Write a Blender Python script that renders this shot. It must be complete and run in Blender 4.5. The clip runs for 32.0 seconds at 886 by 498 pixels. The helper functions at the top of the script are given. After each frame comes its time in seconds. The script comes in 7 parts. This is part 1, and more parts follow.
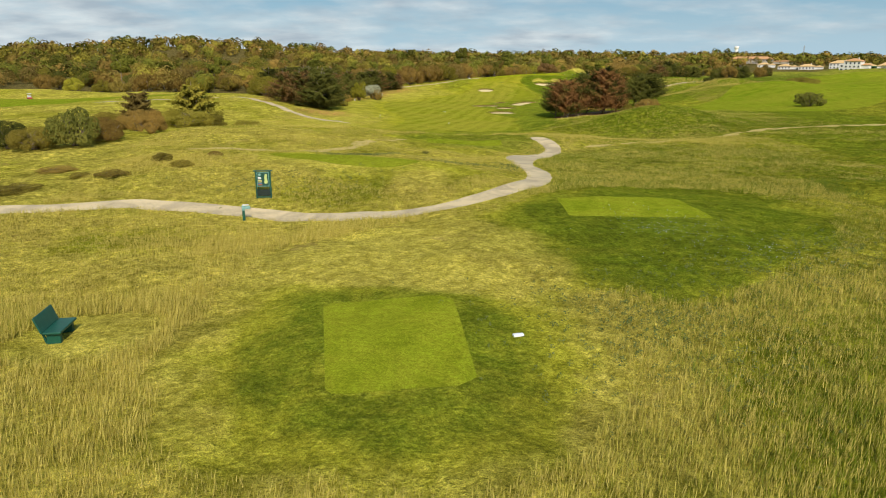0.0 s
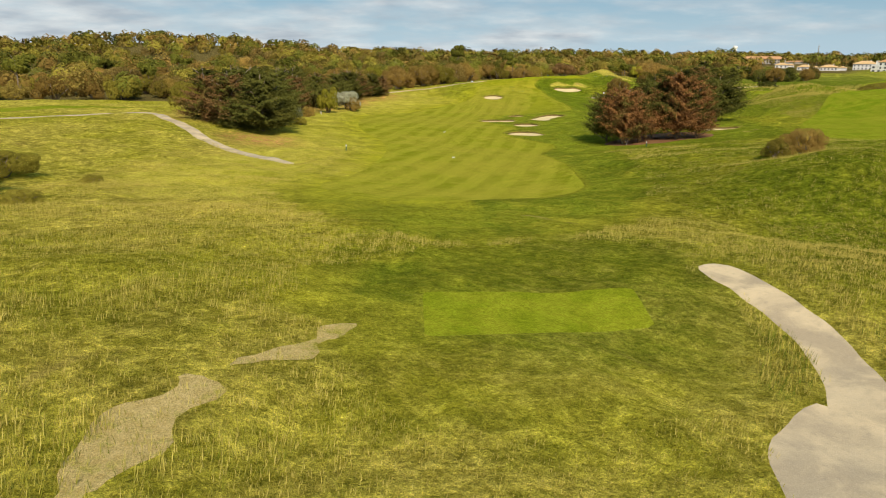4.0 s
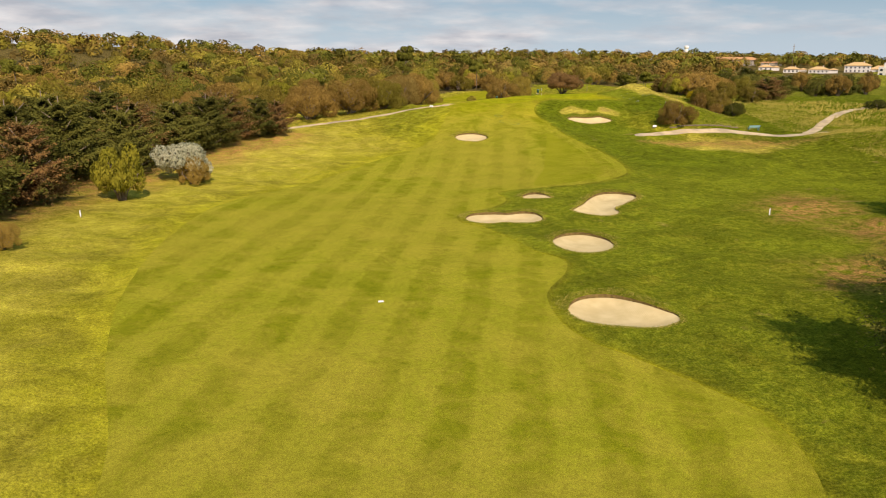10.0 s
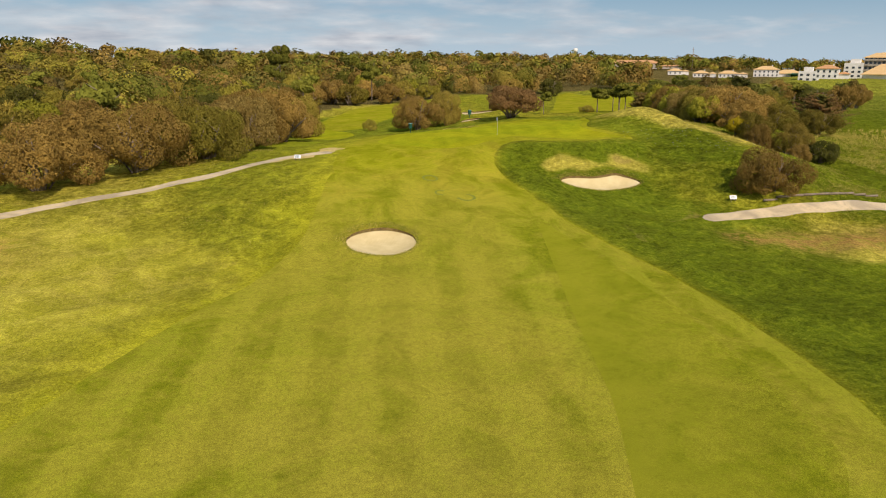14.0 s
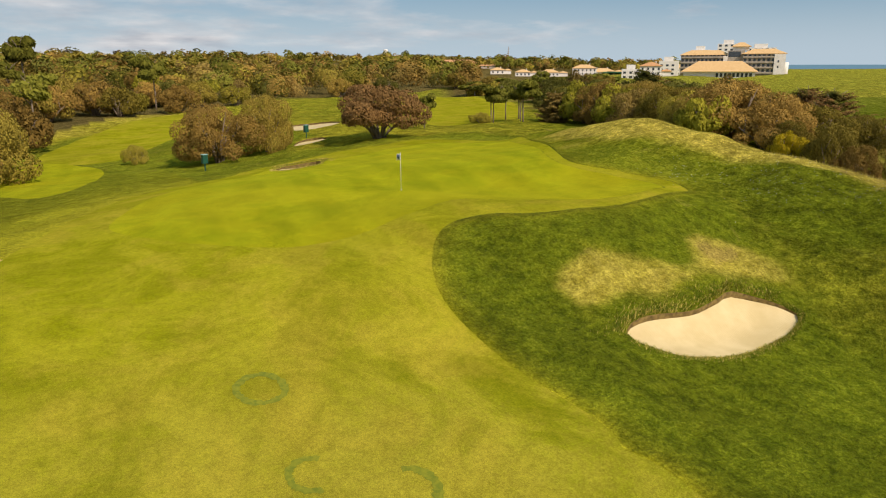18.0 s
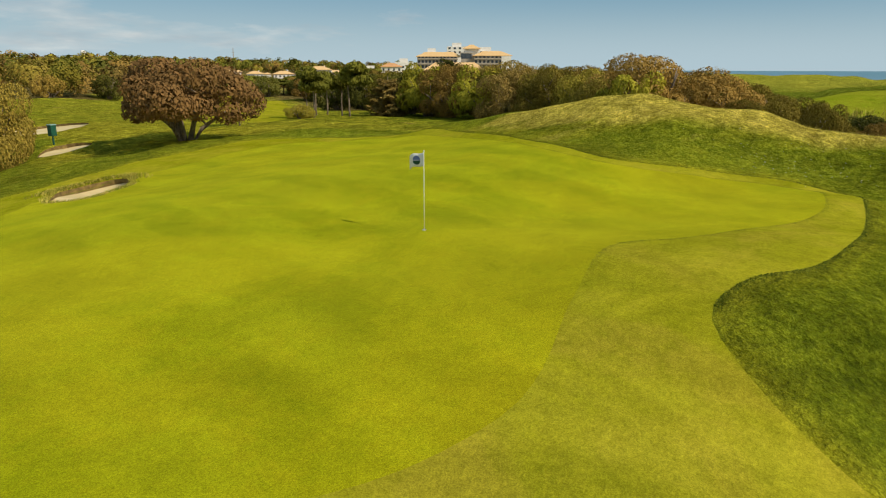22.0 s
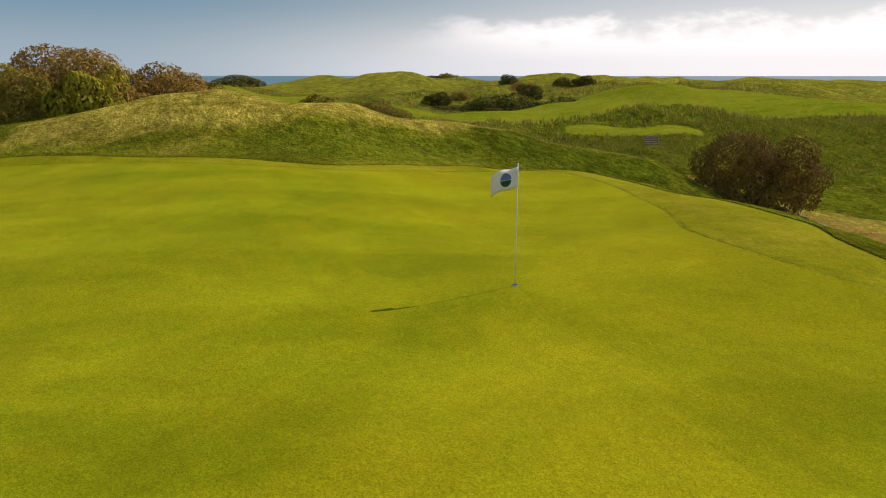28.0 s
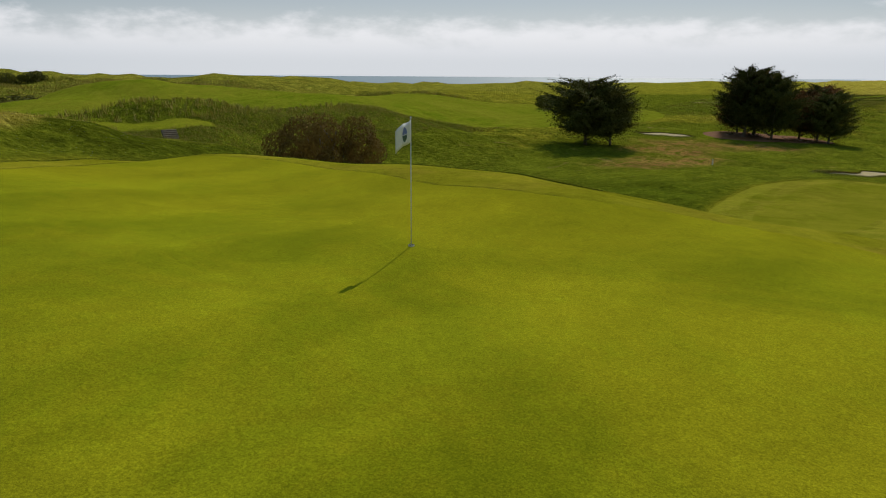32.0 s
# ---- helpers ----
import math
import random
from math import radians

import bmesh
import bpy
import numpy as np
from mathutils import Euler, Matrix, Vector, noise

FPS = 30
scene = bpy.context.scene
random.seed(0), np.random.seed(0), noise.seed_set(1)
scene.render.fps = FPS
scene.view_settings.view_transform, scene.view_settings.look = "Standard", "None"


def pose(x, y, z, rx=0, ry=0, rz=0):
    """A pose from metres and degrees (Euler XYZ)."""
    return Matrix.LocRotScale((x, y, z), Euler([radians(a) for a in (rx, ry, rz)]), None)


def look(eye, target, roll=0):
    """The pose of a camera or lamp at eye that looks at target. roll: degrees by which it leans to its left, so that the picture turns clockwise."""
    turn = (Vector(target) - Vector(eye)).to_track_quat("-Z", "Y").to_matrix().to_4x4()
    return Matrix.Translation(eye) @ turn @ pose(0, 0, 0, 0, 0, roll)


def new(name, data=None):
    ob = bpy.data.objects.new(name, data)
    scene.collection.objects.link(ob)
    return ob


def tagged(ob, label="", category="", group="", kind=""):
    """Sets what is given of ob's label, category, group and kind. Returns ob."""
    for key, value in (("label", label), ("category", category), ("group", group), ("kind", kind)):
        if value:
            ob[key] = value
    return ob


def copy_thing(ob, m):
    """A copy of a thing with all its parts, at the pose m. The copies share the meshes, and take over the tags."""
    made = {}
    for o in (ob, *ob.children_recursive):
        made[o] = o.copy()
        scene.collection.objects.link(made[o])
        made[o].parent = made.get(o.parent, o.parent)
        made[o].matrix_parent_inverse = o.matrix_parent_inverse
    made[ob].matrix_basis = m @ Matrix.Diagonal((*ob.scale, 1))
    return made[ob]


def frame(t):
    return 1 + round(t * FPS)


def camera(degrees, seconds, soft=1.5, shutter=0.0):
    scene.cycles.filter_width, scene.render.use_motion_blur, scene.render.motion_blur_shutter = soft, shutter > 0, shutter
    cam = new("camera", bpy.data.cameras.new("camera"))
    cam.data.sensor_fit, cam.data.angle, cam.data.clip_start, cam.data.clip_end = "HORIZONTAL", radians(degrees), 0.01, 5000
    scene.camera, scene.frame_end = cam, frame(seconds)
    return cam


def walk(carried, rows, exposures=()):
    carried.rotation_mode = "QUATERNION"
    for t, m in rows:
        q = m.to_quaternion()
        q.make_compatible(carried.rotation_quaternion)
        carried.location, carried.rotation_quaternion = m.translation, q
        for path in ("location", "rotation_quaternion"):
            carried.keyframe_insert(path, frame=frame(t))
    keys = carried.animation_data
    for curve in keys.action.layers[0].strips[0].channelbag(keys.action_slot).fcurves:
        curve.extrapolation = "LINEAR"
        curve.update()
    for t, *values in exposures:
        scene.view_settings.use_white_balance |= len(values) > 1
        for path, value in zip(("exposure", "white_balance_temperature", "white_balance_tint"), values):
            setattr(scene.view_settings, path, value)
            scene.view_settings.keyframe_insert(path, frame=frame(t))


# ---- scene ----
cam = camera(64.79, 32.0, 1.1)
PATH = [
    (0.0, pose(-37.743, -324.380, 6.062, 74.954, 0.188, -0.012)),
    (1.0, pose(-38.102, -307.717, 5.578, 74.894, 0.073, -0.066)),
    (2.0, pose(-38.665, -292.228, 5.594, 74.869, 0.039, -0.207)),
    (3.0, pose(-39.122, -277.899, 5.948, 74.896, 0.013, -0.312)),
    (4.0, pose(-39.337, -262.365, 6.241, 74.847, -0.044, -0.690)),
    (5.0, pose(-39.351, -247.261, 6.409, 74.856, 0.041, -1.074)),
    (6.0, pose(-39.182, -231.962, 6.572, 74.888, 0.181, -1.518)),
    (7.0, pose(-38.849, -216.045, 6.848, 74.911, 0.287, -2.074)),
    (8.0, pose(-38.372, -198.486, 7.357, 74.890, 0.261, -2.792)),
    (9.0, pose(-37.841, -180.406, 7.986, 74.840, 0.103, -3.629)),
    (10.0, pose(-36.796, -161.834, 8.400, 74.876, 0.170, -4.953)),
    (11.0, pose(-35.674, -143.423, 8.570, 74.916, 0.228, -7.401)),
    (12.0, pose(-33.823, -124.501, 8.763, 74.939, 0.195, -9.610)),
    (13.0, pose(-31.373, -105.269, 8.977, 74.926, 0.008, -11.853)),
    (14.0, pose(-28.682, -87.693, 9.117, 75.001, -0.003, -13.701)),
    (15.0, pose(-25.849, -71.897, 9.086, 75.099, 0.081, -15.933)),
    (16.0, pose(-22.970, -58.004, 8.789, 75.152, 0.182, -19.328)),
    (17.0, pose(-20.142, -46.137, 8.126, 75.094, 0.216, -24.665)),
    (18.0, pose(-17.259, -36.494, 7.136, 75.119, 0.229, -28.819)),
    (19.0, pose(-15.246, -29.903, 6.103, 75.231, 0.157, -32.508)),
    (20.0, pose(-15.434, -23.534, 5.327, 75.208, 0.096, -36.978)),
    (21.0, pose(-14.604, -16.940, 4.814, 75.387, -0.074, -43.780)),
    (22.0, pose(-14.221, -12.224, 4.323, 75.469, -0.056, -50.883)),
    (23.0, pose(-14.715, -8.637, 4.172, 75.632, 0.003, -58.055)),
    (24.0, pose(-14.973, -5.242, 4.094, 75.733, 0.023, -66.365)),
    (25.0, pose(-14.659, -1.945, 3.993, 75.830, 0.120, -76.021)),
    (26.0, pose(-13.764, 0.913, 3.937, 75.870, 0.134, -86.891)),
    (27.0, pose(-12.440, 3.289, 3.854, 75.884, 0.082, -98.204)),
    (28.0, pose(-10.842, 5.135, 3.671, 75.903, -0.029, -109.187)),
    (29.0, pose(-9.123, 6.408, 3.317, 75.959, -0.196, -119.063)),
    (30.0, pose(-8.155, 7.895, 3.202, 75.966, -0.103, -130.498)),
    (31.0, pose(-7.116, 8.989, 3.022, 76.013, -0.233, -141.027)),
    (32.0, pose(-5.986, 9.995, 2.863, 75.960, -0.350, -151.671)),
]
EXPOSURES = [(0.0, -0.05, 6500, 10), (4.0, -0.02, 6750, 13), (7.0, 0.02, 7250, 21), (9.0, 0.03, 7300, 23), (11.0, -0.02, 7300, 25), (12.0, -0.04, 7050, 19), (13.0, -0.12, 6800, 19), (16.0, -0.10, 7100, 24), (18.0, -0.08, 7100, 21), (20.0, -0.08, 7100, 20), (22.0, -0.10, 7050, 13), (24.0, -0.13, 7200, 22), (25.0, -0.16, 7200, 25), (28.0, -0.40, 7000, 21), (30.0, -0.64, 6600, 17), (32.0, -0.86, 6450, 13)]
walk(cam, PATH, EXPOSURES)

# ---------------- world, sun ----------------
SUN_FROM = Vector((0.21, -0.977, 0)).normalized()
SUN_UP = radians(40.5)
sun_dir = Vector((SUN_FROM.x * math.cos(SUN_UP), SUN_FROM.y * math.cos(SUN_UP), math.sin(SUN_UP)))
lamp = bpy.data.lights.new("sun", "SUN")
lamp.energy, lamp.angle, lamp.color = 4.8, radians(0.55), (1.0, 0.93, 0.80)
sun = new("sun", lamp)
sun.matrix_world = look(sun_dir * 300, (0, 0, 0))

world = bpy.data.worlds.new("world")
scene.world = world
world.use_nodes = True
wn, wl = world.node_tree.nodes, world.node_tree.links
wn.clear()
sky = wn.new("ShaderNodeTexSky")
sky.sky_type, sky.sun_disc = "NISHITA", False
sky.sun_elevation, sky.sun_rotation = SUN_UP, math.atan2(SUN_FROM.x, SUN_FROM.y)
sky.air_density, sky.dust_density, sky.ozone_density = 1.0, 0.25, 2.2
coord = wn.new("ShaderNodeTexCoord")
split = wn.new("ShaderNodeSeparateXYZ")
wl.new(coord.outputs["Generated"], split.inputs[0])


def wmath(op, a, b=None, c=None, clamp=False):
    n = wn.new("ShaderNodeMath")
    n.operation, n.use_clamp = op, clamp
    for k, v in enumerate((a, b, c)):
        if v is None:
            continue
        if isinstance(v, (int, float)):
            n.inputs[k].default_value = v
        else:
            wl.new(v, n.inputs[k])
    return n.outputs[0]


# cloud deck: the view direction laid onto a layer high above the ground
lift = wmath("ADD", wmath("MAXIMUM", split.outputs[2], 0.0), 0.17)
flat = wn.new("ShaderNodeCombineXYZ")
wl.new(wmath("DIVIDE", split.outputs[0], lift), flat.inputs[0])
wl.new(wmath("DIVIDE", split.outputs[1], lift), flat.inputs[1])
puff = wn.new("ShaderNodeTexNoise")
puff.inputs["Scale"].default_value, puff.inputs["Detail"].default_value = 1.15, 9.0
puff.inputs["Roughness"].default_value = 0.58
wl.new(flat.outputs[0], puff.inputs["Vector"])
wide = wn.new("ShaderNodeTexNoise")
wide.inputs["Scale"].default_value, wide.inputs["Detail"].default_value = 0.26, 3.0
wl.new(flat.outputs[0], wide.inputs["Vector"])
# broken cloud inland over the woods, clear over the sea, hazy towards the sun
inland = wmath("MULTIPLY_ADD", wmath("SUBTRACT", split.outputs[1], wmath("MULTIPLY", split.outputs[0], 1.6)), 0.16, -0.005)
amount = wmath("ADD", wmath("MULTIPLY_ADD", wide.outputs["Fac"], 0.5, inland), puff.outputs["Fac"])
sunside = wmath("ADD", wmath("MULTIPLY", split.outputs[0], 0.42), wmath("MULTIPLY", split.outputs[1], -0.91))
glow = wn.new("ShaderNodeMapRange")
glow.interpolation_type = "SMOOTHSTEP"
for k, v in zip(("From Min", "From Max", "To Min", "To Max"), (0.30, 1.0, 0.0, 1.0)):
    glow.inputs[k].default_value = v
wl.new(sunside, glow.inputs["Value"])
cover = wn.new("ShaderNodeMapRange")
cover.inputs["From Min"].default_value, cover.inputs["From Max"].default_value = 0.78, 1.02
wl.new(amount, cover.inputs["Value"])
shade = wn.new("ShaderNodeTexNoise")
shade.inputs["Scale"].default_value, shade.inputs["Detail"].default_value = 2.6, 6.0
wl.new(flat.outputs[0], shade.inputs["Vector"])
cloud = wn.new("ShaderNodeValToRGB")
cloud.color_ramp.elements[0].position, cloud.color_ramp.elements[0].color = 0.34, (5.0, 5.85, 6.6, 1)
cloud.color_ramp.elements[1].position, cloud.color_ramp.elements[1].color = 0.66, (9.1, 9.8, 9.9, 1)
wl.new(shade.outputs["Fac"], cloud.inputs["Fac"])
airlight = wn.new("ShaderNodeMix")
airlight.data_type = "RGBA"
airlight.inputs[6].default_value, airlight.inputs[7].default_value = (5.4, 7.5, 8.8, 1), (14.0, 14.8, 15.2, 1)
wl.new(glow.outputs[0], airlight.inputs[0])
haze = wn.new("ShaderNodeMix")
haze.data_type = "RGBA"
veil = wn.new("ShaderNodeMapRange")
veil.interpolation_type = "SMOOTHSTEP"
for k, v in zip(("From Min", "From Max", "To Min", "To Max"), (0.0, 0.105, 0.85, 0.0)):
    veil.inputs[k].default_value = v
wl.new(split.outputs[2], veil.inputs["Value"])
wl.new(wmath("ADD", veil.outputs[0], wmath("MULTIPLY", glow.outputs[0], 0.34), clamp=True), haze.inputs[0])
deep = wn.new("ShaderNodeMix")
deep.data_type = "RGBA"
deep.inputs[7].default_value = (1.8, 4.5, 6.8, 1)
wl.new(wmath("MULTIPLY_ADD", glow.outputs[0], -0.65, 0.65), deep.inputs[0])
wl.new(sky.outputs[0], deep.inputs[6])
wl.new(deep.outputs[2], haze.inputs[6])
wl.new(airlight.outputs[2], haze.inputs[7])
# a long bank of white cumulus low over the sea on the sunny side
edge = wn.new("ShaderNodeTexNoise")
edge.inputs["Scale"].default_value, edge.inputs["Detail"].default_value = 13.0, 9.0
edge.inputs["Roughness"].default_value = 0.6
tall = wn.new("ShaderNodeMapping")
tall.inputs["Scale"].default_value = (1.0, 1.0, 2.4)
wl.new(coord.outputs["Generated"], tall.inputs["Vector"])
wl.new(tall.outputs[0], edge.inputs["Vector"])
crest = wmath("MULTIPLY_ADD", edge.outputs["Fac"], 0.110, 0.012)
top = wn.new("ShaderNodeMapRange")
top.interpolation_type = "SMOOTHSTEP"
for k, v in zip(("From Min", "From Max", "To Min", "To Max"), (-0.030, 0.012, 1.0, 0.0)):
    top.inputs[k].default_value = v
wl.new(wmath("SUBTRACT", split.outputs[2], crest), top.inputs["Value"])
foot = wn.new("ShaderNodeMapRange")
foot.interpolation_type = "SMOOTHSTEP"
for k, v in zip(("From Min", "From Max", "To Min", "To Max"), (0.012, 0.060, 0.0, 1.0)):
    foot.inputs[k].default_value = v
wl.new(split.outputs[2], foot.inputs["Value"])
side = wn.new("ShaderNodeMapRange")
side.interpolation_type = "SMOOTHSTEP"
for k, v in zip(("From Min", "From Max", "To Min", "To Max"), (0.62, 0.80, 0.0, 1.0)):
    side.inputs[k].default_value = v
wl.new(sunside, side.inputs["Value"])
bank = wmath("MULTIPLY", wmath("MULTIPLY", top.outputs[0], foot.outputs[0]), side.outputs[0])
banked = wn.new("ShaderNodeMix")
banked.data_type = "RGBA"
banked.inputs[7].default_value = (18.5, 18.8, 19.0, 1)
wl.new(wmath("MULTIPLY", bank, 0.8), banked.inputs[0])
wl.new(haze.outputs[2], banked.inputs[6])
blend = wn.new("ShaderNodeMix")
blend.data_type = "RGBA"
wl.new(wmath("MULTIPLY", cover.outputs[0], wmath("MULTIPLY_ADD", glow.outputs[0], -0.8, 0.85)), blend.inputs[0])
wl.new(banked.outputs[2], blend.inputs[6])
wl.new(cloud.outputs[0], blend.inputs[7])
back = wn.new("ShaderNodeBackground")
back.inputs["Strength"].default_value = 0.085
wl.new(blend.outputs[2], back.inputs[0])
wout = wn.new("ShaderNodeOutputWorld")
wl.new(back.outputs[0], wout.inputs[0])


# ---------------- materials ----------------
class Mat:
    """A small builder for node materials in world-size texture space."""

    def __init__(self, name, rough=0.9, spec=0.25, metal=0.0):
        self.mat = bpy.data.materials.new(name)
        self.mat.use_nodes = True
        self.n, self.l = self.mat.node_tree.nodes, self.mat.node_tree.links
        self.bsdf = self.n["Principled BSDF"]
        self.bsdf.inputs["Roughness"].default_value = rough
        self.bsdf.inputs["Specular IOR Level"].default_value = spec
        self.bsdf.inputs["Metallic"].default_value = metal
        self.pos = self.n.new("ShaderNodeNewGeometry").outputs["Position"]

    def nap(self, weight, tint):
        """The soft sheen of many blades seen at a low angle."""
        self.bsdf.inputs["Sheen Weight"].default_value = weight
        self.bsdf.inputs["Sheen Roughness"].default_value = 0.55
        self.bsdf.inputs["Sheen Tint"].default_value = (*tint, 1)
        return self

    def put(self, value, socket):
        if hasattr(value, "links"):
            self.l.new(value, socket)
        else:
            socket.default_value = value

    def noise(self, scale, detail=4.0, rough=0.55, vector=None, warp=0.0):
        t = self.n.new("ShaderNodeTexNoise")
        t.inputs["Scale"].default_value, t.inputs["Detail"].default_value = scale, detail
        t.inputs["Roughness"].default_value, t.inputs["Distortion"].default_value = rough, warp
        self.l.new(vector or self.pos, t.inputs["Vector"])
        return t.outputs["Fac"]

    def math(self, op, a, b=0.0, c=0.0, clamp=False):
        t = self.n.new("ShaderNodeMath")
        t.operation, t.use_clamp = op, clamp
        for k, v in enumerate((a, b, c)):
            self.put(v, t.inputs[k])
        return t.outputs[0]

    def step(self, value, lo, hi, a=0.0, b=1.0):
        t = self.n.new("ShaderNodeMapRange")
        t.interpolation_type = "SMOOTHSTEP"
        for k, v in zip(("From Min", "From Max", "To Min", "To Max"), (lo, hi, a, b)):
            t.inputs[k].default_value = v
        self.put(value, t.inputs["Value"])
        return t.outputs[0]

    def mix(self, fac, a, b, how="MIX"):
        t = self.n.new("ShaderNodeMix")
        t.data_type, t.blend_type = "RGBA", how
        self.put(fac, t.inputs[0])
        self.put(a if hasattr(a, "links") else (*a, 1), t.inputs[6])
        self.put(b if hasattr(b, "links") else (*b, 1), t.inputs[7])
        return t.outputs[2]

    def gain(self, colour, value, lo, hi, a, b, amount=1.0):
        """Darkens and lightens a colour with a texture."""
        return self.mix(amount, colour, self.step(value, lo, hi, a, b), "MULTIPLY")

    def xyz(self):
        t = self.n.new("ShaderNodeSeparateXYZ")
        self.l.new(self.pos, t.inputs[0])
        return t.outputs

    def scaled(self, sx, sy, sz, rz=0.0):
        t = self.n.new("ShaderNodeMapping")
        t.inputs["Scale"].default_value = (sx, sy, sz)
        t.inputs["Rotation"].default_value = (0, 0, rz)
        self.l.new(self.pos, t.inputs["Vector"])
        return t.outputs[0]

    def attr(self, name):
        t = self.n.new("ShaderNodeAttribute")
        t.attribute_name = name
        return t.outputs["Fac"]

    def random(self):
        return self.n.new("ShaderNodeObjectInfo").outputs["Random"]

    def island(self):
        return self.n.new("ShaderNodeNewGeometry").outputs["Random Per Island"]

    def color(self, value):
        self.put(value if hasattr(value, "links") else (*value, 1), self.bsdf.inputs["Base Color"])
        return self

    def bump(self, height, strength=0.5, distance=0.05):
        t = self.n.new("ShaderNodeBump")
        t.inputs["Strength"].default_value, t.inputs["Distance"].default_value = strength, distance
        self.put(height, t.inputs["Height"])
        self.l.new(t.outputs[0], self.bsdf.inputs["Normal"])
        return self


def rough_grass():
    m = Mat("rough_grass", 1.0, 0.0)
    x, y, z = m.xyz()
    lush, short, scorch = m.attr("lush"), m.attr("short"), m.attr("scorched")
    big, mid = m.noise(0.05, 4), m.noise(0.30, 6, 0.66, warp=0.7)
    fine, tuft, knot = m.noise(7.0, 5, 0.75), m.noise(1.9, 6, 0.72), m.noise(0.85, 5, 0.7, warp=0.4)
    straw = m.mix(m.step(tuft, 0.32, 0.68), (0.40, 0.325, 0.036), (0.62, 0.50, 0.090))
    green = m.mix(m.step(tuft, 0.32, 0.68), (0.255, 0.246, 0.012), (0.420, 0.374, 0.030))
    deep = m.mix(m.step(tuft, 0.32, 0.68), (0.100, 0.138, 0.005), (0.196, 0.222, 0.011))
    # dry links grass by the tees, greener turf down the hole and beyond it
    along = m.step(y, -190.0, -120.0, 0.0, 0.05)
    east = m.math("MULTIPLY", m.step(x, -8.0, 40.0), 0.22)
    wet = m.math("ADD", m.math("MULTIPLY", lush, 0.26), m.math("ADD", m.math("MULTIPLY", short, 0.07), m.math("ADD", along, east)))
    sway = m.math("ADD", m.math("MULTIPLY", big, 0.55), m.math("MULTIPLY_ADD", mid, 0.45, m.math("MULTIPLY", knot, 0.18)))
    dry = m.step(m.math("SUBTRACT", m.math("ADD", sway, m.math("MULTIPLY", scorch, 0.60)), wet), 0.43, 0.69)
    cool = m.step(m.math("SUBTRACT", m.math("ADD", wet, m.math("MULTIPLY", mid, 0.55)), m.math("MULTIPLY", scorch, 0.2)), 0.42, 0.66)
    c = m.mix(dry, m.mix(cool, green, deep), straw)
    bare = m.step(m.math("ADD", m.noise(0.21, 5, 0.62, warp=0.9), m.math("MULTIPLY", scorch, 0.11)), 0.64, 0.74, 0, 0.6)
    c = m.mix(bare, c, (0.40, 0.265, 0.085))
    c = m.mix(m.step(fine, 0.46, 0.72, 0.0, 0.32), c, m.mix(0.5, c, (0.40, 0.37, 0.07)))
    c = m.mix(m.step(fine, 0.44, 0.26, 0.0, 0.5), c, m.mix(0.6, c, (0.05, 0.065, 0.004)))
    c = m.mix(m.math("MULTIPLY", m.step(x, 70.0, 150.0), 0.18), c, m.mix(m.step(m.math("MULTIPLY_ADD", tuft, 0.5, knot), 0.5, 0.95), (0.115, 0.130, 0.020), (0.40, 0.350, 0.105)))
    # chosen stretches of the rough mixed towards a darker green
    c = m.mix(m.math("MULTIPLY", m.math("MULTIPLY", m.attr("dark_turf"), m.math("MULTIPLY_ADD", scorch, -0.8, 1.0)), m.step(knot, 0.25, 0.7, 0.85, 0.5)), c, m.mix(m.step(tuft, 0.32, 0.68), (0.052, 0.088, 0.003), (0.120, 0.160, 0.006)))
    c = m.mix(m.math("MULTIPLY", m.attr("pale"), m.step(knot, 0.2, 0.65, 0.6, 0.95)), c, m.mix(m.step(m.math("MULTIPLY_ADD", tuft, 0.5, mid), 0.5, 1.0), (0.275, 0.252, 0.020), (0.420, 0.350, 0.058)))
    trim = m.math("MULTIPLY", m.attr("cut"), m.step(knot, 0.25, 0.65, 0.55, 1.0))
    c = m.mix(trim, c, m.mix(m.step(mid, 0.35, 0.65), (0.235, 0.230, 0.010), (0.325, 0.296, 0.016)))
    c = m.mix(m.attr("litter"), c, m.mix(m.step(tuft, 0.3, 0.7), (0.075, 0.056, 0.020), (0.175, 0.128, 0.044)))
    c = m.mix(m.math("MULTIPLY", m.attr("bracken"), m.step(m.math("MULTIPLY_ADD", tuft, 0.4, knot), 0.55, 0.80)), c, m.mix(m.step(fine, 0.3, 0.7), (0.25, 0.125, 0.035), (0.47, 0.25, 0.08)))
    hair = m.noise(26.0, 4, 0.75)
    c = m.gain(c, m.noise(0.16, 6, 0.7, warp=1.2), 0.32, 0.68, 0.74, 1.22)
    coarse = m.math("MULTIPLY_ADD", m.math("MAXIMUM", short, m.attr("pale")), -0.62, 1.0)
    c = m.gain(c, knot, 0.3, 0.7, 0.70, 1.25, coarse)
    c = m.gain(c, tuft, 0.3, 0.7, 0.78, 1.20, coarse)
    c = m.gain(c, fine, 0.3, 0.7, 0.62, 1.38)
    c = m.gain(c, hair, 0.3, 0.7, 0.60, 1.40)
    m.nap(0.08, (0.66, 0.64, 0.16))
    m.color(c)
    mown_down = m.math("MAXIMUM", m.math("MAXIMUM", m.math("MULTIPLY", short, 0.5), m.attr("pale")), m.attr("cut"))
    relief = m.math("ADD", m.math("MULTIPLY", fine, 0.7), m.math("ADD", tuft, m.math("MULTIPLY", knot, 1.3)))
    m.bump(m.math("MULTIPLY", relief, m.math("MULTIPLY_ADD", mown_down, -0.80, 1.0)), 1.0, 0.42)
    return m.mat


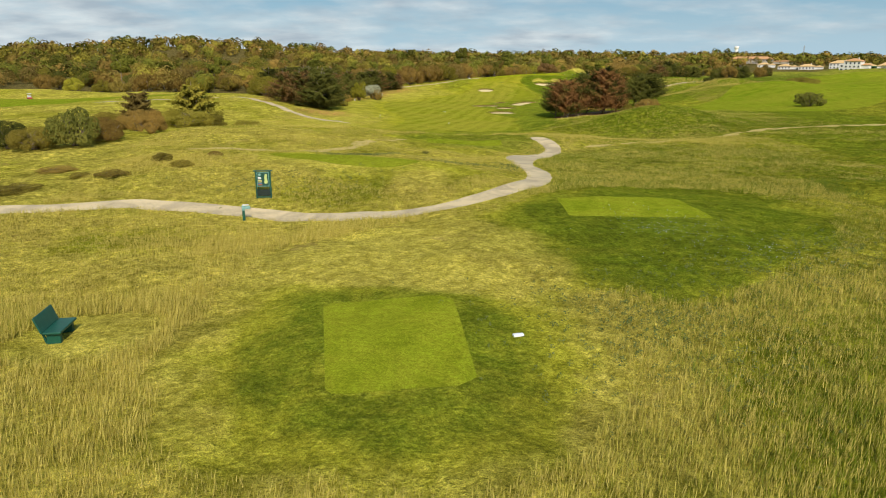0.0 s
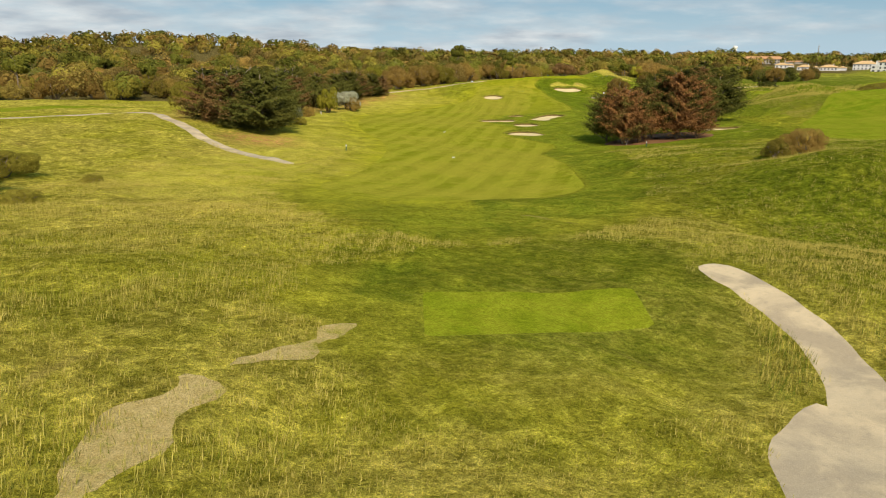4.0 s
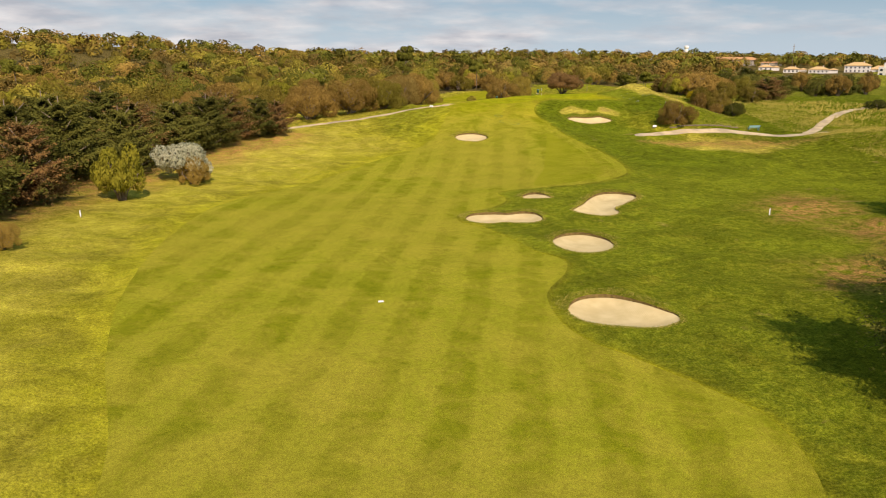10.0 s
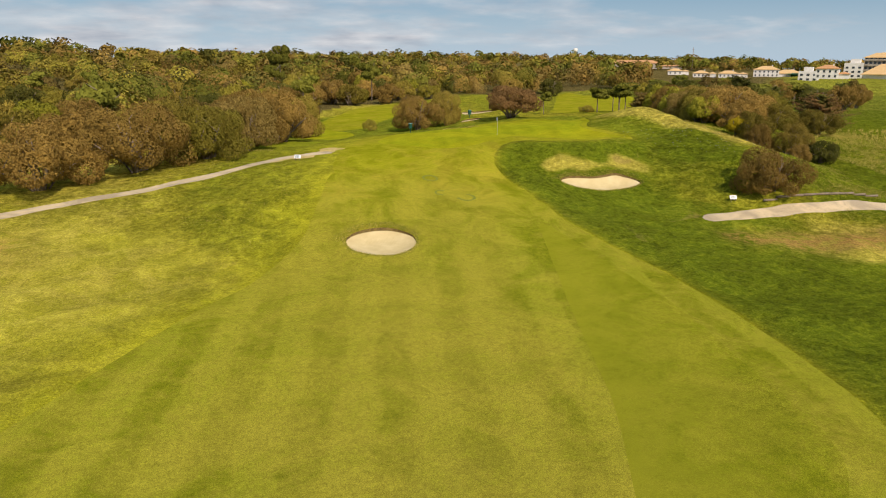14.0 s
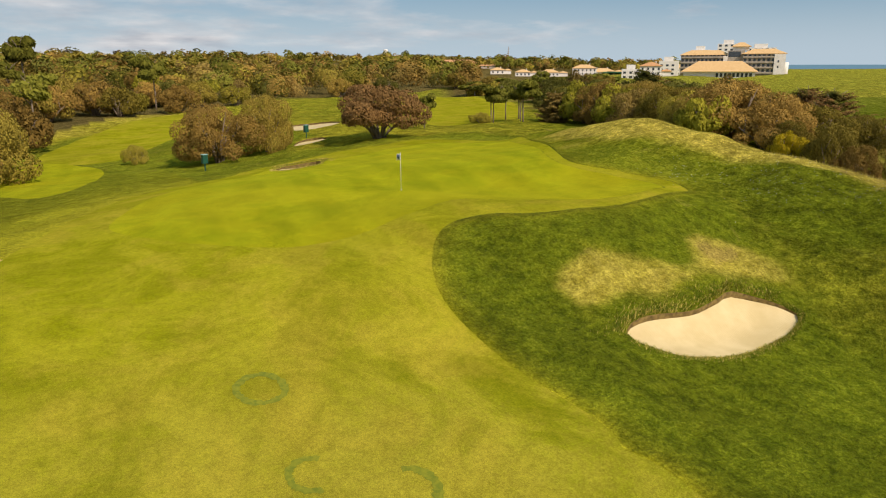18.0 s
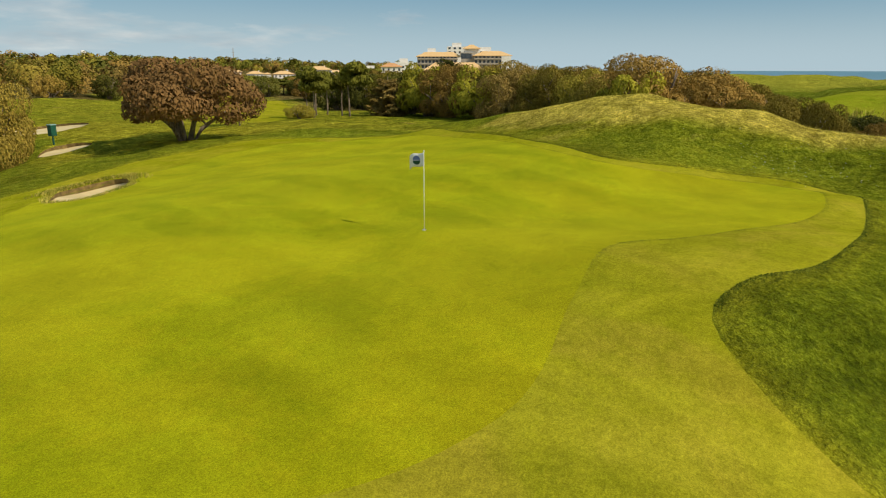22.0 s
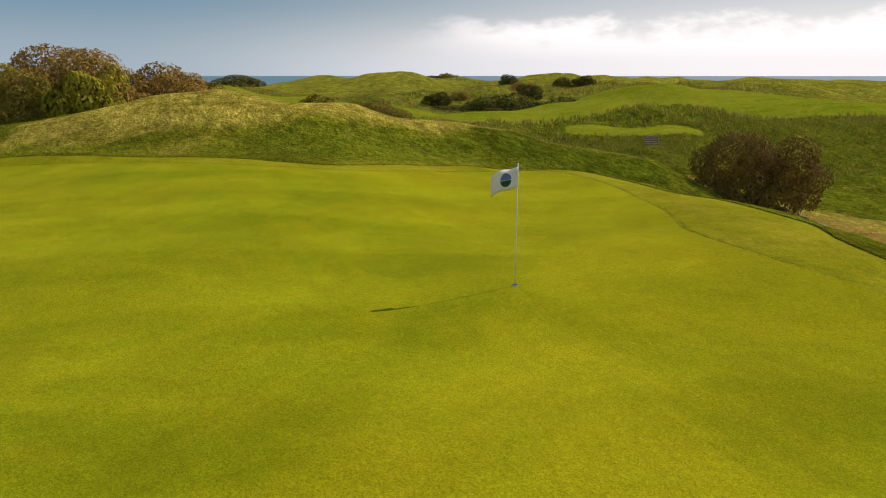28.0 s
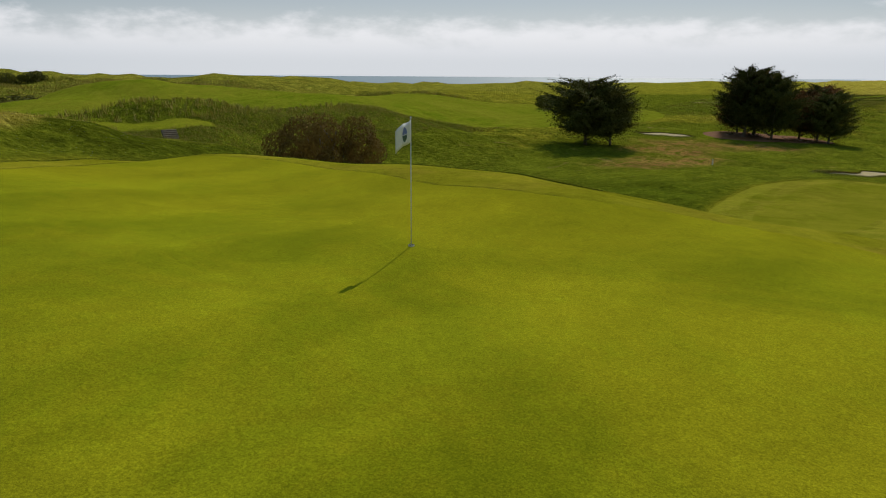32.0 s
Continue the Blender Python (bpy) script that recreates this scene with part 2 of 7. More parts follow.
def mown(name, light, dark, straw, stripe=0.0, bump=0.04, patch=0.55, width=2.9, fade=None, even=1.0, nap=0.10):
    m = Mat(name, 1.0, 0.0)
    x, y, z = m.xyz()
    mid, big = m.noise(0.24, 7, 0.68, warp=0.8), m.noise(0.055, 4)
    fine, speck, knot = m.noise(12.0, 5, 0.75), m.noise(3.1, 6, 0.74), m.noise(0.95, 6, 0.72, warp=0.5)
    grain = m.noise(38.0, 3, 0.7)
    c = m.mix(m.step(mid, 0.34, 0.66), dark, light)
    if stripe:
        # mower passes run along the hole, bending a little with it
        bend = m.math("MULTIPLY", m.math("MULTIPLY", y, y), 0.00028)
        u = m.math("ADD", m.math("MULTIPLY_ADD", y, -0.145, x), bend)
        wob = m.math("MULTIPLY_ADD", m.noise(0.11, 2), 1.6, u)
        band = m.math("ADD", m.math("SINE", m.math("MULTIPLY", wob, math.pi / width)), m.math("MULTIPLY_ADD", knot, 1.5, -0.75))
        pale = (light[0] * 1.25, light[1] * 1.22, light[2] * 1.5)
        force = m.step(y, -48.0, -22.0, stripe, 0.2 * stripe) if width > 2.0 else stripe
        c = m.mix(m.math("MULTIPLY", m.step(band, -0.5, 0.4), force), c, pale)
        c = m.mix(m.math("MULTIPLY", m.math("MULTIPLY", m.step(band, 0.3, -0.7), force), 0.85), c, dark)
    if width > 2.0:
        c = m.mix(m.math("MULTIPLY", m.step(y, -34.0, -8.0), 0.75), c, m.mix(m.step(mid, 0.35, 0.65), (0.208, 0.222, 0.006), (0.288, 0.288, 0.010)))
    c = m.mix(m.step(m.math("MULTIPLY_ADD", knot, 0.35, big), 0.56, 0.84, 0, patch), c, straw)
    c = m.mix(m.step(m.math("MULTIPLY_ADD", speck, 0.4, knot), 0.62, 0.86, 0, 0.45 * even), c, dark)
    c = m.mix(m.step(m.math("MULTIPLY_ADD", speck, -0.5, mid), 0.16, 0.36, 0.0, 0.35), c, straw)
    smooth = c
    c = m.gain(c, knot, 0.3, 0.7, 1 - 0.14 * even, 1 + 0.14 * even)
    c = m.gain(c, speck, 0.28, 0.72, 1 - 0.25 * even, 1 + 0.25 * even)
    c = m.gain(c, fine, 0.30, 0.70, 1 - 0.30 * even, 1 + 0.30 * even)
    c = m.gain(c, grain, 0.30, 0.70, 1 - 0.2 - 0.25 * even, 1 + 0.2 + 0.25 * even)
    if width > 2.0:
        # finer turf round the green
        smooth = m.mix(m.step(y, -22.0, -9.0, 0.0, 0.6), smooth, m.mix(m.step(knot, 0.3, 0.7), (0.190, 0.205, 0.004), (0.268, 0.262, 0.006)))
        smooth = m.mix(m.step(m.math("MULTIPLY_ADD", speck, 0.3, m.noise(0.33, 5, 0.6, warp=0.6)), 0.60, 0.82, 0, 0.5), smooth, (0.320, 0.245, 0.026))
        smooth = m.gain(m.gain(smooth, mid, 0.35, 0.65, 0.84, 1.14), speck, 0.3, 0.7, 0.86, 1.14)
        smooth = m.gain(m.gain(smooth, fine, 0.3, 0.7, 0.86, 1.14), grain, 0.3, 0.7, 0.80, 1.20)
        c = m.mix(m.step(y, -32.0, -14.0, 0.0, 0.85), c, smooth)
    if even < 0.5:
        c = m.gain(c, m.noise(105.0, 2, 0.6), 0.32, 0.68, 0.74, 1.26)
        c = m.gain(c, m.noise(0.30, 5, 0.62, warp=0.4), 0.34, 0.66, 0.84, 1.11)
    if fade:
        c = m.mix(m.math("MULTIPLY", m.attr("soft"), m.step(knot, 0.2, 0.7, 0.45, 0.9)), c, fade)
    m.nap(nap, (0.62, 0.68, 0.05))
    m.color(c).bump(m.math("ADD", m.math("ADD", fine, m.math("MULTIPLY", grain, 0.3)), m.math("ADD", speck, knot)), 0.9, bump)
    return m.mat


def sand_mat():
    m = Mat("bunker_sand", 0.95, 0.15)
    a, b = m.noise(0.8, 4), m.noise(14.0, 5, 0.7)
    rake = m.n.new("ShaderNodeTexWave")
    rake.inputs["Scale"].default_value, rake.inputs["Distortion"].default_value = 2.6, 3.0
    m.l.new(m.pos, rake.inputs["Vector"])
    m.color(m.mix(m.step(a, 0.3, 0.75), (0.545, 0.430, 0.210), (0.640, 0.520, 0.275)))
    m.bump(m.math("MULTIPLY_ADD", rake.outputs["Fac"], 0.35, b), 0.45, 0.03)
    return m.mat


def track_mat():
    m = Mat("track_gravel", 0.95, 0.15)
    a, b, c = m.noise(0.35, 5, 0.6, warp=0.7), m.noise(3.0, 6, 0.7), m.noise(22.0, 4, 0.7)
    tone = m.mix(m.step(a, 0.36, 0.62), (0.385, 0.300, 0.185), (0.620, 0.480, 0.280))
    tone = m.mix(m.step(b, 0.5, 0.8, 0, 0.6), tone, (0.25, 0.20, 0.14))
    tone = m.mix(m.step(m.noise(0.12, 3), 0.46, 0.66, 0, 0.45), tone, (0.33, 0.275, 0.19))
    m.color(m.mix(m.step(c, 0.4, 0.8, 0, 0.35), tone, (0.70, 0.58, 0.42)))
    m.bump(m.math("ADD", b, m.math("MULTIPLY", c, 0.5)), 0.6, 0.04)
    return m.mat


def leaf_mat(name, dark, light, tip, hue=0.5, dead=None, thin_part=0.2, mixed=None):
    m = Mat(name, 0.8, 0.04)
    leaf, clump, tree = m.island(), m.noise(0.45, 4, 0.6), m.random()
    c = m.mix(m.step(leaf, 0.0, 1.0, 0.25, 0.75), dark, light)
    tone = m.attr("tone")
    tree = m.math("ADD", m.math("MULTIPLY", tree, m.math("LESS_THAN", tone, 0.001)), tone)
    c = m.mix(m.step(clump, 0.42, 0.74, 0, 0.5), c, tip)
    c = m.mix(m.math("MULTIPLY", tree, hue), c, m.mix(0.5, c, tip))
    # neighbouring crowns differ in hue and in depth of colour
    if mixed:
        c = m.mix(m.step(m.math("FRACT", m.math("MULTIPLY", tree, 7.3)), 0.45, 0.75, 0, 0.85), c, m.mix(leaf, mixed[0], mixed[1]))
    c = m.gain(c, m.math("FRACT", m.math("MULTIPLY", tree, 17.7)), 0.0, 1.0, 0.68, 1.32)
    if dead:
        # dead boughs in patches among the green
        brown = m.mix(leaf, dead[0], dead[1])
        c = m.mix(m.step(m.math("MULTIPLY_ADD", leaf, 0.12, m.noise(0.30, 4, 0.6)), *(dead[2:] or (0.44, 0.58))), c, brown)
    m.color(c)
    thin = m.n.new("ShaderNodeBsdfTranslucent")
    m.l.new(c, thin.inputs[0])
    add = m.n.new("ShaderNodeMixShader")
    add.inputs[0].default_value = thin_part
    m.l.new(m.bsdf.outputs[0], add.inputs[1])
    m.l.new(thin.outputs[0], add.inputs[2])
    m.l.new(add.outputs[0], m.n["Material Output"].inputs[0])
    return m.mat


def plain(name, a, b, scale=3.0, rough=0.6, bump=0.0, metal=0.0, spec=0.4):
    m = Mat(name, rough, spec, metal)
    f = m.noise(scale, 5, 0.65)
    m.color(m.mix(m.step(f, 0.3, 0.72), a, b))
    if bump:
        m.bump(f, 0.5, bump)
    return m.mat


def bark_mat():
    m = Mat("bark", 0.95, 0.1)
    f = m.noise(1.0, 6, 0.7, m.scaled(9, 9, 1.6))
    m.color(m.mix(m.step(f, 0.3, 0.7), (0.10, 0.075, 0.05), (0.33, 0.26, 0.19))).bump(f, 0.8, 0.04)
    return m.mat


def blade_mat():
    m = Mat("grass_blade", 0.9, 0.03)
    big, mid, r = m.noise(0.05, 4), m.noise(0.30, 6, 0.66, warp=0.7), m.island()
    sway = m.math("ADD", m.math("MULTIPLY", big, 0.55), m.math("MULTIPLY_ADD", mid, 0.45, m.math("MULTIPLY", r, 0.20)))
    dry = m.step(sway, 0.40, 0.66)
    c = m.mix(dry, m.mix(r, (0.125, 0.150, 0.009), (0.31, 0.305, 0.028)), m.mix(r, (0.34, 0.28, 0.042), (0.57, 0.455, 0.115)))
    m.color(c)
    return m.mat


def sea_mat():
    m = Mat("sea_water", 0.35, 0.5)
    f = m.noise(0.02, 4, 0.6)
    m.color(m.mix(f, (0.06, 0.15, 0.19), (0.11, 0.23, 0.27))).bump(m.noise(0.15, 4), 0.6, 0.8)
    return m.mat


ROUGH = rough_grass()
FAIRWAY = mown("fairway_grass", (0.250, 0.248, 0.017), (0.148, 0.160, 0.008), (0.315, 0.255, 0.032), 0.50, 0.030, 0.5, 2.1, even=0.85, nap=0.10)
SEMI = mown("semi_rough_grass", (0.226, 0.232, 0.012), (0.140, 0.156, 0.007), (0.300, 0.250, 0.028), 0.0, 0.04, 0.5, fade=(0.228, 0.226, 0.014))
GREEN = mown("green_turf", (0.240, 0.256, 0.006), (0.160, 0.182, 0.004), (0.280, 0.234, 0.007), 0.30, 0.008, 0.55, 1.6, even=0.35, nap=0.28)
APRON = mown("apron_grass", (0.180, 0.220, 0.010), (0.120, 0.165, 0.007), (0.250, 0.225, 0.022), 0.2, 0.03, 0.45, 1.9)
TEE = mown("tee_turf", (0.198, 0.224, 0.012), (0.140, 0.170, 0.008), (0.240, 0.225, 0.018), 0.25, 0.015, 0.3, 1.1)
BLADE_GREEN = plain("green_blades", (0.075, 0.11, 0.004), (0.18, 0.21, 0.012), 1.5, 0.8, spec=0.2)
SAND, TRACK, BARK, BLADE, SEA = sand_mat(), track_mat(), bark_mat(), blade_mat(), sea_mat()
LIP = plain("turf_edge", (0.085, 0.060, 0.022), (0.24, 0.17, 0.06), 4.0, 0.95, 0.05, spec=0.1)


def trail_mat():
    m = Mat("worn_trail", 0.97, 0.1)
    a, b, k = m.noise(0.9, 6, 0.7, warp=0.6), m.noise(4.0, 6, 0.75), m.noise(18.0, 4, 0.75)
    c = m.mix(m.step(b, 0.3, 0.7), (0.49, 0.350, 0.110), (0.68, 0.515, 0.21))
    c = m.mix(m.step(m.math("MULTIPLY_ADD", b, 0.5, a), 0.74, 0.94), c, m.mix(m.step(k, 0.3, 0.7), (0.27, 0.25, 0.02), (0.50, 0.42, 0.08)))
    m.color(m.gain(c, k, 0.3, 0.7, 0.75, 1.22)).bump(m.math("ADD", b, k), 0.9, 0.10)
    return m.mat


TRAIL = trail_mat()
LEAF_BROWN = leaf_mat("leaf_brown", (0.135, 0.082, 0.020), (0.320, 0.202, 0.048), (0.440, 0.285, 0.066), mixed=((0.13, 0.108, 0.015), (0.30, 0.240, 0.038)))
LEAF_OLIVE = leaf_mat("leaf_olive", (0.120, 0.108, 0.014), (0.290, 0.245, 0.032), (0.420, 0.335, 0.055), mixed=((0.12, 0.075, 0.024), (0.27, 0.185, 0.055)))
LEAF_DARK = leaf_mat("leaf_dark_green", (0.030, 0.038, 0.008), (0.108, 0.112, 0.020), (0.205, 0.180, 0.034), thin_part=0.1)
LEAF_RUST = leaf_mat("leaf_rust", (0.080, 0.054, 0.020), (0.235, 0.130, 0.048), (0.330, 0.180, 0.062))
LEAF_TIRED = leaf_mat("leaf_tired_green", (0.034, 0.042, 0.009), (0.125, 0.128, 0.022), (0.225, 0.200, 0.034), 0.4, ((0.105, 0.058, 0.022), (0.300, 0.165, 0.056), 0.45, 0.60), 0.1)
LEAF_HALF = leaf_mat("leaf_half_dead", (0.022, 0.030, 0.007), (0.085, 0.094, 0.017), (0.16, 0.155, 0.027), 0.4, ((0.130, 0.058, 0.021), (0.360, 0.170, 0.054), 0.45, 0.60), 0.1)
LEAF_LIME = leaf_mat("leaf_lime", (0.120, 0.124, 0.012), (0.310, 0.285, 0.028), (0.430, 0.365, 0.042))
LEAF_SILVER = leaf_mat("leaf_silver", (0.15, 0.155, 0.085), (0.38, 0.38, 0.24), (0.50, 0.47, 0.33))
LEAF_PINE = leaf_mat("leaf_pine", (0.050, 0.062, 0.010), (0.170, 0.172, 0.024), (0.282, 0.262, 0.038))
LEAF_GORSE = leaf_mat("gorse_bloom", (0.38, 0.30, 0.018), (0.72, 0.52, 0.014), (0.16, 0.17, 0.025))
HERB = leaf_mat("grey_herb", (0.100, 0.128, 0.028), (0.215, 0.245, 0.066), (0.27, 0.30, 0.10), thin_part=0.15)
DEAD_WOOD = plain("bleached_wood", (0.36, 0.30, 0.23), (0.58, 0.50, 0.40), 5.0, 0.9, 0.01)
PAINT_GREEN = plain("green_paint", (0.006, 0.060, 0.038), (0.010, 0.085, 0.052), 4.0, 0.45)
PAINT_MINT = plain("faded_green_paint", (0.15, 0.30, 0.27), (0.25, 0.42, 0.38), 5.0, 0.6)
PAINT_WHITE = plain("white_paint", (0.72, 0.72, 0.70), (0.82, 0.82, 0.80), 6.0, 0.5)
PAINT_NAVY = plain("sign_panel", (0.010, 0.055, 0.040), (0.016, 0.075, 0.055), 5.0, 0.4)
PAINT_LIME = plain("sign_map", (0.42, 0.50, 0.16), (0.50, 0.56, 0.22), 6.0, 0.5)
PAINT_YELLOW = plain("sign_yellow", (0.60, 0.50, 0.14), (0.66, 0.55, 0.2), 6.0, 0.5)
PAINT_BLUE = plain("sign_blue", (0.10, 0.15, 0.36), (0.14, 0.19, 0.42), 6.0, 0.5)
PAINT_RED = plain("sign_red", (0.42, 0.12, 0.07), (0.48, 0.16, 0.1), 6.0, 0.5)
DARK_PANEL = plain("dark_panel", (0.008, 0.016, 0.012), (0.016, 0.026, 0.020), 4.0, 0.7)
CUP_SHADE = plain("cup_shade", (0.01, 0.01, 0.01), (0.02, 0.02, 0.02), 4.0, 0.9)
WALL_WHITE = plain("render_white", (0.66, 0.63, 0.57), (0.78, 0.75, 0.70), 0.7, 0.85)
# beige render, darkened to carry the shade on the hotel front
WALL_BEIGE = plain("render_beige", (0.33, 0.285, 0.22), (0.44, 0.385, 0.31), 0.5, 0.85)
ROOF_TILE = plain("roof_tile", (0.46, 0.22, 0.09), (0.62, 0.34, 0.15), 1.2, 0.85, 0.05)
ROOF_ORANGE = plain("roof_orange", (0.58, 0.36, 0.15), (0.68, 0.46, 0.22), 1.0, 0.85, 0.05)
GLASS = plain("window_glass", (0.03, 0.04, 0.05), (0.06, 0.07, 0.08), 0.5, 0.12, spec=0.6)
NET = plain("green_net", (0.03, 0.12, 0.06), (0.05, 0.17, 0.09), 0.5, 0.9)
WOOD = plain("weathered_wood", (0.16, 0.12, 0.08), (0.28, 0.22, 0.15), 5.0, 0.85, 0.02)
EARTH = plain("rusty_earth", (0.19, 0.085, 0.035), (0.28, 0.14, 0.06), 0.8, 0.95, 0.06, spec=0.1)
RING_GRASS = plain("ring_grass", (0.120, 0.150, 0.006), (0.215, 0.222, 0.009), 5.0, 0.95, 0.03)
BUGGY_RED = plain("buggy_red", (0.32, 0.04, 0.03), (0.40, 0.06, 0.05), 4.0, 0.4)
RUBBER = plain("rubber", (0.02, 0.02, 0.02), (0.035, 0.035, 0.035), 6.0, 0.8)


# ---------------- mesh helpers ----------------
def mesh_from(name, verts, faces, mat, smooth=False):
    me = bpy.data.meshes.new(name)
    me.from_pydata([tuple(v) for v in verts], [], faces)
    me.materials.append(mat)
    if smooth:
        me.polygons.foreach_set("use_smooth", [True] * len(me.polygons))
    me.update()
    return me


def quads_mesh(name, verts, mat, tone=None):
    """A mesh of loose quads from an array of shape (n, 4, 3); tone: a value for each quad."""
    n = len(verts)
    me = bpy.data.meshes.new(name)
    me.vertices.add(n * 4)
    me.vertices.foreach_set("co", np.ascontiguousarray(verts, dtype=np.float32).ravel())
    me.loops.add(n * 4)
    me.loops.foreach_set("vertex_index", np.arange(n * 4, dtype=np.int32))
    me.polygons.add(n)
    me.polygons.foreach_set("loop_start", np.arange(0, n * 4, 4, dtype=np.int32))
    me.polygons.foreach_set("loop_total", np.full(n, 4, dtype=np.int32))
    me.materials.append(mat)
    me.update(calc_edges=True)
    me.validate()
    if tone is not None:
        me.attributes.new("tone", "FLOAT", "POINT").data.foreach_set("value", np.repeat(tone, 4).astype(np.float32))
    return me


def part(name, bm, material, parent, label=""):
    """Links a bmesh, or a ready mesh, as one mesh object under a thing or a part."""
    if isinstance(bm, bmesh.types.BMesh):
        me = bpy.data.meshes.new(name)
        bm.to_mesh(me)
        bm.free()
        me.materials.append(material)
    else:
        me = bm
    ob = new(name, me)
    ob.parent = parent
    if label:
        tagged(ob, label)
    return ob


def empty_thing(name, m, label, category, group="", kind=""):
    ob = new(name)
    ob.empty_display_size = 0.2
    ob.matrix_basis = m
    return tagged(ob, label, category, group, kind)


def box(bm, x0, y0, z0, x1, y1, z1, bevel=0.0, m=None):
    got = bmesh.ops.create_cube(bm, size=1.0)
    vs = got["verts"]
    for v in vs:
        v.co = Vector(((x0 + x1) / 2 + v.co.x * (x1 - x0), (y0 + y1) / 2 + v.co.y * (y1 - y0), (z0 + z1) / 2 + v.co.z * (z1 - z0)))
    if bevel:
        es = list({e for v in vs for e in v.link_edges})
        r = bmesh.ops.bevel(bm, geom=es, offset=bevel, segments=2, profile=0.5, affect="EDGES")
        vs = list({v for f in r["faces"] for v in f.verts} | {v for v in vs if v.is_valid})
    if m is not None:
        bmesh.ops.transform(bm, matrix=m, verts=[v for v in vs if v.is_valid])
    return bm


def boxes(*dims, bevel=0.0):
    bm = bmesh.new()
    for d in dims:
        box(bm, *d, bevel=bevel)
    return bm


def tube(path, radii, sides=7):
    """Vertices and faces of a tapered tube along a path, closed at both ends."""
    verts, faces = [], []
    pts = [Vector(p) for p in path]
    for k, p in enumerate(pts):
        way = (pts[min(k + 1, len(pts) - 1)] - pts[max(k - 1, 0)]).normalized()
        a = way.orthogonal().normalized()
        b = way.cross(a)
        for s in range(sides):
            t = 2 * math.pi * s / sides
            verts.append(p + (a * math.cos(t) + b * math.sin(t)) * radii[k])
    for k in range(len(pts) - 1):
        for s in range(sides):
            faces.append((k * sides + s, k * sides + (s + 1) % sides, (k + 1) * sides + (s + 1) % sides, (k + 1) * sides + s))
    faces.append(tuple(range(sides))[::-1])
    faces.append(tuple((len(pts) - 1) * sides + s for s in range(sides)))
    return verts, faces


def tubes(name, list_of, mat, sides=7):
    verts, faces = [], []
    for path, radii in list_of:
        v, f = tube(path, radii, sides)
        faces += [tuple(i + len(verts) for i in q) for q in f]
        verts += v
    return mesh_from(name, verts, faces, mat, True)


# ---------------- the lie of the land ----------------
MOUNDS = []


def mound(x, y, height, radius):
    MOUNDS.append((x, y, height, radius))


mound(-51.0, -273.5, -0.47, 7.2)
mound(-50.8, -278.4, -0.45, 7.9)
mound(-53.5, -257.0, -0.17, 10.6)
mound(-42.5, -278.6, -0.48, 7.5)
mound(-62.0, -264.6, 0.64, 9.8)
mound(-27.0, -242.7, -0.16, 7.5)
mound(-91.0, -128.8, 1.46, 32.2)
mound(-31.0, -237.8, -0.19, 6.9)
mound(-67.0, -122.4, -0.51, 25.7)
mound(-60.5, -260.9, 0.41, 8.6)
mound(-49.5, -267.0, 0.95, 9.6)
mound(-39.7, -266.0, 1.15, 11.3)
mound(-42.1, -275.3, -0.22, 7.6)
mound(-23.9, -240.3, -0.42, 7.6)
mound(-0.6, -211.8, 0.35, 8.2)
mound(-33.7, -283.7, 0.75, 14.0)
mound(-24.8, -264.0, 0.07, 10.2)
mound(-17.5, -272.7, -0.07, 14.3)
mound(-66.0, -163.0, -0.81, 11.3)
mound(-57.7, -245.5, 1.30, 13.8)
mound(-79.6, -181.9, -0.49, 16.4)
mound(-46.4, -242.7, 0.15, 11.4)
mound(-39.8, -251.3, -0.18, 14.1)
mound(-57.0, -158.8, 0.33, 7.9)
mound(-11.0, -214.0, -1.16, 8.7)
mound(-3.5, -216.3, -0.49, 8.0)
mound(-3.8, -202.8, 1.85, 10.3)
mound(-37.0, -172.7, -0.34, 19.0)
mound(26.0, -174.0, 0.08, 38.8)
mound(-60.0, -225.0, 0.82, 20.1)
mound(-64.4, -178.0, 0.14, 16.5)
mound(-52.0, -208.0, 0.72, 23.9)
mound(-42.0, -187.0, -0.34, 20.5)
mound(-23.5, -179.0, -0.70, 20.0)
mound(-16.8, -205.7, 0.18, 11.3)
mound(-8.2, -207.8, 0.51, 7.7)
mound(-19.5, -225.5, 0.34, 11.0)
mound(-43.8, -233.0, 0.16, 13.1)
mound(-24.0, -223.6, 0.31, 10.9)
mound(-1.7, -176.4, 2.07, 26.7)
mound(-59.0, -160.8, 0.08, 7.9)
mound(-54.6, -149.3, -0.14, 14.0)
mound(-48.0, -123.6, -0.59, 22.6)
mound(-37.3, -139.2, -0.14, 17.2)
mound(-25.7, -138.6, -0.17, 13.1)
mound(-18.6, -138.4, -0.29, 11.5)
mound(-7.4, -142.0, -0.30, 13.0)
mound(-1.6, -83.7, 0.18, 14.6)
mound(-42.0, -57.0, -0.62, 19.6)
mound(-64.8, -73.8, -0.75, 28.4)
mound(-57.0, -48.5, -0.51, 20.3)
mound(-39.6, -81.0, -0.42, 23.5)
mound(-27.3, -58.3, -0.38, 18.8)
mound(8.5, -52.3, 0.30, 21.1)
mound(8.3, -84.8, -0.44, 16.8)
mound(-26.8, -97.8, -0.23, 15.8)
mound(-15.4, -108.5, 0.32, 15.4)
mound(-35.4, -31.5, -1.09, 12.6)
mound(-26.2, -19.8, 0.37, 8.7)
mound(-11.7, -17.6, 0.07, 12.4)
mound(-4.1, -68.7, 1.05, 17.0)
mound(20.0, -40.0, -0.80, 17.7)
mound(42.9, -5.4, 0.36, 19.9)
mound(90.0, 30.0, 1.05, 45.0)
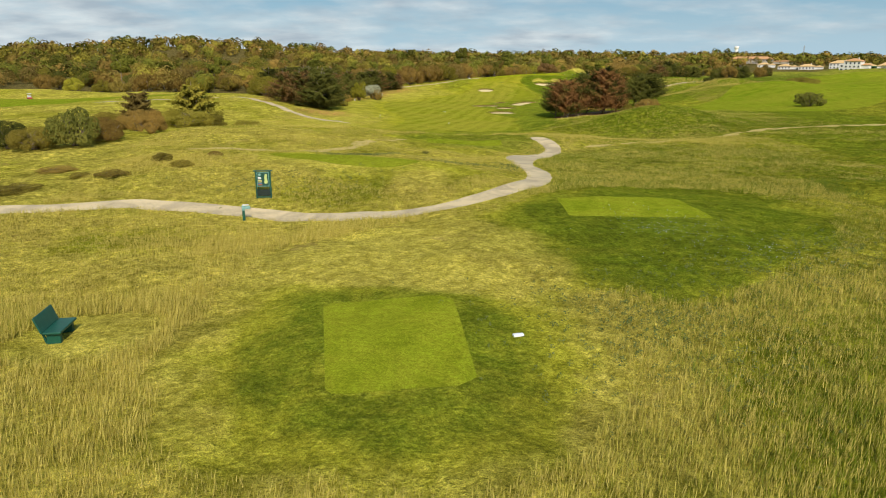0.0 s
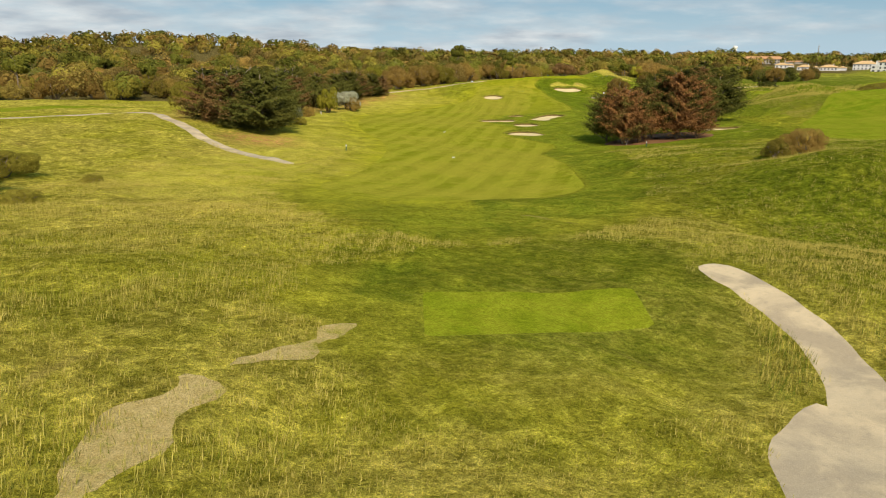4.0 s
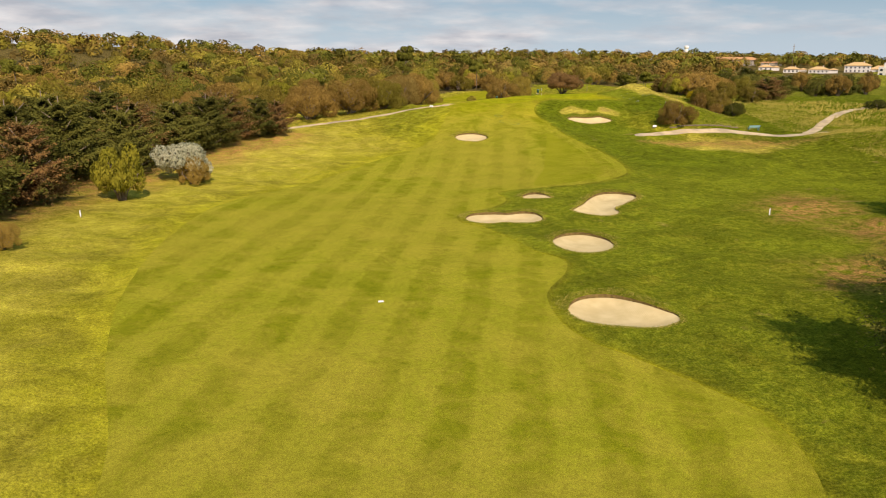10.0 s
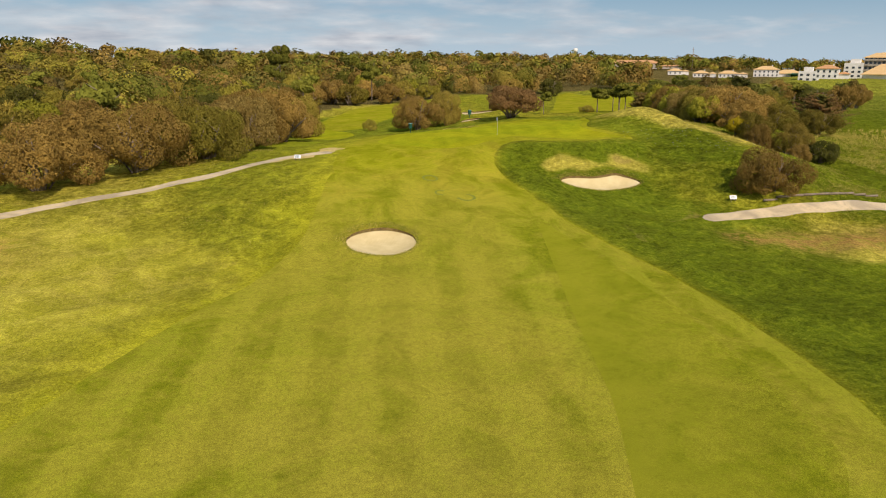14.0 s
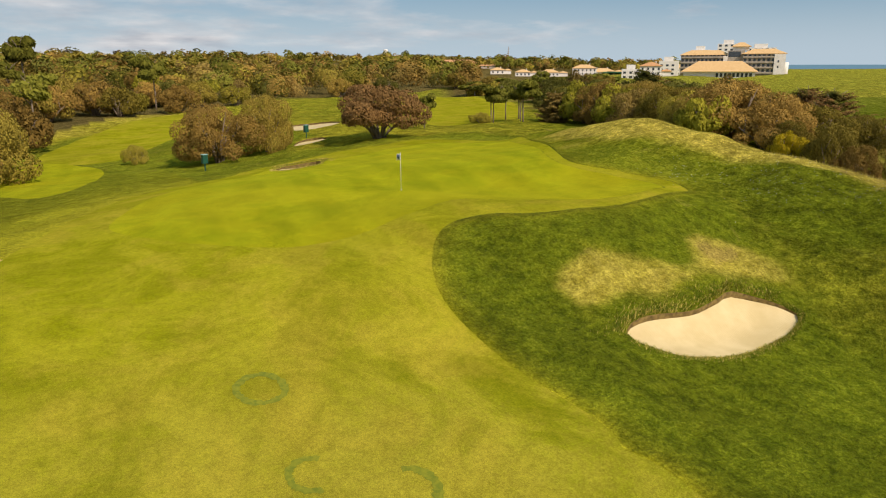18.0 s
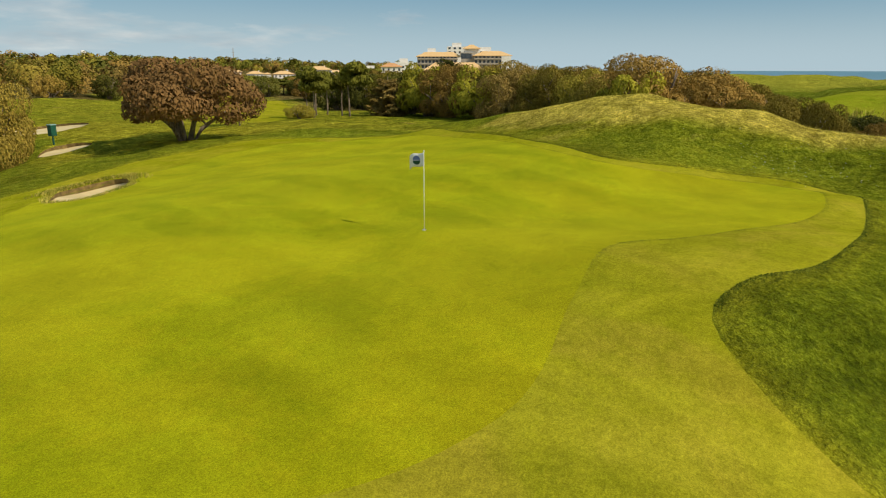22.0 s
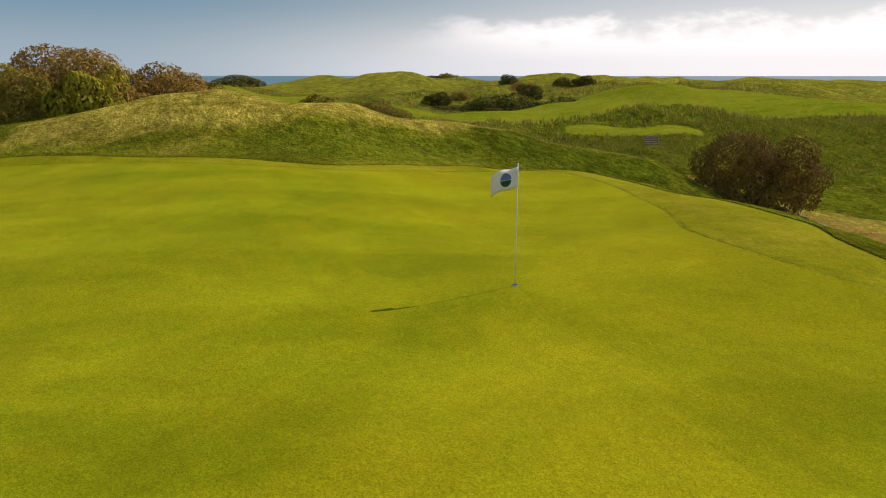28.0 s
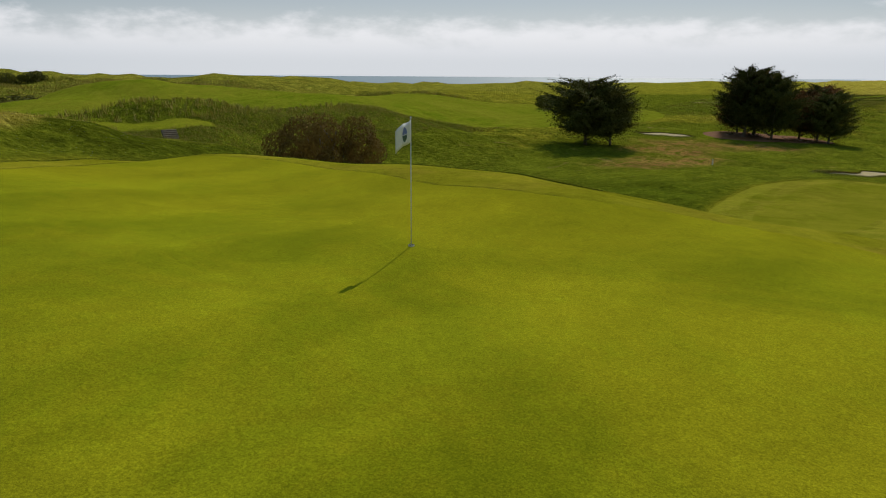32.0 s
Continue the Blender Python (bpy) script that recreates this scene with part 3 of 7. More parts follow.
mound(-20.0, -32.0, 0.09, 15.3)
mound(7.4, -17.5, -0.55, 6.1)
mound(-26.0, -9.5, 0.40, 10.5)
mound(17.5, -25.4, -0.21, 9.8)
mound(37.0, -26.6, -0.58, 17.9)
mound(-24.0, 0.4, 0.64, 15.3)
mound(-26.4, -19.0, 0.41, 8.7)
mound(-19.6, 16.9, -0.36, 16.9)
mound(-5.0, 81.0, -1.39, 25.4)
mound(0.8, -14.3, -0.20, 6.2)
mound(23.0, -5.4, 0.80, 5.5)
mound(11.7, -23.0, -0.61, 8.2)
mound(10.3, -13.0, 0.56, 5.5)
mound(-12.0, 50.0, -1.23, 20.2)
mound(-7.8, -3.0, 0.66, 8.4)
mound(32.0, 10.4, 1.13, 12.7)
mound(18.7, -4.4, -0.09, 5.5)
mound(11.0, -8.0, 0.52, 6.1)
mound(5.5, -12.8, 0.78, 5.5)
mound(20.7, 1.6, 1.44, 6.3)
mound(19.3, -2.5, 0.28, 5.5)
mound(26.2, -11.2, 1.92, 9.3)
mound(25.4, -21.0, 2.34, 11.1)
mound(3.9, -9.9, 1.05, 5.5)
mound(33.0, -66.0, -0.62, 19.3)
mound(134.0, -128.0, -0.40, 45.0)
mound(89.0, -127.0, 0.59, 45.0)
mound(154.0, -116.0, -0.19, 45.0)
mound(20.5, -71.8, -0.47, 19.1)
mound(28.8, 19.7, -0.16, 12.2)
mound(-0.5, 2.5, 0.08, 6.8)
mound(0.1, -5.2, 0.78, 6.6)
mound(3.4, 32.0, -0.40, 15.4)
mound(15.0, 71.0, 1.27, 22.2)
mound(13.6, 35.0, 0.91, 15.5)
mound(-1.0, 63.0, 0.51, 17.2)
mound(-37.7, -314.0, 0.30, 13.9)
mound(-30.0, -310.0, -0.14, 13.6)
mound(-60.0, -300.0, -0.39, 23.9)
mound(-20.0, -300.0, -0.41, 20.3)
mound(-5.0, -260.0, -0.48, 21.3)
mound(10.0, -240.0, 0.27, 28.8)
mound(-80.0, -240.0, 1.48, 26.8)
mound(-85.0, -280.0, 0.42, 31.8)
mound(-95.0, -210.0, -0.69, 36.3)
mound(-20.0, -110.0, 0.16, 15.4)
mound(9.0, 3.0, 0.83, 8.3)
mound(6.0, 10.0, 0.56, 10.2)
mound(-8.0, 8.0, 0.66, 11.0)
mound(12.0, -3.0, 0.39, 6.5)
mound(-10.0, -10.0, 0.22, 9.2)
mound(-18.0, -85.0, 0.23, 18.7)
mound(45.0, -60.0, -1.04, 23.0)
mound(45.0, -95.0, -1.30, 33.0)
mound(30.0, -120.0, -0.25, 38.1)
mound(60.0, -150.0, -0.45, 42.4)
mound(-100.0, -60.0, -1.40, 44.5)
mound(-120.0, -110.0, 0.17, 45.0)
mound(-120.0, -20.0, 0.46, 45.0)
mound(-90.0, 20.0, -0.11, 45.0)
mound(-60.0, 30.0, -0.52, 37.7)
mound(-45.0, 0.0, 0.28, 24.1)
mound(-60.0, 90.0, -0.61, 45.0)
mound(50.0, 60.0, 1.17, 35.7)
mound(-100.0, -160.0, 0.54, 30.3)
mound(-130.0, -180.0, 0.67, 43.2)
mound(-140.0, -220.0, 0.84, 45.0)
mound(60.0, -220.0, -0.14, 45.0)
mound(100.0, -180.0, -0.21, 45.0)
mound(40.0, -270.0, -0.27, 45.0)
mound(70.0, -20.0, -0.32, 30.4)
mound(60.0, -40.0, -0.83, 25.9)
mound(30.0, 45.0, 1.02, 24.3)
mound(5.0, 50.0, 0.15, 17.0)
mound(20.0, 10.0, 0.86, 10.5)
mound(17.0, 19.0, 0.09, 12.4)
mound(-3.0, 18.0, 0.23, 13.5)
mound(55.0, 20.0, 1.19, 27.7)
# far dunes towards the sea, the wooded hill and the rise inland
mound(267, -141, 5.5, 45)
mound(200, -118, 2.2, 30)
mound(230, -40, 2.5, 60)
mound(330, -230, 5.0, 90)
mound(150, -190, 2.0, 45)
mound(300, 60, 2.5, 80)
mound(90, -190, 1.8, 30)
mound(-311, 473, 19.0, 150)
mound(-480, 420, 12.0, 160)
mound(-150, 600, 10.0, 200)
mound(100, 900, 11.0, 300)
mound(500, 1100, 10.0, 350)
mound(380, 275, 3.0, 70)
mound(3, -197, 1.9, 11)
mound(-9, -214, -0.7, 8)
mound(-39.6, -301, 0.45, 6.5)
mound(-25, -278.6, 0.35, 7)
mound(230, -62, 4.6, 20)
mound(118, -92, 4.2, 24)
mound(77, -47, 4.2, 14)
mound(65, -62, 4.2, 14)
mound(52, -77, 3.4, 13)
mound(52, -40, 2.4, 8)
mound(36, -7, -1.6, 8)
mound(170, -150, 4.0, 30)
mound(290, -60, 4.0, 40)
# the bank right of the green and the green's south rim
mound(24.2, 4.7, 1.84, 4.0)
mound(22.8, 9.4, 1.00, 3.8)
mound(24.2, -1.8, 0.80, 4.0)
mound(24.6, -8.0, 0.50, 4.0)
mound(22.4, 15.2, 0.84, 3.8)
mound(13.2, -8.6, 0.66, 3.0)
mound(9.5, -8.9, 0.24, 3.0)
mound(6.0, -9.4, -0.04, 3.0)
mound(2.6, -9.0, 0.08, 3.0)
# raised tee and the dunes towards the sea
mound(64.0, -47.0, 1.9, 7.5)
mound(55.0, -38.0, -1.6, 6.0)
mound(52.0, -48.0, -1.2, 6.0)
mound(112, -86, 3.0, 10)
mound(104, -80, -1.6, 9)
mound(155, -77, -1.7, 20)
mound(182, -76, 2.6, 13)
mound(206, -104, 3.0, 14)
mound(226, -128, 3.4, 18)
mound(140, -110, 2.6, 14)
mound(96, -108, 2.4, 16)
mound(78, -86, 2.0, 13)
mound(70, -112, 2.4, 15)
mound(84, -140, 2.2, 16)
# the green round the hole
mound(0.0, 0.0, -0.75, 6.5)
mound(-0.6, 4.0, 0.61, 6.5)
mound(0.0, -4.6, 0.44, 5.0)
mound(6.0, 2.5, 0.02, 6.0)
mound(-6.0, 1.0, -0.09, 7.0)
# hollows and hillocks of the dunes, and the neighbouring tee
mound(155.7, -68.2, 3.27, 11.0)
mound(145.6, -79.8, -0.02, 11.0)
mound(143.2, -88.0, -3.14, 11.0)
mound(146.5, -64.3, -2.23, 11.0)
mound(169.0, -56.0, -1.23, 11.0)
mound(171.9, -63.0, -0.05, 11.0)
mound(203.2, -91.9, 3.90, 13.0)
mound(186.6, -102.7, -0.06, 13.0)
mound(186.1, -109.7, 0.05, 13.0)
mound(173.4, -84.7, 0.99, 13.0)
mound(237.9, -77.3, -3.24, 13.0)
mound(236.1, -82.5, 4.75, 13.0)
mound(182.8, -88.3, 1.02, 13.0)
mound(162.2, -57.5, -3.05, 11.0)
mound(225.3, -60.0, 0.08, 16.0)
mound(219.9, -39.5, 0.32, 16.0)
mound(227.6, -22.4, 2.81, 18.0)
mound(114.4, -86.2, -1.30, 11.0)
mound(100.5, -76.4, 1.11, 10.0)
mound(127.9, -84.2, 1.46, 10.0)
mound(112.8, -96.4, -0.14, 11.0)
mound(178.7, -172.8, 0.73, 22.0)
mound(163.5, -187.7, 3.97, 22.0)
mound(79.1, -74.3, 1.52, 12.0)
mound(77.2, -83.6, -0.02, 13.0)
mound(71.6, -88.9, -0.16, 13.0)
mound(67.7, -92.1, 2.75, 13.0)
mound(69.0, -67.6, -2.18, 8.0)
mound(54.7, -70.4, -1.33, 8.0)
mound(86.8, -61.2, -0.46, 9.0)
mound(82.8, -48.7, -3.32, 9.0)
mound(148.9, -3.7, 2.49, 20.0)
mound(189.1, 11.0, 5.64, 20.0)
mound(53.2, -47.6, 2.71, 5.0)
mound(59.4, -42.7, 0.05, 5.0)
mound(65.2, -37.1, 0.48, 5.0)
mound(59.4, -52.7, -0.57, 5.0)
mound(66.0, -47.2, -2.55, 5.0)
mound(72.2, -40.9, -0.72, 5.0)
mound(47.9, -43.1, 0.60, 4.5)
mound(51.4, -40.2, -0.41, 4.5)
mound(55.7, -37.4, 1.30, 4.5)
mound(600, 330, 5.5, 130)
mound(590, 190, 5.0, 120)
mound(480, 90, 3.0, 90)
# the shoulder of the green above the fairway
mound(-1.2, -9.5, 0.22, 4.0)
mound(-3.4, -10.5, 0.28, 4.0)
mound(-5.5, -11.0, -0.05, 4.0)
mound(-7.7, -11.5, 0.48, 4.0)
COAST = (0.94, -0.34, 470.0)


def noise_field(x, y, scale, seed):
    """Cheap smooth waves in several directions, for dunes."""
    z = np.zeros(np.broadcast(x, y).shape)
    rng = np.random.RandomState(seed)
    for k in range(9):
        a, p, s = rng.uniform(0, 2 * np.pi), rng.uniform(0, 2 * np.pi), scale * rng.uniform(0.6, 1.7)
        z = z + np.sin((x * np.cos(a) + y * np.sin(a)) * 2 * np.pi / s + p)
    return z / 3.0


def land(x, y):
    """The height of the turf at places on the plan, before the bunkers are dug."""
    x, y = np.asarray(x, float), np.asarray(y, float)
    at = [-600, -340, -270, -240, -205, -180, -140, -80, -55, -35, -15, 0, 20, 50, 100, 400]
    z = [-4, -4, -3.6, -4, -6, -7.6, -8.8, -8.3, -8, -6.4, -3, -1, -1.5, -3.2, -4, -4.0]
    v = np.interp(y, at, z) * 0.5 + 0.25 * (np.interp(y - 9, at, z) + np.interp(y + 9, at, z))
    mid = np.interp(y, [-300, -140, 0], [-38, -22, 2])
    h = -4.2 + (v + 4.2) * np.exp(-(((x - mid) / 48) ** 2))
    for a, b, up, r in MOUNDS:
        near = (np.abs(x - a) < 3.2 * r) & (np.abs(y - b) < 3.2 * r)
        if near.any():
            h = h + np.where(near, up * np.exp(-(((x - a) ** 2 + (y - b) ** 2) / r**2)), 0)
    off = np.clip((np.hypot((x + 20) / 1.1, np.clip(np.abs(y + 130) - 190, 0, None)) - 75) / 90, 0, 1)
    h = h + off * (1.3 * noise_field(x, y, 62, 3) + 0.5 * noise_field(x, y, 21, 5))
    h = h + 0.05 * noise_field(x, y, 6.5, 8)
    out = x * COAST[0] + y * COAST[1] - COAST[2]
    h = h - 14.0 / (1 + np.exp(-np.clip(out / 14.0, -30, 30)))
    return h


def spline(points, closed=True, steps=6):
    """A smooth line through points of the plan."""
    p = np.array(points, float)
    n, out = len(p), []
    for k in range(n if closed else n - 1):
        if closed:
            a, b, c, d = p[(k - 1) % n], p[k], p[(k + 1) % n], p[(k + 2) % n]
        else:
            a, b, c, d = p[max(k - 1, 0)], p[k], p[k + 1], p[min(k + 2, n - 1)]
        for t in np.arange(steps) / steps:
            out.append(0.5 * (2 * b + (c - a) * t + (2 * a - 5 * b + 4 * c - d) * t**2 + (3 * b - a - 3 * c + d) * t**3))
    if not closed:
        out.append(p[-1])
    return np.array(out)


def to_line(x, y, line, closed):
    """Distance of places to a line, and whether they lie inside it."""
    best, inside = np.full(x.shape, 1e9), np.zeros(x.shape, bool)
    ends = np.roll(line, -1, axis=0) if closed else line[1:]
    for (ax, ay), (bx, by) in zip(line[: len(ends)], ends):
        dx, dy = bx - ax, by - ay
        t = np.clip(((x - ax) * dx + (y - ay) * dy) / (dx * dx + dy * dy + 1e-9), 0, 1)
        best = np.minimum(best, np.hypot(x - ax - t * dx, y - ay - t * dy))
        if closed and abs(dy) > 1e-9:
            inside ^= ((ay > y) != (by > y)) & (x < ax + (y - ay) * dx / dy)
    return np.where(inside, -best, best) if closed else best


AREAS = []   # name, material, outline or path, half width (0: an outline), things' tags


def area(name, mat, points, half=0.0, smooth=True, label="", category="", kind="structure", dig=0.0):
    line = spline(points, half == 0.0) if smooth else np.array(points, float)
    AREAS.append(dict(name=name, mat=mat, line=line, half=half, label=label, category=category, kind=kind, dig=dig))


def bunker(points, dig=0.55, label="sand bunker with pale raked sand and a turf lip"):
    area("sand_bunker", SAND, points, label=label, category="bunker", kind="thing", dig=dig)


# bunkers first: they are cut out of all the rest
bunker([(-24.1, -116.5), (-23.2, -114.8), (-21.7, -114.0), (-20.1, -114.2), (-18.9, -115.4), (-17.9, -116.8), (-16.9, -118.1), (-17.3, -119.5), (-18.8, -120.1), (-20.5, -120.0), (-22.6, -119.3), (-23.8, -118.1)])
bunker([(-20.5, -97.4), (-19.4, -95.8), (-18.2, -95.2), (-16.8, -95.4), (-15.8, -96.6), (-15.3, -98.2), (-15.3, -99.7), (-15.8, -101.1), (-16.8, -102.2), (-18.2, -102.6), (-19.7, -102.0), (-20.5, -100.7), (-20.9, -99.0)])
bunker([(-27.8, -86.9), (-26.8, -85.1), (-24.8, -84.7), (-22.9, -85.2), (-21.2, -84.8), (-19.9, -85.8), (-19.5, -87.7), (-19.7, -89.1), (-20.8, -89.9), (-22.4, -90.1), (-24.0, -89.7), (-25.9, -89.9), (-27.3, -89.0), (-27.9, -87.9)])
bunker([(-19.4, -76.5), (-18.3, -75.3), (-17.4, -75.5), (-16.3, -77.9), (-16.6, -79.1), (-18.1, -78.6), (-19.5, -78.0)], 0.35)
bunker([(-15.2, -84.9), (-13.4, -82.8), (-12.2, -80.6), (-10.3, -78.0), (-7.9, -77.8), (-6.2, -79.3), (-6.5, -81.4), (-8.3, -83.4), (-9.9, -84.6), (-10.5, -85.7), (-10.5, -87.2), (-11.5, -88.4), (-13.0, -88.3), (-14.5, -87.3), (-15.2, -86.0)])
bunker([(-23.1, -30.1), (-22.1, -28.8), (-20.3, -28.1), (-18.8, -28.4), (-17.5, -29.9), (-17.3, -31.6), (-18.1, -32.9), (-19.6, -33.6), (-21.5, -33.2), (-22.8, -31.9)], 0.6)
bunker([(1.7, -17.1), (3.2, -16.6), (5.8, -16.8), (7.6, -16.5), (9.1, -16.3), (10.9, -18.0), (9.7, -18.9), (6.6, -19.3), (3.6, -19.1), (2.2, -18.2)], 0.5)
bunker([(-2.6, 17.9), (-1.4, 17.2), (0.4, 18.6), (2.2, 20.6), (2.7, 22.9), (1.0, 23.2), (-0.8, 21.4)], 0.5)
bunker([(6.4, 42.2), (8.2, 41.2), (10.9, 43.2), (10.2, 45.6), (8.4, 44.9)], 0.3)
bunker([(12.0, 60.5), (15.5, 59.5), (20.0, 64.0), (23.0, 72.0), (20.0, 77.0), (15.0, 71.0)], 0.4, "wide sandy waste bunker at the edge of the wood")
bunker([(-163, -168), (-154, -165), (-147, -168), (-152, -173), (-160, -174)], 0.7)
bunker([(-171, -196), (-164, -193), (-160, -197), (-166, -201)], 0.7)
bunker([(14.0, -118.5), (18.0, -116.0), (23.0, -117.5), (21.0, -121.0), (16.0, -122.0)], 0.5)

area("green", GREEN, [(-15.5, 2), (-13, 8.5), (-8.2, 14), (-3.8, 17.6), (1.8, 22.5), (8, 25), (14, 26), (18.2, 24), (19.2, 19), (17.4, 13), (15.8, 8.2), (13.3, 3.8), (12.5, 0.4), (13.6, -2.7), (14.7, -5.0), (13.8, -6.9), (9.5, -7.9), (5, -6.7), (2.2, -5.4), (0.3, -5.15), (-2.6, -6.0), (-6.6, -7.0), (-11, -5.2), (-14.3, -1.6)],
     label="smooth pale green putting surface", category="green")
area("far_green", GREEN, [(-20.9, 27.8), (-24.4, 40), (-24.4, 53), (-19.4, 64), (-13.6, 54.5), (-13.8, 43), (-17.6, 27.4)], label="neighbouring putting green below the bushes", category="green")
area("near_tee", TEE, [(-28.5, 11.0), (-31.5, 26.3), (-28.4, 28.6), (-21.5, 19.6), (-23.6, 9.3)], label="mown tee of the neighbouring hole below the bushes", category="tee")
area("wood_fairway", FAIRWAY, [(-20, 67), (-15.5, 90), (-4.5, 119), (8, 138), (15, 134), (4, 98), (-7, 66), (-13, 59)], label="mown strip running into the wood", category="fairway")
area("apron", FAIRWAY, [(-22.0, -9.0), (-20.6, -3.0), (-18.2, 3.2), (-15.0, 10.0), (-10.5, 16), (-5.0, 20.2), (-1.5, 25.5), (5, 28.5), (13, 29.5), (19.8, 26.6), (20.8, 19.5), (18.4, 12.6), (16.9, 8.2), (14.3, 3.6), (13.4, 0.6), (14.9, -3.0), (16.0, -5.6), (15.0, -7.8), (11, -8.9), (7, -9.4), (2.8, -9.2), (0.6, -8.3), (-1.6, -8.4), (-3.5, -10.4), (-4.5, -13.2), (-4.1, -16.8), (-3.3, -22.5), (-9, -25), (-15, -23.5), (-20, -19), (-22.4, -14)],
     label="close-mown apron grass round the green", category="grass")
area("tee_1", TEE, [(-42.7, -297.2), (-37.4, -296.5), (-36.6, -304.5), (-41.3, -305.3)], smooth=False, label="rectangular close-mown tee on a low platform", category="tee")
area("tee_2", TEE, [(-53.6, -260.5), (-51.5, -258.6), (-48.5, -258.3), (-44.0, -261.0), (-39.8, -264.2), (-41.6, -268.2), (-46.4, -267.1), (-51.0, -263.6)], label="long close-mown tee on a grassy mound", category="tee")
area("tee_3", TEE, [(-39.9, -233.2), (-30.1, -231.4), (-30.3, -235.8), (-39.7, -238.6)], smooth=False, label="rectangular close-mown forward tee", category="tee")
area("tee_4", TEE, [(-30.1, -277.8), (-20.8, -274.3), (-20.8, -281.7), (-30.1, -283.1)], smooth=False, label="close-mown tee beside the cart track", category="tee")
area("tee_5", TEE, [(53.2, -47.6), (59.4, -42.7), (65.2, -37.1), (72.2, -40.9), (66.0, -47.2), (59.4, -52.7)], smooth=False, label="raised tee of the neighbouring hole", category="tee")
area("rough_inset", SEMI, [(-16.5, -70.4), (-10.5, -70.2), (-6.9, -67.5), (-5.0, -64.0), (-3.6, -57), (-2.2, -47), (-3.2, -36), (-4.9, -28.5), (-6.5, -34), (-9.5, -46), (-12.5, -58)],
     label="island of longer grass within the fairway", category="grass")
area("fairway", FAIRWAY, [(-50.4, -194), (-47.5, -199.5), (-41, -202), (-34, -199), (-27.5, -195.8), (-23.8, -190), (-22.6, -184), (-22.0, -177), (-21.4, -169), (-21.9, -160), (-22.0, -149), (-20.4, -141.7), (-18.2, -136.5), (-17.7, -131.4), (-20.8, -126), (-24.2, -121.5), (-25.2, -117), (-24.6, -112.5), (-22.2, -108.4), (-21.3, -104.5), (-23.3, -100.8), (-24.2, -97.8), (-25.0, -94.8), (-26.5, -91.6), (-28.3, -89.4), (-28.9, -87.2), (-28.1, -84.7), (-26.0, -83.3), (-23.6, -81.3), (-22.0, -78.9), (-21.8, -76.3), (-22.3, -74.2), (-21.2, -72.6), (-19.0, -72.1), (-16.2, -72.2), (-12.8, -72.4), (-9.3, -71.8), (-5.9, -69.8), (-2.4, -65.6), (-0.7, -60.6), (0.7, -52.5), (0.8, -42), (-0.5, -35.5), (-2.4, -28.4), (-3.3, -22.5),
     (-9, -22), (-15.0, -20.4), (-19.4, -17.0), (-22.5, -14.2), (-24.6, -21.5), (-27.0, -29.5), (-31.2, -36.3), (-35.8, -42.5), (-41.5, -52.5), (-45.3, -60.2), (-49.0, -67.6), (-53.6, -76), (-56, -86), (-56.4, -101), (-55, -114.5), (-52.6, -124), (-49, -134), (-47.6, -143), (-47.0, -151), (-47.2, -161.5), (-48.4, -173), (-49.8, -181), (-51.2, -188.5)],
     label="striped mown fairway running to the green", category="fairway")
area("back_fairway", FAIRWAY, [(27, 47), (38, 50), (60, 74), (78, 98), (106, 152), (110, 214), (98, 212), (76, 162), (56, 116), (40, 78)], label="mown strip between trees beyond the green", category="fairway")
area("left_fairway", APRON, [(-230, -150), (-170, -132), (-130, -112), (-105, -92), (-112, -120), (-135, -160), (-170, -215), (-230, -230)], label="mown ground of the neighbouring hole", category="fairway")
area("right_fairway", APRON, [(25, -150), (40, -168), (60, -160), (95, -120), (140, -60), (170, 20), (150, 40), (110, -10), (70, -70), (35, -120)], label="mown ground of the neighbouring hole", category="fairway")
area("cart_track", TRACK, [(-150, -286), (-110, -283), (-84, -280), (-68, -278.5), (-58, -276.3), (-51, -277.1), (-47, -278.4), (-42.5, -279.2), (-38.5, -278.9), (-35.3, -277.0), (-32.4, -273.6), (-30.5, -270.2), (-29.7, -266.2), (-29.7, -262), (-30.0, -257), (-29.0, -250.5), (-26.8, -245), (-24.6, -240), (-24.0, -235.4), (-24.4, -231.2), (-24.8, -228.4)], 1.03,
     label="pale gravel cart track winding past the tees", category="path")
area("dirt_patch", TRACK, [(-31.0, -249.6), (-30.3, -245.6), (-28.2, -242.8), (-26.6, -242.0), (-27.0, -246.4), (-28.8, -252.5), (-30.6, -254.0), (-31.1, -252.1)], label="worn sandy ground beside the track", category="path")
area("dirt_trail", TRAIL, [(-61, -258), (-55, -257.5), (-51.3, -255.4), (-48.6, -252.2), (-47.1, -248.4), (-46.5, -245.4), (-45.2, -242.6), (-43.4, -240), (-42.2, -238.6)], 0.6, label="bare sandy trail through long grass", category="path")
area("sand_trail", TRAIL, [(-24.2, -239.4), (-19.6, -236.6), (-15.6, -235.3), (-8.2, -231.0), (0.1, -224.4), (12, -214.6), (30, -206), (52, -204)], 0.55, label="narrow sandy trail over the dunes", category="path")
area("upper_track", TRACK, [(-58.6, -171.2), (-63, -166.4), (-69, -161.3), (-74.5, -155.5), (-79.6, -147.4), (-86, -138.6), (-92, -131), (-99, -139), (-108, -148), (-122, -152)], 1.0, label="gravel track on the slope above the fairway", category="path")
area("green_track", TRACK, [(-92, -35), (-75, -27.5), (-57, -20.6), (-47.3, -14.9), (-37.3, -10.4), (-33.6, -8.6), (-29.7, -6.1), (-25.9, -4.1), (-22.6, -3.0)], 0.95, label="gravel track leading to the green", category="path")
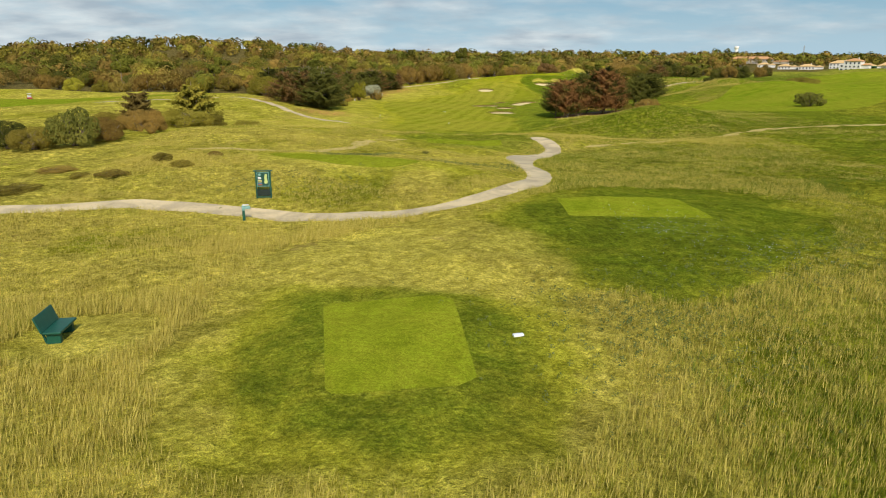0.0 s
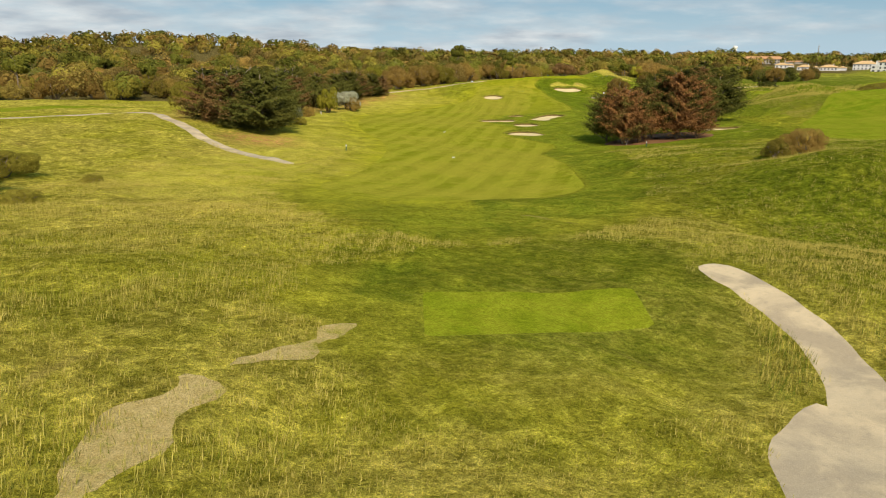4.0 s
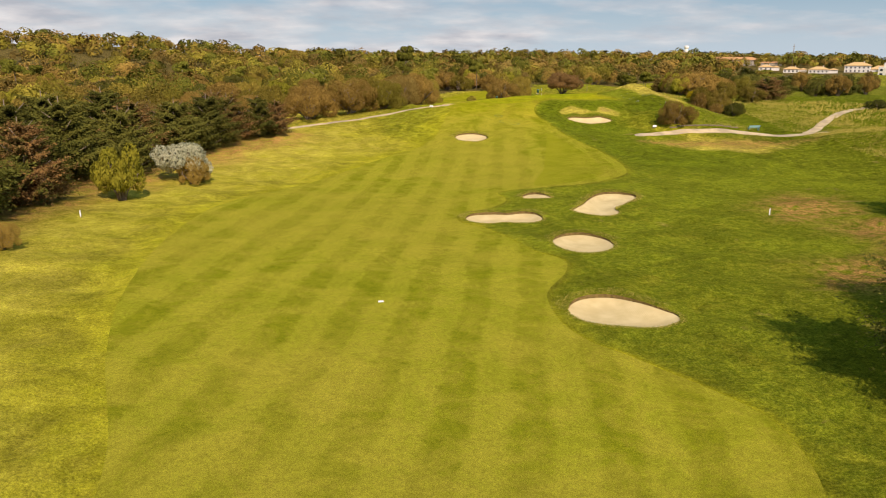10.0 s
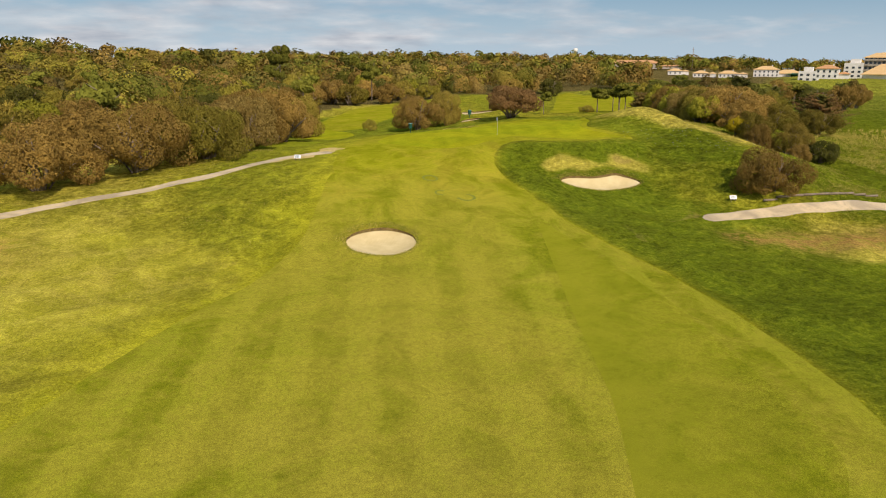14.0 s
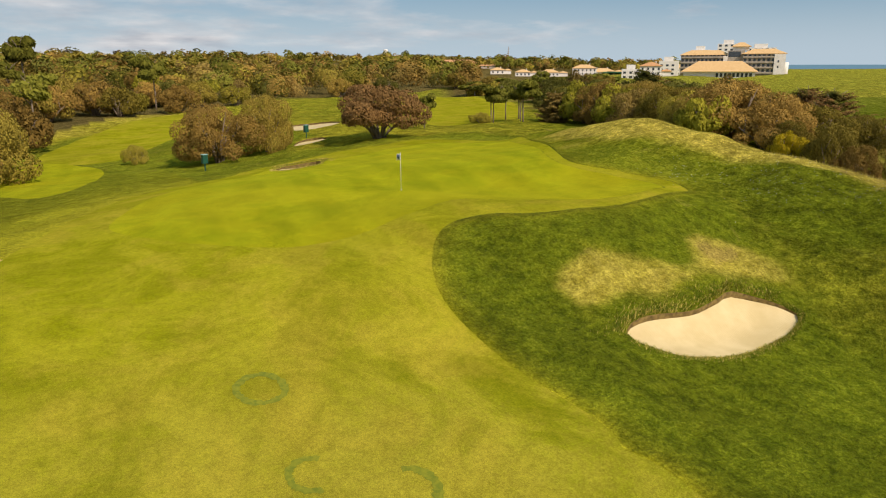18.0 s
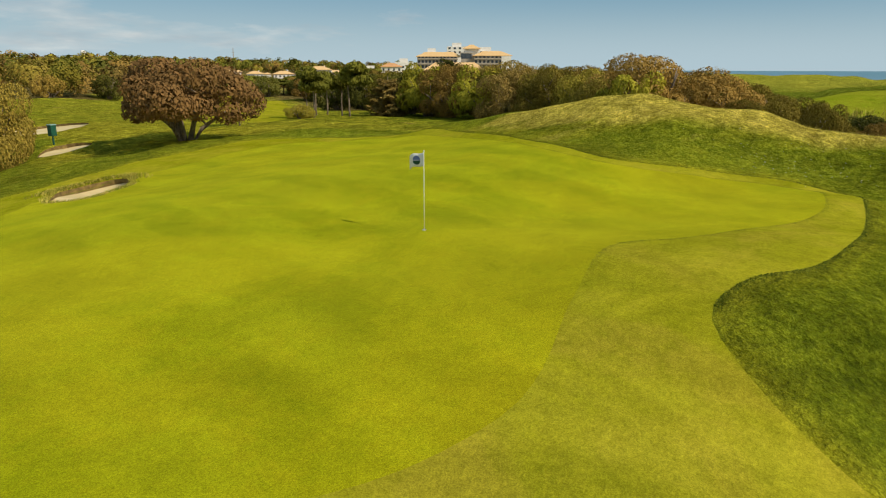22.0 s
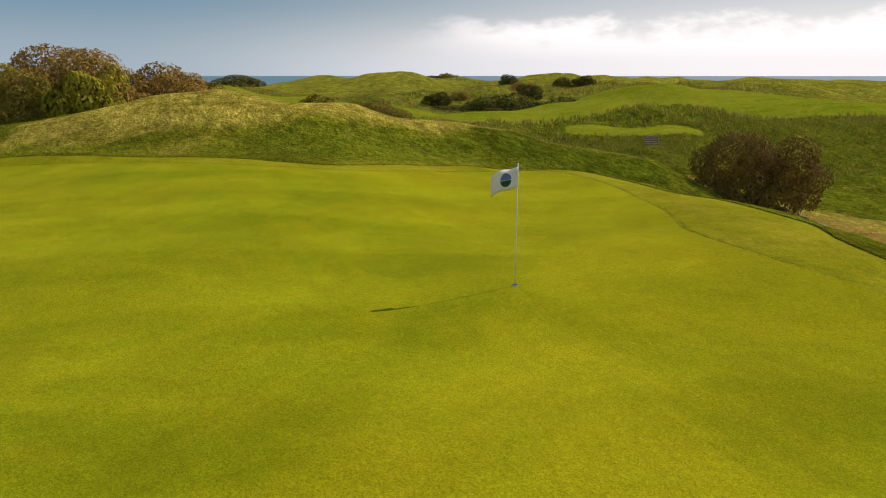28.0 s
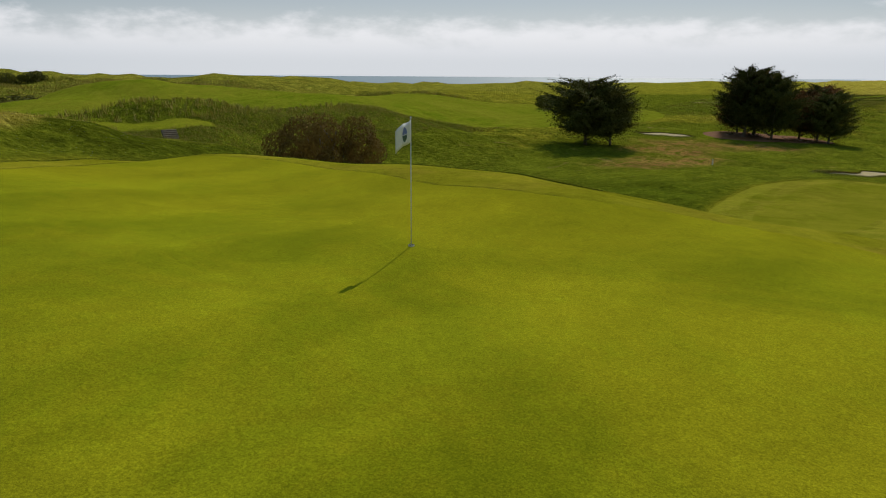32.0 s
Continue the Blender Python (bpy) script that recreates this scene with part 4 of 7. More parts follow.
area("track_end", TRAIL, [(-28.2, -6.2), (-25.6, -5.0), (-23.6, -3.6), (-21.8, -1.6)], 1.25, label="bare sandy ground where the track ends", category="path")
area("east_track", TRACK, [(13.2, -28.5), (21.6, -29.6), (33.8, -29.9), (43.6, -31.6), (50, -30.5)], 0.95, label="gravel track below the bank", category="path")
area("dune_track", TRACK, [(45, -31.8), (50.5, -26.5), (56, -20.2), (68, -8), (79, 1), (96, 12)], 0.9, label="gravel track climbing the dune", category="path")
area("tree_earth", EARTH, [(-6.6, -137.2), (-2, -138.6), (4, -137.0), (11, -134), (13.6, -128), (10, -121.6), (3, -123), (-4, -128.5), (-8, -133.2)], label="bare rusty earth under the cypresses", category="ground")


def wooded(x, y):
    """Whether the wood grows at a place of the plan: it leaves two mown lanes free behind the green."""
    if x < -95:
        return y > -58 + 0.05 * (x + 95)
    if x < -24:
        return y > np.interp(x, [-95, -45, -30, -24], [-22, 26, 56, 66])
    if x < np.interp(y, [60, 66, 103, 128, 147, 173, 205], [-26, -24, -19, -8, 8, 37, 92]) and y > 60:
        return True
    if x > np.interp(y, [50, 95, 150, 215, 260], [56, 82, 114, 120, 124]):
        return y > (78 + (x - 60) * 0.55 if x < 130 else 170 + (x - 130) * 0.95)
    return y > 225


SOFT = {"lush": [], "short": [], "scorched": [], "bracken": [], "dark_turf": [], "pale": []}


def soft(kind, points, width):
    """A stretch where the rough is lusher, shorter, scorched, paler or darker, with a soft rim that many metres wide.
    """
    SOFT[kind].append((spline(points), width))


soft("short", [(-46.5, -293.0), (-40, -291.0), (-34, -293), (-32.2, -300), (-33, -307), (-38, -309.4), (-44, -308.5), (-47, -302)], 1.1)
soft("short", [(-47, -290), (-41, -284), (-38, -282), (-33, -285.6), (-27, -288.5), (-17, -286.5), (-12.5, -279), (-14, -271), (-20, -269.4), (-26.0, -272.4), (-29.2, -277.0), (-36, -284), (-37, -289), (-36, -293), (-42, -294)], 1.2)
soft("short", [(-45, -231.5), (-36, -224), (-29, -222), (-26.5, -228), (-27.6, -238.5), (-33, -243.5), (-40.4, -243.5)], 1.5)
soft("short", [(-54.6, -262), (-51, -257), (-46, -257), (-38.5, -263.5), (-35.6, -266), (-36.5, -272), (-42, -271.5), (-48, -269)], 1.2)
soft("lush", [(-14, -289), (-8, -280), (-12, -268), (-22, -266.5), (-30, -276), (-27, -290)], 2.5)
soft("lush", [(-43, -236), (-34, -221), (-26, -212), (-16, -196), (-12, -186), (-11, -168), (-10, -150), (14, -146), (26, -130), (30, -100), (34, -70), (30, -45), (24, -34), (18, -31), (14, -24), (12, -20.5), (14, -13), (17.2, -7.5), (18, -2), (17, 3.5), (21.5, 10), (25, 20), (23, 30), (14, 34), (2, 34), (-8, 27), (-14, 19.5), (-10, 5), (-10, -20), (-14, -60), (-26, -80), (-26, -120), (-24, -160), (-28, -190), (-46, -196), (-52, -188), (-51, -204), (-46, -216)], 2.4)
soft("short", [(-46, -216), (-36, -222), (-26, -214), (-20, -200), (-16, -180), (-12, -160), (-12, -146), (12, -142), (24, -128), (28, -100), (30, -70), (26, -45), (20, -33), (14, -24), (12, -20.5), (14, -13), (17.2, -7.5), (18, -2), (17, 3.5), (21.5, 10), (25, 20), (23, 30), (14, 34), (2, 34), (-8, 27), (-14, 19.5), (-19.5, 11), (-22.5, 4), (-25, -6), (-25, -18), (-29.5, -29), (-38, -42), (-47, -58), (-56, -78), (-59, -104), (-57, -122), (-53, -136), (-51, -150), (-53, -170), (-55, -190), (-52, -204)], 1.5)
soft("lush", [(-14, -240), (2, -230), (16, -214), (40, -194), (40, -160), (-6, -160), (-12, -186), (-20, -204)], 5.0)
soft("lush", [(14, 4), (17, 10), (20, 16), (23, 14.5), (22.4, 8), (21.8, 3), (22.6, -3), (24.5, -9), (26, -14), (22, -19), (16, -13), (16.5, -6), (14.5, 0)], 1.6)
soft("short", [(-37, -290), (-32, -294.5), (-26.5, -295), (-20, -290), (-13, -281), (-12, -272), (-20, -269), (-30, -276), (-36, -284)], 1.2)
soft("lush", [(-36, -291), (-31, -295.5), (-26, -296), (-19, -291), (-11, -281), (-10, -267), (-22, -267.5), (-31, -277), (-35, -286)], 1.8)
soft("dark_turf", [(-36, -286), (-30, -276.5), (-20.4, -272.6), (-14, -277), (-15, -283), (-21.2, -289), (-27.4, -294.5), (-32, -293), (-37, -289)], 1.5)
soft("dark_turf", [(-27.8, -263), (-26.4, -252), (-24.6, -244), (-21.5, -239.2), (-10, -235), (0, -241), (4, -255), (-5, -268), (-20, -268)], 1.4)
soft("dark_turf", [(-42, -229), (-36, -222), (-28, -218), (-24.5, -226), (-26, -237), (-31, -239.6), (-36, -240.4), (-41, -238.4)], 2.0)
soft("lush", [(24, -62), (60, -95), (130, -70), (200, 40), (180, 130), (120, 110), (70, 60), (45, 30), (34, 0), (28, -25)], 6.0)
soft("dark_turf", [(13, -22), (17, -25.5), (23, -23), (25, -13), (21, -6.5), (17, -10), (13.5, -16)], 2.0)
soft("dark_turf", [(30, -34), (44, -42), (60, -34), (52, -18), (40, -16), (32, -24)], 4.0)
soft("lush", [(-34, -31), (-25, -27), (-22, -8), (-18.5, 4), (-14, 12), (-6, 22), (2, 32), (12, 60), (4, 92), (-14, 100), (-27, 60), (-36, 30), (-33, 8), (-38, -12)], 2.0)
soft("short", [(-22, 2), (-12, 14), (-4, 25), (4, 34), (12, 60), (4, 92), (-14, 100), (-27, 60), (-34, 30), (-30, 8)], 2.0)
soft("dark_turf", [(-31.8, -279), (-29.4, -273), (-28, -267), (-24, -262), (-14, -264), (-12, -273), (-20, -271.4), (-30, -276.5)], 1.2)
soft("dark_turf", [(-26, -201), (-20, -197), (-15, -180), (-11, -168), (-6, -172), (-8, -188), (-16, -203)], 3.0)
soft("dark_turf", [(-7, -24), (-7, -14), (-5, -9.5), (0, -6.5), (6, -7.5), (12, -7.5), (16.5, -7), (18.5, -14), (14, -22), (4, -28)], 1.0)
soft("dark_turf", [(66, -16), (112, -40), (200, -10), (230, 70), (130, 80), (80, 40)], 12.0)
soft("lush", [(-10, -302), (20, -304), (60, -262), (60, -200), (20, -190), (-6, -230), (-8, -270)], 8.0)
soft("scorched", [(-51.3, -301.2), (-49.4, -300.8), (-49.2, -298.6), (-51.2, -298.2)], 0.5)
soft("short", [(-53.6, -301.8), (-49.4, -301.4), (-49.2, -298), (-53.2, -297.6)], 0.5)
soft("dark_turf", [(-31, -318), (-27, -302), (-21, -295), (-8, -290), (2, -300), (2, -320)], 3.0)
soft("scorched", [(17.5, 11), (21, 9), (24.5, 2), (26.5, -5), (28.5, -12), (25, -14), (21.5, -6), (18.5, 3)], 2.2)
soft("pale", [(-62, -206), (-54, -206), (-52, -190), (-54, -170), (-50, -150), (-51, -134), (-58, -115), (-59, -95), (-57, -76), (-49, -62), (-39, -44), (-33, -33), (-40, -24), (-47, -20), (-60, -27), (-66, -50), (-68, -80), (-68, -110), (-72, -135), (-68, -165), (-72, -190)], 2.2)
soft("scorched", [(-41.8, -273.6), (-40.6, -270.6), (-38.6, -270.2), (-38.4, -272.6), (-39.8, -274.2)], 0.9)
soft("scorched", [(-55, -184), (-54, -174), (-50, -170), (-48.6, -176), (-50, -182)], 2.0)
soft("dark_turf", [(0, -60), (12, -62), (24, -50), (20, -36), (10, -27), (2, -22), (-2, -30)], 4.0)
soft("dark_turf", [(-22, -226), (-8, -232), (14, -214), (24, -196), (4, -190), (-14, -198)], 5.0)
soft("dark_turf", [(-16, -178), (0, -176), (14, -160), (8, -146), (-10, -148), (-16, -160)], 5.0)
soft("bracken", [(-86, -136), (-76, -132), (-70, -118), (-71, -100), (-69, -84), (-66, -66), (-60, -48), (-54, -36), (-50, -27), (-62, -24), (-74, -50), (-84, -90)], 2.5)
soft("bracken", [(-86, -283), (-78, -285), (-70, -283), (-71, -279), (-80, -278)], 1.6)
soft("bracken", [(12, -33), (20, -34.5), (34, -35), (44, -38), (30, -39), (16, -37)], 1.5)
soft("bracken", [(6, -92), (14, -91), (19, -79), (10, -81)], 2.0)
soft("bracken", [(8, -100), (16, -104), (20, -96), (12, -94)], 1.8)
soft("bracken", [(-4, -114), (8, -116), (20, -108), (14, -104), (2, -108)], 2.2)
soft("lush", [(-45, -297), (-43.5, -294.5), (-37, -293.6), (-34.8, -297), (-34.4, -305), (-36.5, -308), (-42, -308), (-45, -303)], 0.9)
soft("lush", [(-30, -305), (-26, -299), (-22, -302), (-24, -308), (-28, -309)], 1.6)
soft("lush", [(-60, -284), (-54, -282), (-52, -286), (-57, -288)], 1.6)
soft("lush", [(-50, -274), (-46, -270.5), (-41, -271), (-40, -275), (-45, -277)], 1.4)
soft("scorched", [(17, 13), (20, 13.5), (23.5, 9.5), (25.5, 3), (25.5, -3), (27.5, -9), (28.5, -14), (24.5, -12), (22.6, -5), (22.0, 2), (20.2, 8)], 1.0)
soft("scorched", [(0.5, -13.6), (3, -12.5), (5.5, -13.8), (8.0, -14.0), (10.6, -12.6), (13.2, -13.5), (12.2, -16.4), (9.6, -15.4), (6, -15.8), (2.2, -15.6)], 0.9)
soft("scorched", [(15.8, 8), (19.5, 5.5), (22.5, 0), (25.5, -5), (27.5, -11), (24.6, -9), (21.0, -3.6), (18.0, 2.5)], 1.4)
soft("scorched", [(-44, -289), (-38, -284.5), (-33, -287), (-32, -293), (-37, -295), (-43, -294)], 1.8)
soft("scorched", [(-46, -288), (-40, -285), (-36, -287), (-38, -290.5), (-44, -291.5)], 1.6)
soft("scorched", [(-33.5, -308), (-31.5, -302), (-31, -296), (-29, -299), (-30, -307)], 1.2)
soft("scorched", [(-66, -170), (-58, -168), (-53, -160), (-56, -152), (-64, -152), (-70, -158)], 3.0)
soft("scorched", [(16, -32), (26, -33), (36, -34), (44, -38), (34, -44), (22, -44), (14, -38)], 3.0)
soft("scorched", [(-82, -92), (-74, -96), (-70, -84), (-67, -62), (-61, -44), (-57, -30), (-62, -28), (-70, -44), (-74, -66)], 2.0)
soft("bracken", [(-74, -150), (-64, -145), (-61, -157), (-69, -157)], 1.6)


def soft_value(kind, x, y):
    out = np.zeros(x.shape)
    for line, width in SOFT[kind]:
        lo, hi = line.min(0) - 4 * width, line.max(0) + 4 * width
        near = (x > lo[0]) & (x < hi[0]) & (y > lo[1]) & (y < hi[1])
        if near.any():
            d = to_line(x[near], y[near], line, True) + 0.4 * width * noise_field(x[near], y[near], 3 * width + 2, 17)
            out[near] = np.maximum(out[near], 1 / (1 + np.exp(np.clip(2 * d / width, -30, 30))))
    return out


def graded(lo, a, b, hi, step, fine=()):
    """Grid lines: even between a and b, halved in the fine stretches, then wider and wider out to lo and hi."""
    out, s = [], a
    while s < b:
        out.append(s)
        s += step * (0.5 if any(p <= s < q for p, q in fine) else 1.0)
    out.append(b)
    grow, s = step, b
    while s < hi:
        grow *= 1.13
        s += grow
        out.append(min(s, hi))
    grow, s, left = step, a, []
    while s > lo:
        grow *= 1.13
        s -= grow
        left.append(max(s, lo))
    return np.array(left[::-1] + out)


XS = graded(-4700, -100, 62, 4700, 1.1, ((-60, -14), (-14, 24)))
YS = graded(-1500, -318, 70, 4700, 1.1, ((-125, 30), (-300, -228)))
GX, GY = np.meshgrid(XS, YS)
GZ = land(GX, GY)
FIELD = np.full((len(AREAS), *GX.shape), 9.0)
for k, a in enumerate(AREAS):
    lo, hi = a["line"].min(0) - a["half"] - 3, a["line"].max(0) + a["half"] + 3
    i = slice(np.searchsorted(XS, lo[0]), np.searchsorted(XS, hi[0]) + 1)
    j = slice(np.searchsorted(YS, lo[1]), np.searchsorted(YS, hi[1]) + 1)
    if GX[j, i].size:
        FIELD[k][j, i] = to_line(GX[j, i], GY[j, i], a["line"], a["half"] == 0.0) - a["half"]
        wob = 0.34 if a["mat"] is TRAIL else 0.05 if a["mat"] is TRACK else 0.0
        if wob:
            FIELD[k][j, i] += wob * (noise_field(GX[j, i], GY[j, i], 2.6, 11) + noise_field(GX[j, i], GY[j, i], 7.0, 12))
    if a["dig"]:
        d = FIELD[k]
        GZ += np.where(d < 4, 0.20 * np.exp(-(((d - 0.5) / 0.6) ** 2)) * (0.4 + 0.6 * (GY > a["line"][:, 1].mean())), 0)
    if a["mat"] is TRACK:
        GZ -= np.where(FIELD[k] < 0.3, 0.06 * np.clip((0.3 - FIELD[k]) / 0.5, 0, 1), 0)


# lumps and hollows of the rough, none on the mown ground
CALM = np.clip(FIELD.min(0) / 2.5, 0, 1) * np.clip(1.3 - np.hypot(GX + 10, GY + 130) / 400, 0, 1)
GZ += CALM * (0.13 * noise_field(GX, GY, 8.0, 41) + 0.07 * noise_field(GX, GY, 3.4, 42))


def height(x, y):
    """The built ground's height at a place."""
    i = int(np.clip(np.searchsorted(XS, x) - 1, 0, len(XS) - 2))
    j = int(np.clip(np.searchsorted(YS, y) - 1, 0, len(YS) - 2))
    u, v = (x - XS[i]) / (XS[i + 1] - XS[i]), (y - YS[j]) / (YS[j + 1] - YS[j])
    return float((GZ[j, i] * (1 - u) + GZ[j, i + 1] * u) * (1 - v) + (GZ[j + 1, i] * (1 - u) + GZ[j + 1, i + 1] * u) * v)


def lay_ground():
    """Cuts the one sheet of ground along the outlines, so that each mown area, track and bunker is a piece of its own."""
    ny, nx = GX.shape
    index = np.arange(ny * nx).reshape(ny, nx)
    cells = np.stack([index[:-1, :-1], index[:-1, 1:], index[1:, 1:], index[1:, :-1]], -1).reshape(-1, 4)
    flat = FIELD.reshape(len(AREAS), -1)
    px, py, pz = GX.ravel(), GY.ravel(), GZ.ravel()
    whole = [cells]
    pieces = []          # cut cells: lists of corner vectors x, y, z, then one value for each area
    results = []
    for k in range(len(AREAS)):
        q = whole[0]
        f = flat[k][q]
        inside, mixed = (f < 0).all(1), (f < 0).any(1) & ~(f < 0).all(1)
        mine, cut_mine, cut_rest = q[inside], [], []
        for c in q[mixed]:
            pieces.append([np.r_[px[v], py[v], pz[v], flat[:, v]] for v in c])
        whole[0] = q[~inside & ~mixed]
        for poly in pieces:
            vals = [p[3 + k] for p in poly]
            if all(v >= 0 for v in vals):
                cut_rest.append(poly)
                continue
            if all(v < 0 for v in vals):
                cut_mine.append(poly)
                continue
            a, b = [], []
            for n, p in enumerate(poly):
                r = poly[(n + 1) % len(poly)]
                (a if p[3 + k] < 0 else b).append(p)
                if (p[3 + k] < 0) != (r[3 + k] < 0):
                    t = p[3 + k] / (p[3 + k] - r[3 + k])
                    s = p + (r - p) * t
                    s[3 + k] = 0
                    a.append(s)
                    b.append(s)
            if len(a) > 2:
                cut_mine.append(a)
            if len(b) > 2:
                cut_rest.append(b)
        pieces = cut_rest
        results.append((mine, cut_mine))
    results.append((whole[0], pieces))
    return results, (px, py, pz)


def ground_mesh(name, quads, cuts, grid, mat):
    used = np.unique(quads) if len(quads) else np.zeros(0, int)
    where = {int(v): n for n, v in enumerate(used)}
    verts = np.stack([g[used] for g in grid], 1) if len(used) else np.zeros((0, 3))
    faces = np.searchsorted(used, quads).tolist() if len(quads) else []
    extra, seen = [], {(round(v[0], 4), round(v[1], 4)): n for n, v in enumerate(verts)} if len(cuts) else {}
    for poly in cuts:
        f = []
        for p in poly:
            key = (round(p[0], 4), round(p[1], 4))
            if key not in seen:
                seen[key] = len(verts) + len(extra)
                extra.append(p[:3])
            if seen[key] not in f:
                f.append(seen[key])
        if len(f) > 2:
            faces.append(f)
    allv = np.concatenate([verts, np.array(extra)]) if extra else verts
    return mesh_from(name, allv.tolist(), faces, mat, True)


CUT, GRID = lay_ground()
for a, (quads, cuts) in zip(AREAS, CUT):
    me = ground_mesh(a["name"], quads, cuts, GRID, a["mat"])
    ob = new(a["name"], me)
    if a["dig"]:
        rim = np.array([v.co for v in me.vertices])
        deep = -to_line(rim[:, 0], rim[:, 1], a["line"], True)
        s = np.clip(deep / 1.6, 0, 1)
        back = np.clip((rim[:, 1] - rim[:, 1].min()) / (np.ptp(rim[:, 1]) + 1e-6), 0, 1)
        low = rim[:, 2] - 0.05 - 0.25 * back**1.5 - (a["dig"] - 0.25) * s * s * (3 - 2 * s)
        count_of = {}
        for p in me.polygons:
            for e in p.edge_keys:
                count_of[e] = count_of.get(e, 0) + 1
        verts, faces = [], []
        for (v, w), n in count_of.items():
            if n == 1:
                k = len(verts)
                verts += [rim[v], rim[w], (rim[w][0], rim[w][1], low[w] - 0.05), (rim[v][0], rim[v][1], low[v] - 0.05)]
                faces.append((k, k + 1, k + 2, k + 3))
        for v, z in zip(me.vertices, low):
            v.co.z = z
        me.update()
        part("turf_lip", mesh_from("turf_lip", verts, faces, LIP), None, ob, "ragged earth and turf edge")
    if a["name"] == "rough_inset":
        xy = np.array([v.co for v in me.vertices])
        t = np.clip(1 - (xy[:, 0] - np.interp(xy[:, 1], [-71, -58, -34, -28], [-16.5, -12.5, -6.5, -5.0])) / 8.5, 0, 1)
        me.attributes.new("soft", "FLOAT", "POINT").data.foreach_set("value", t.astype(np.float32))
    tagged(ob, a["label"], a["category"], kind=a["kind"] if a["kind"] == "structure" else "")
    if a["category"] == "bunker":
        tagged(ob, group="sand bunkers of the golf course")
ground = tagged(new("ground", ground_mesh("ground", *CUT[-1], GRID, ROUGH)), "rolling links land with dry straw-green rough grass", "ground", kind="structure")
gv = np.empty(len(ground.data.vertices) * 3, np.float32)
ground.data.vertices.foreach_get("co", gv)
gv = gv.reshape(-1, 3).astype(float)
for kind in SOFT:
    ground.data.attributes.new(kind, "FLOAT", "POINT").data.foreach_set("value", soft_value(kind, gv[:, 0], gv[:, 1]).astype(np.float32))
# grass is cut shorter by degrees towards the mown areas
cut = np.zeros(len(gv))
near = (gv[:, 0] > -75) & (gv[:, 0] < 40) & (gv[:, 1] > -312) & (gv[:, 1] < 45)
for a in AREAS:
    if a["name"] in ("fairway", "apron"):
        d = np.clip(to_line(gv[near, 0], gv[near, 1], a["line"], True), 0, None)
        reach = np.where(gv[near, 0] < np.interp(gv[near, 1], [-200, -100, 0], [-36, -36, -8]), 9.0, 0.5)
        cut[near] = np.maximum(cut[near], np.exp(-d / reach))
litter = np.zeros(len(gv))
far = (np.abs(gv[:, 0]) < 1000) & (gv[:, 1] > -80) & (gv[:, 1] < 1600)
litter[far] = [1.0 if wooded(px, py) else 0.0 for px, py in gv[far, :2]]
ground.data.attributes.new("litter", "FLOAT", "POINT").data.foreach_set("value", litter.astype(np.float32))
ground.data.attributes.new("cut", "FLOAT", "POINT").data.foreach_set("value", cut.astype(np.float32))
sea_bm = bmesh.new()
for x, y in ((-200, -4900), (4900, -4900), (4900, 4900), (400, 4900)):
    sea_bm.verts.new((x, y, -12.0))
sea_bm.faces.new(sea_bm.verts)
sea = part("sea", sea_bm, SEA, None)
tagged(sea, "blue-green sea beyond the dunes", "sea", kind="structure")


# ---------------- plants ----------------
def unit(v):
    return v / (np.linalg.norm(v, axis=1, keepdims=True) + 1e-9)


def leaf_quads(centres, size, rng, stretch=1.6, facing=None, loose=0.6, along=None):
    """A leaf or spray at each centre; facing turns its flat side that way, along its length."""
    n = len(centres)
    nor = rng.normal(size=(n, 3)) if facing is None else facing + loose * rng.normal(size=(n, 3))
    nor = unit(nor)
    a = rng.normal(size=(n, 3)) * (1.0 if along is None else 0.45) + (0 if along is None else along)
    a = unit(a - nor * (a * nor).sum(1, keepdims=True))
    b = np.cross(nor, a)
    s = size * rng.uniform(0.6, 1.4, (n, 1))
    a, b = a * s * stretch, b * s
    return np.stack([centres - a, centres - b * 0.7, centres + a, centres + b * 0.7], 1)


def dome_crown(name, mat, seed, leaves=2600, size=0.055, lumps=26, lean=0.0, gap=0.1, base=0.16):
    """A bush crown one unit in radius and about one high, of bosses with leaves lying on their skins."""
    rng = np.random.RandomState(seed)
    lumps = int(lumps * 1.5)
    t, r = rng.uniform(0, 2 * np.pi, lumps), np.sqrt(rng.uniform(0, 1, lumps)) * 0.76
    c = np.stack([r * np.cos(t) + lean * 0.2, r * np.sin(t), base + (0.80 - base) * np.clip(1 - r * r, 0, 1) ** 0.7 * rng.uniform(0.3, 1.08, lumps)], 1)
    rad = rng.uniform(0.15, 0.34, lumps)
    n = int(leaves * 3)
    k = rng.choice(lumps, n, p=rad**2 / (rad**2).sum())
    d = unit(rng.normal(size=(n, 3)))
    p = c[k] + d * rad[k][:, None] * (rng.uniform(0.5, 1.0, (n, 1)) ** 0.4) * np.array([1, 1, 0.62])
    deep = np.ones(n)
    for q in range(lumps):
        deep = np.where(k == q, deep, np.minimum(deep, np.linalg.norm((p - c[q]) / np.array([1, 1, 0.62]), axis=1) / rad[q]))
    keep = (deep > 0.74) & (p[:, 2] > 0.015) & (rng.uniform(size=n) > gap * (d[:, 2] < -0.3))
    p, d = p[keep][:leaves], d[keep][:leaves]
    return quads_mesh(name, leaf_quads(p, size, rng, 1.3, d + np.array([0, 0, 0.25]), 0.42), mat)


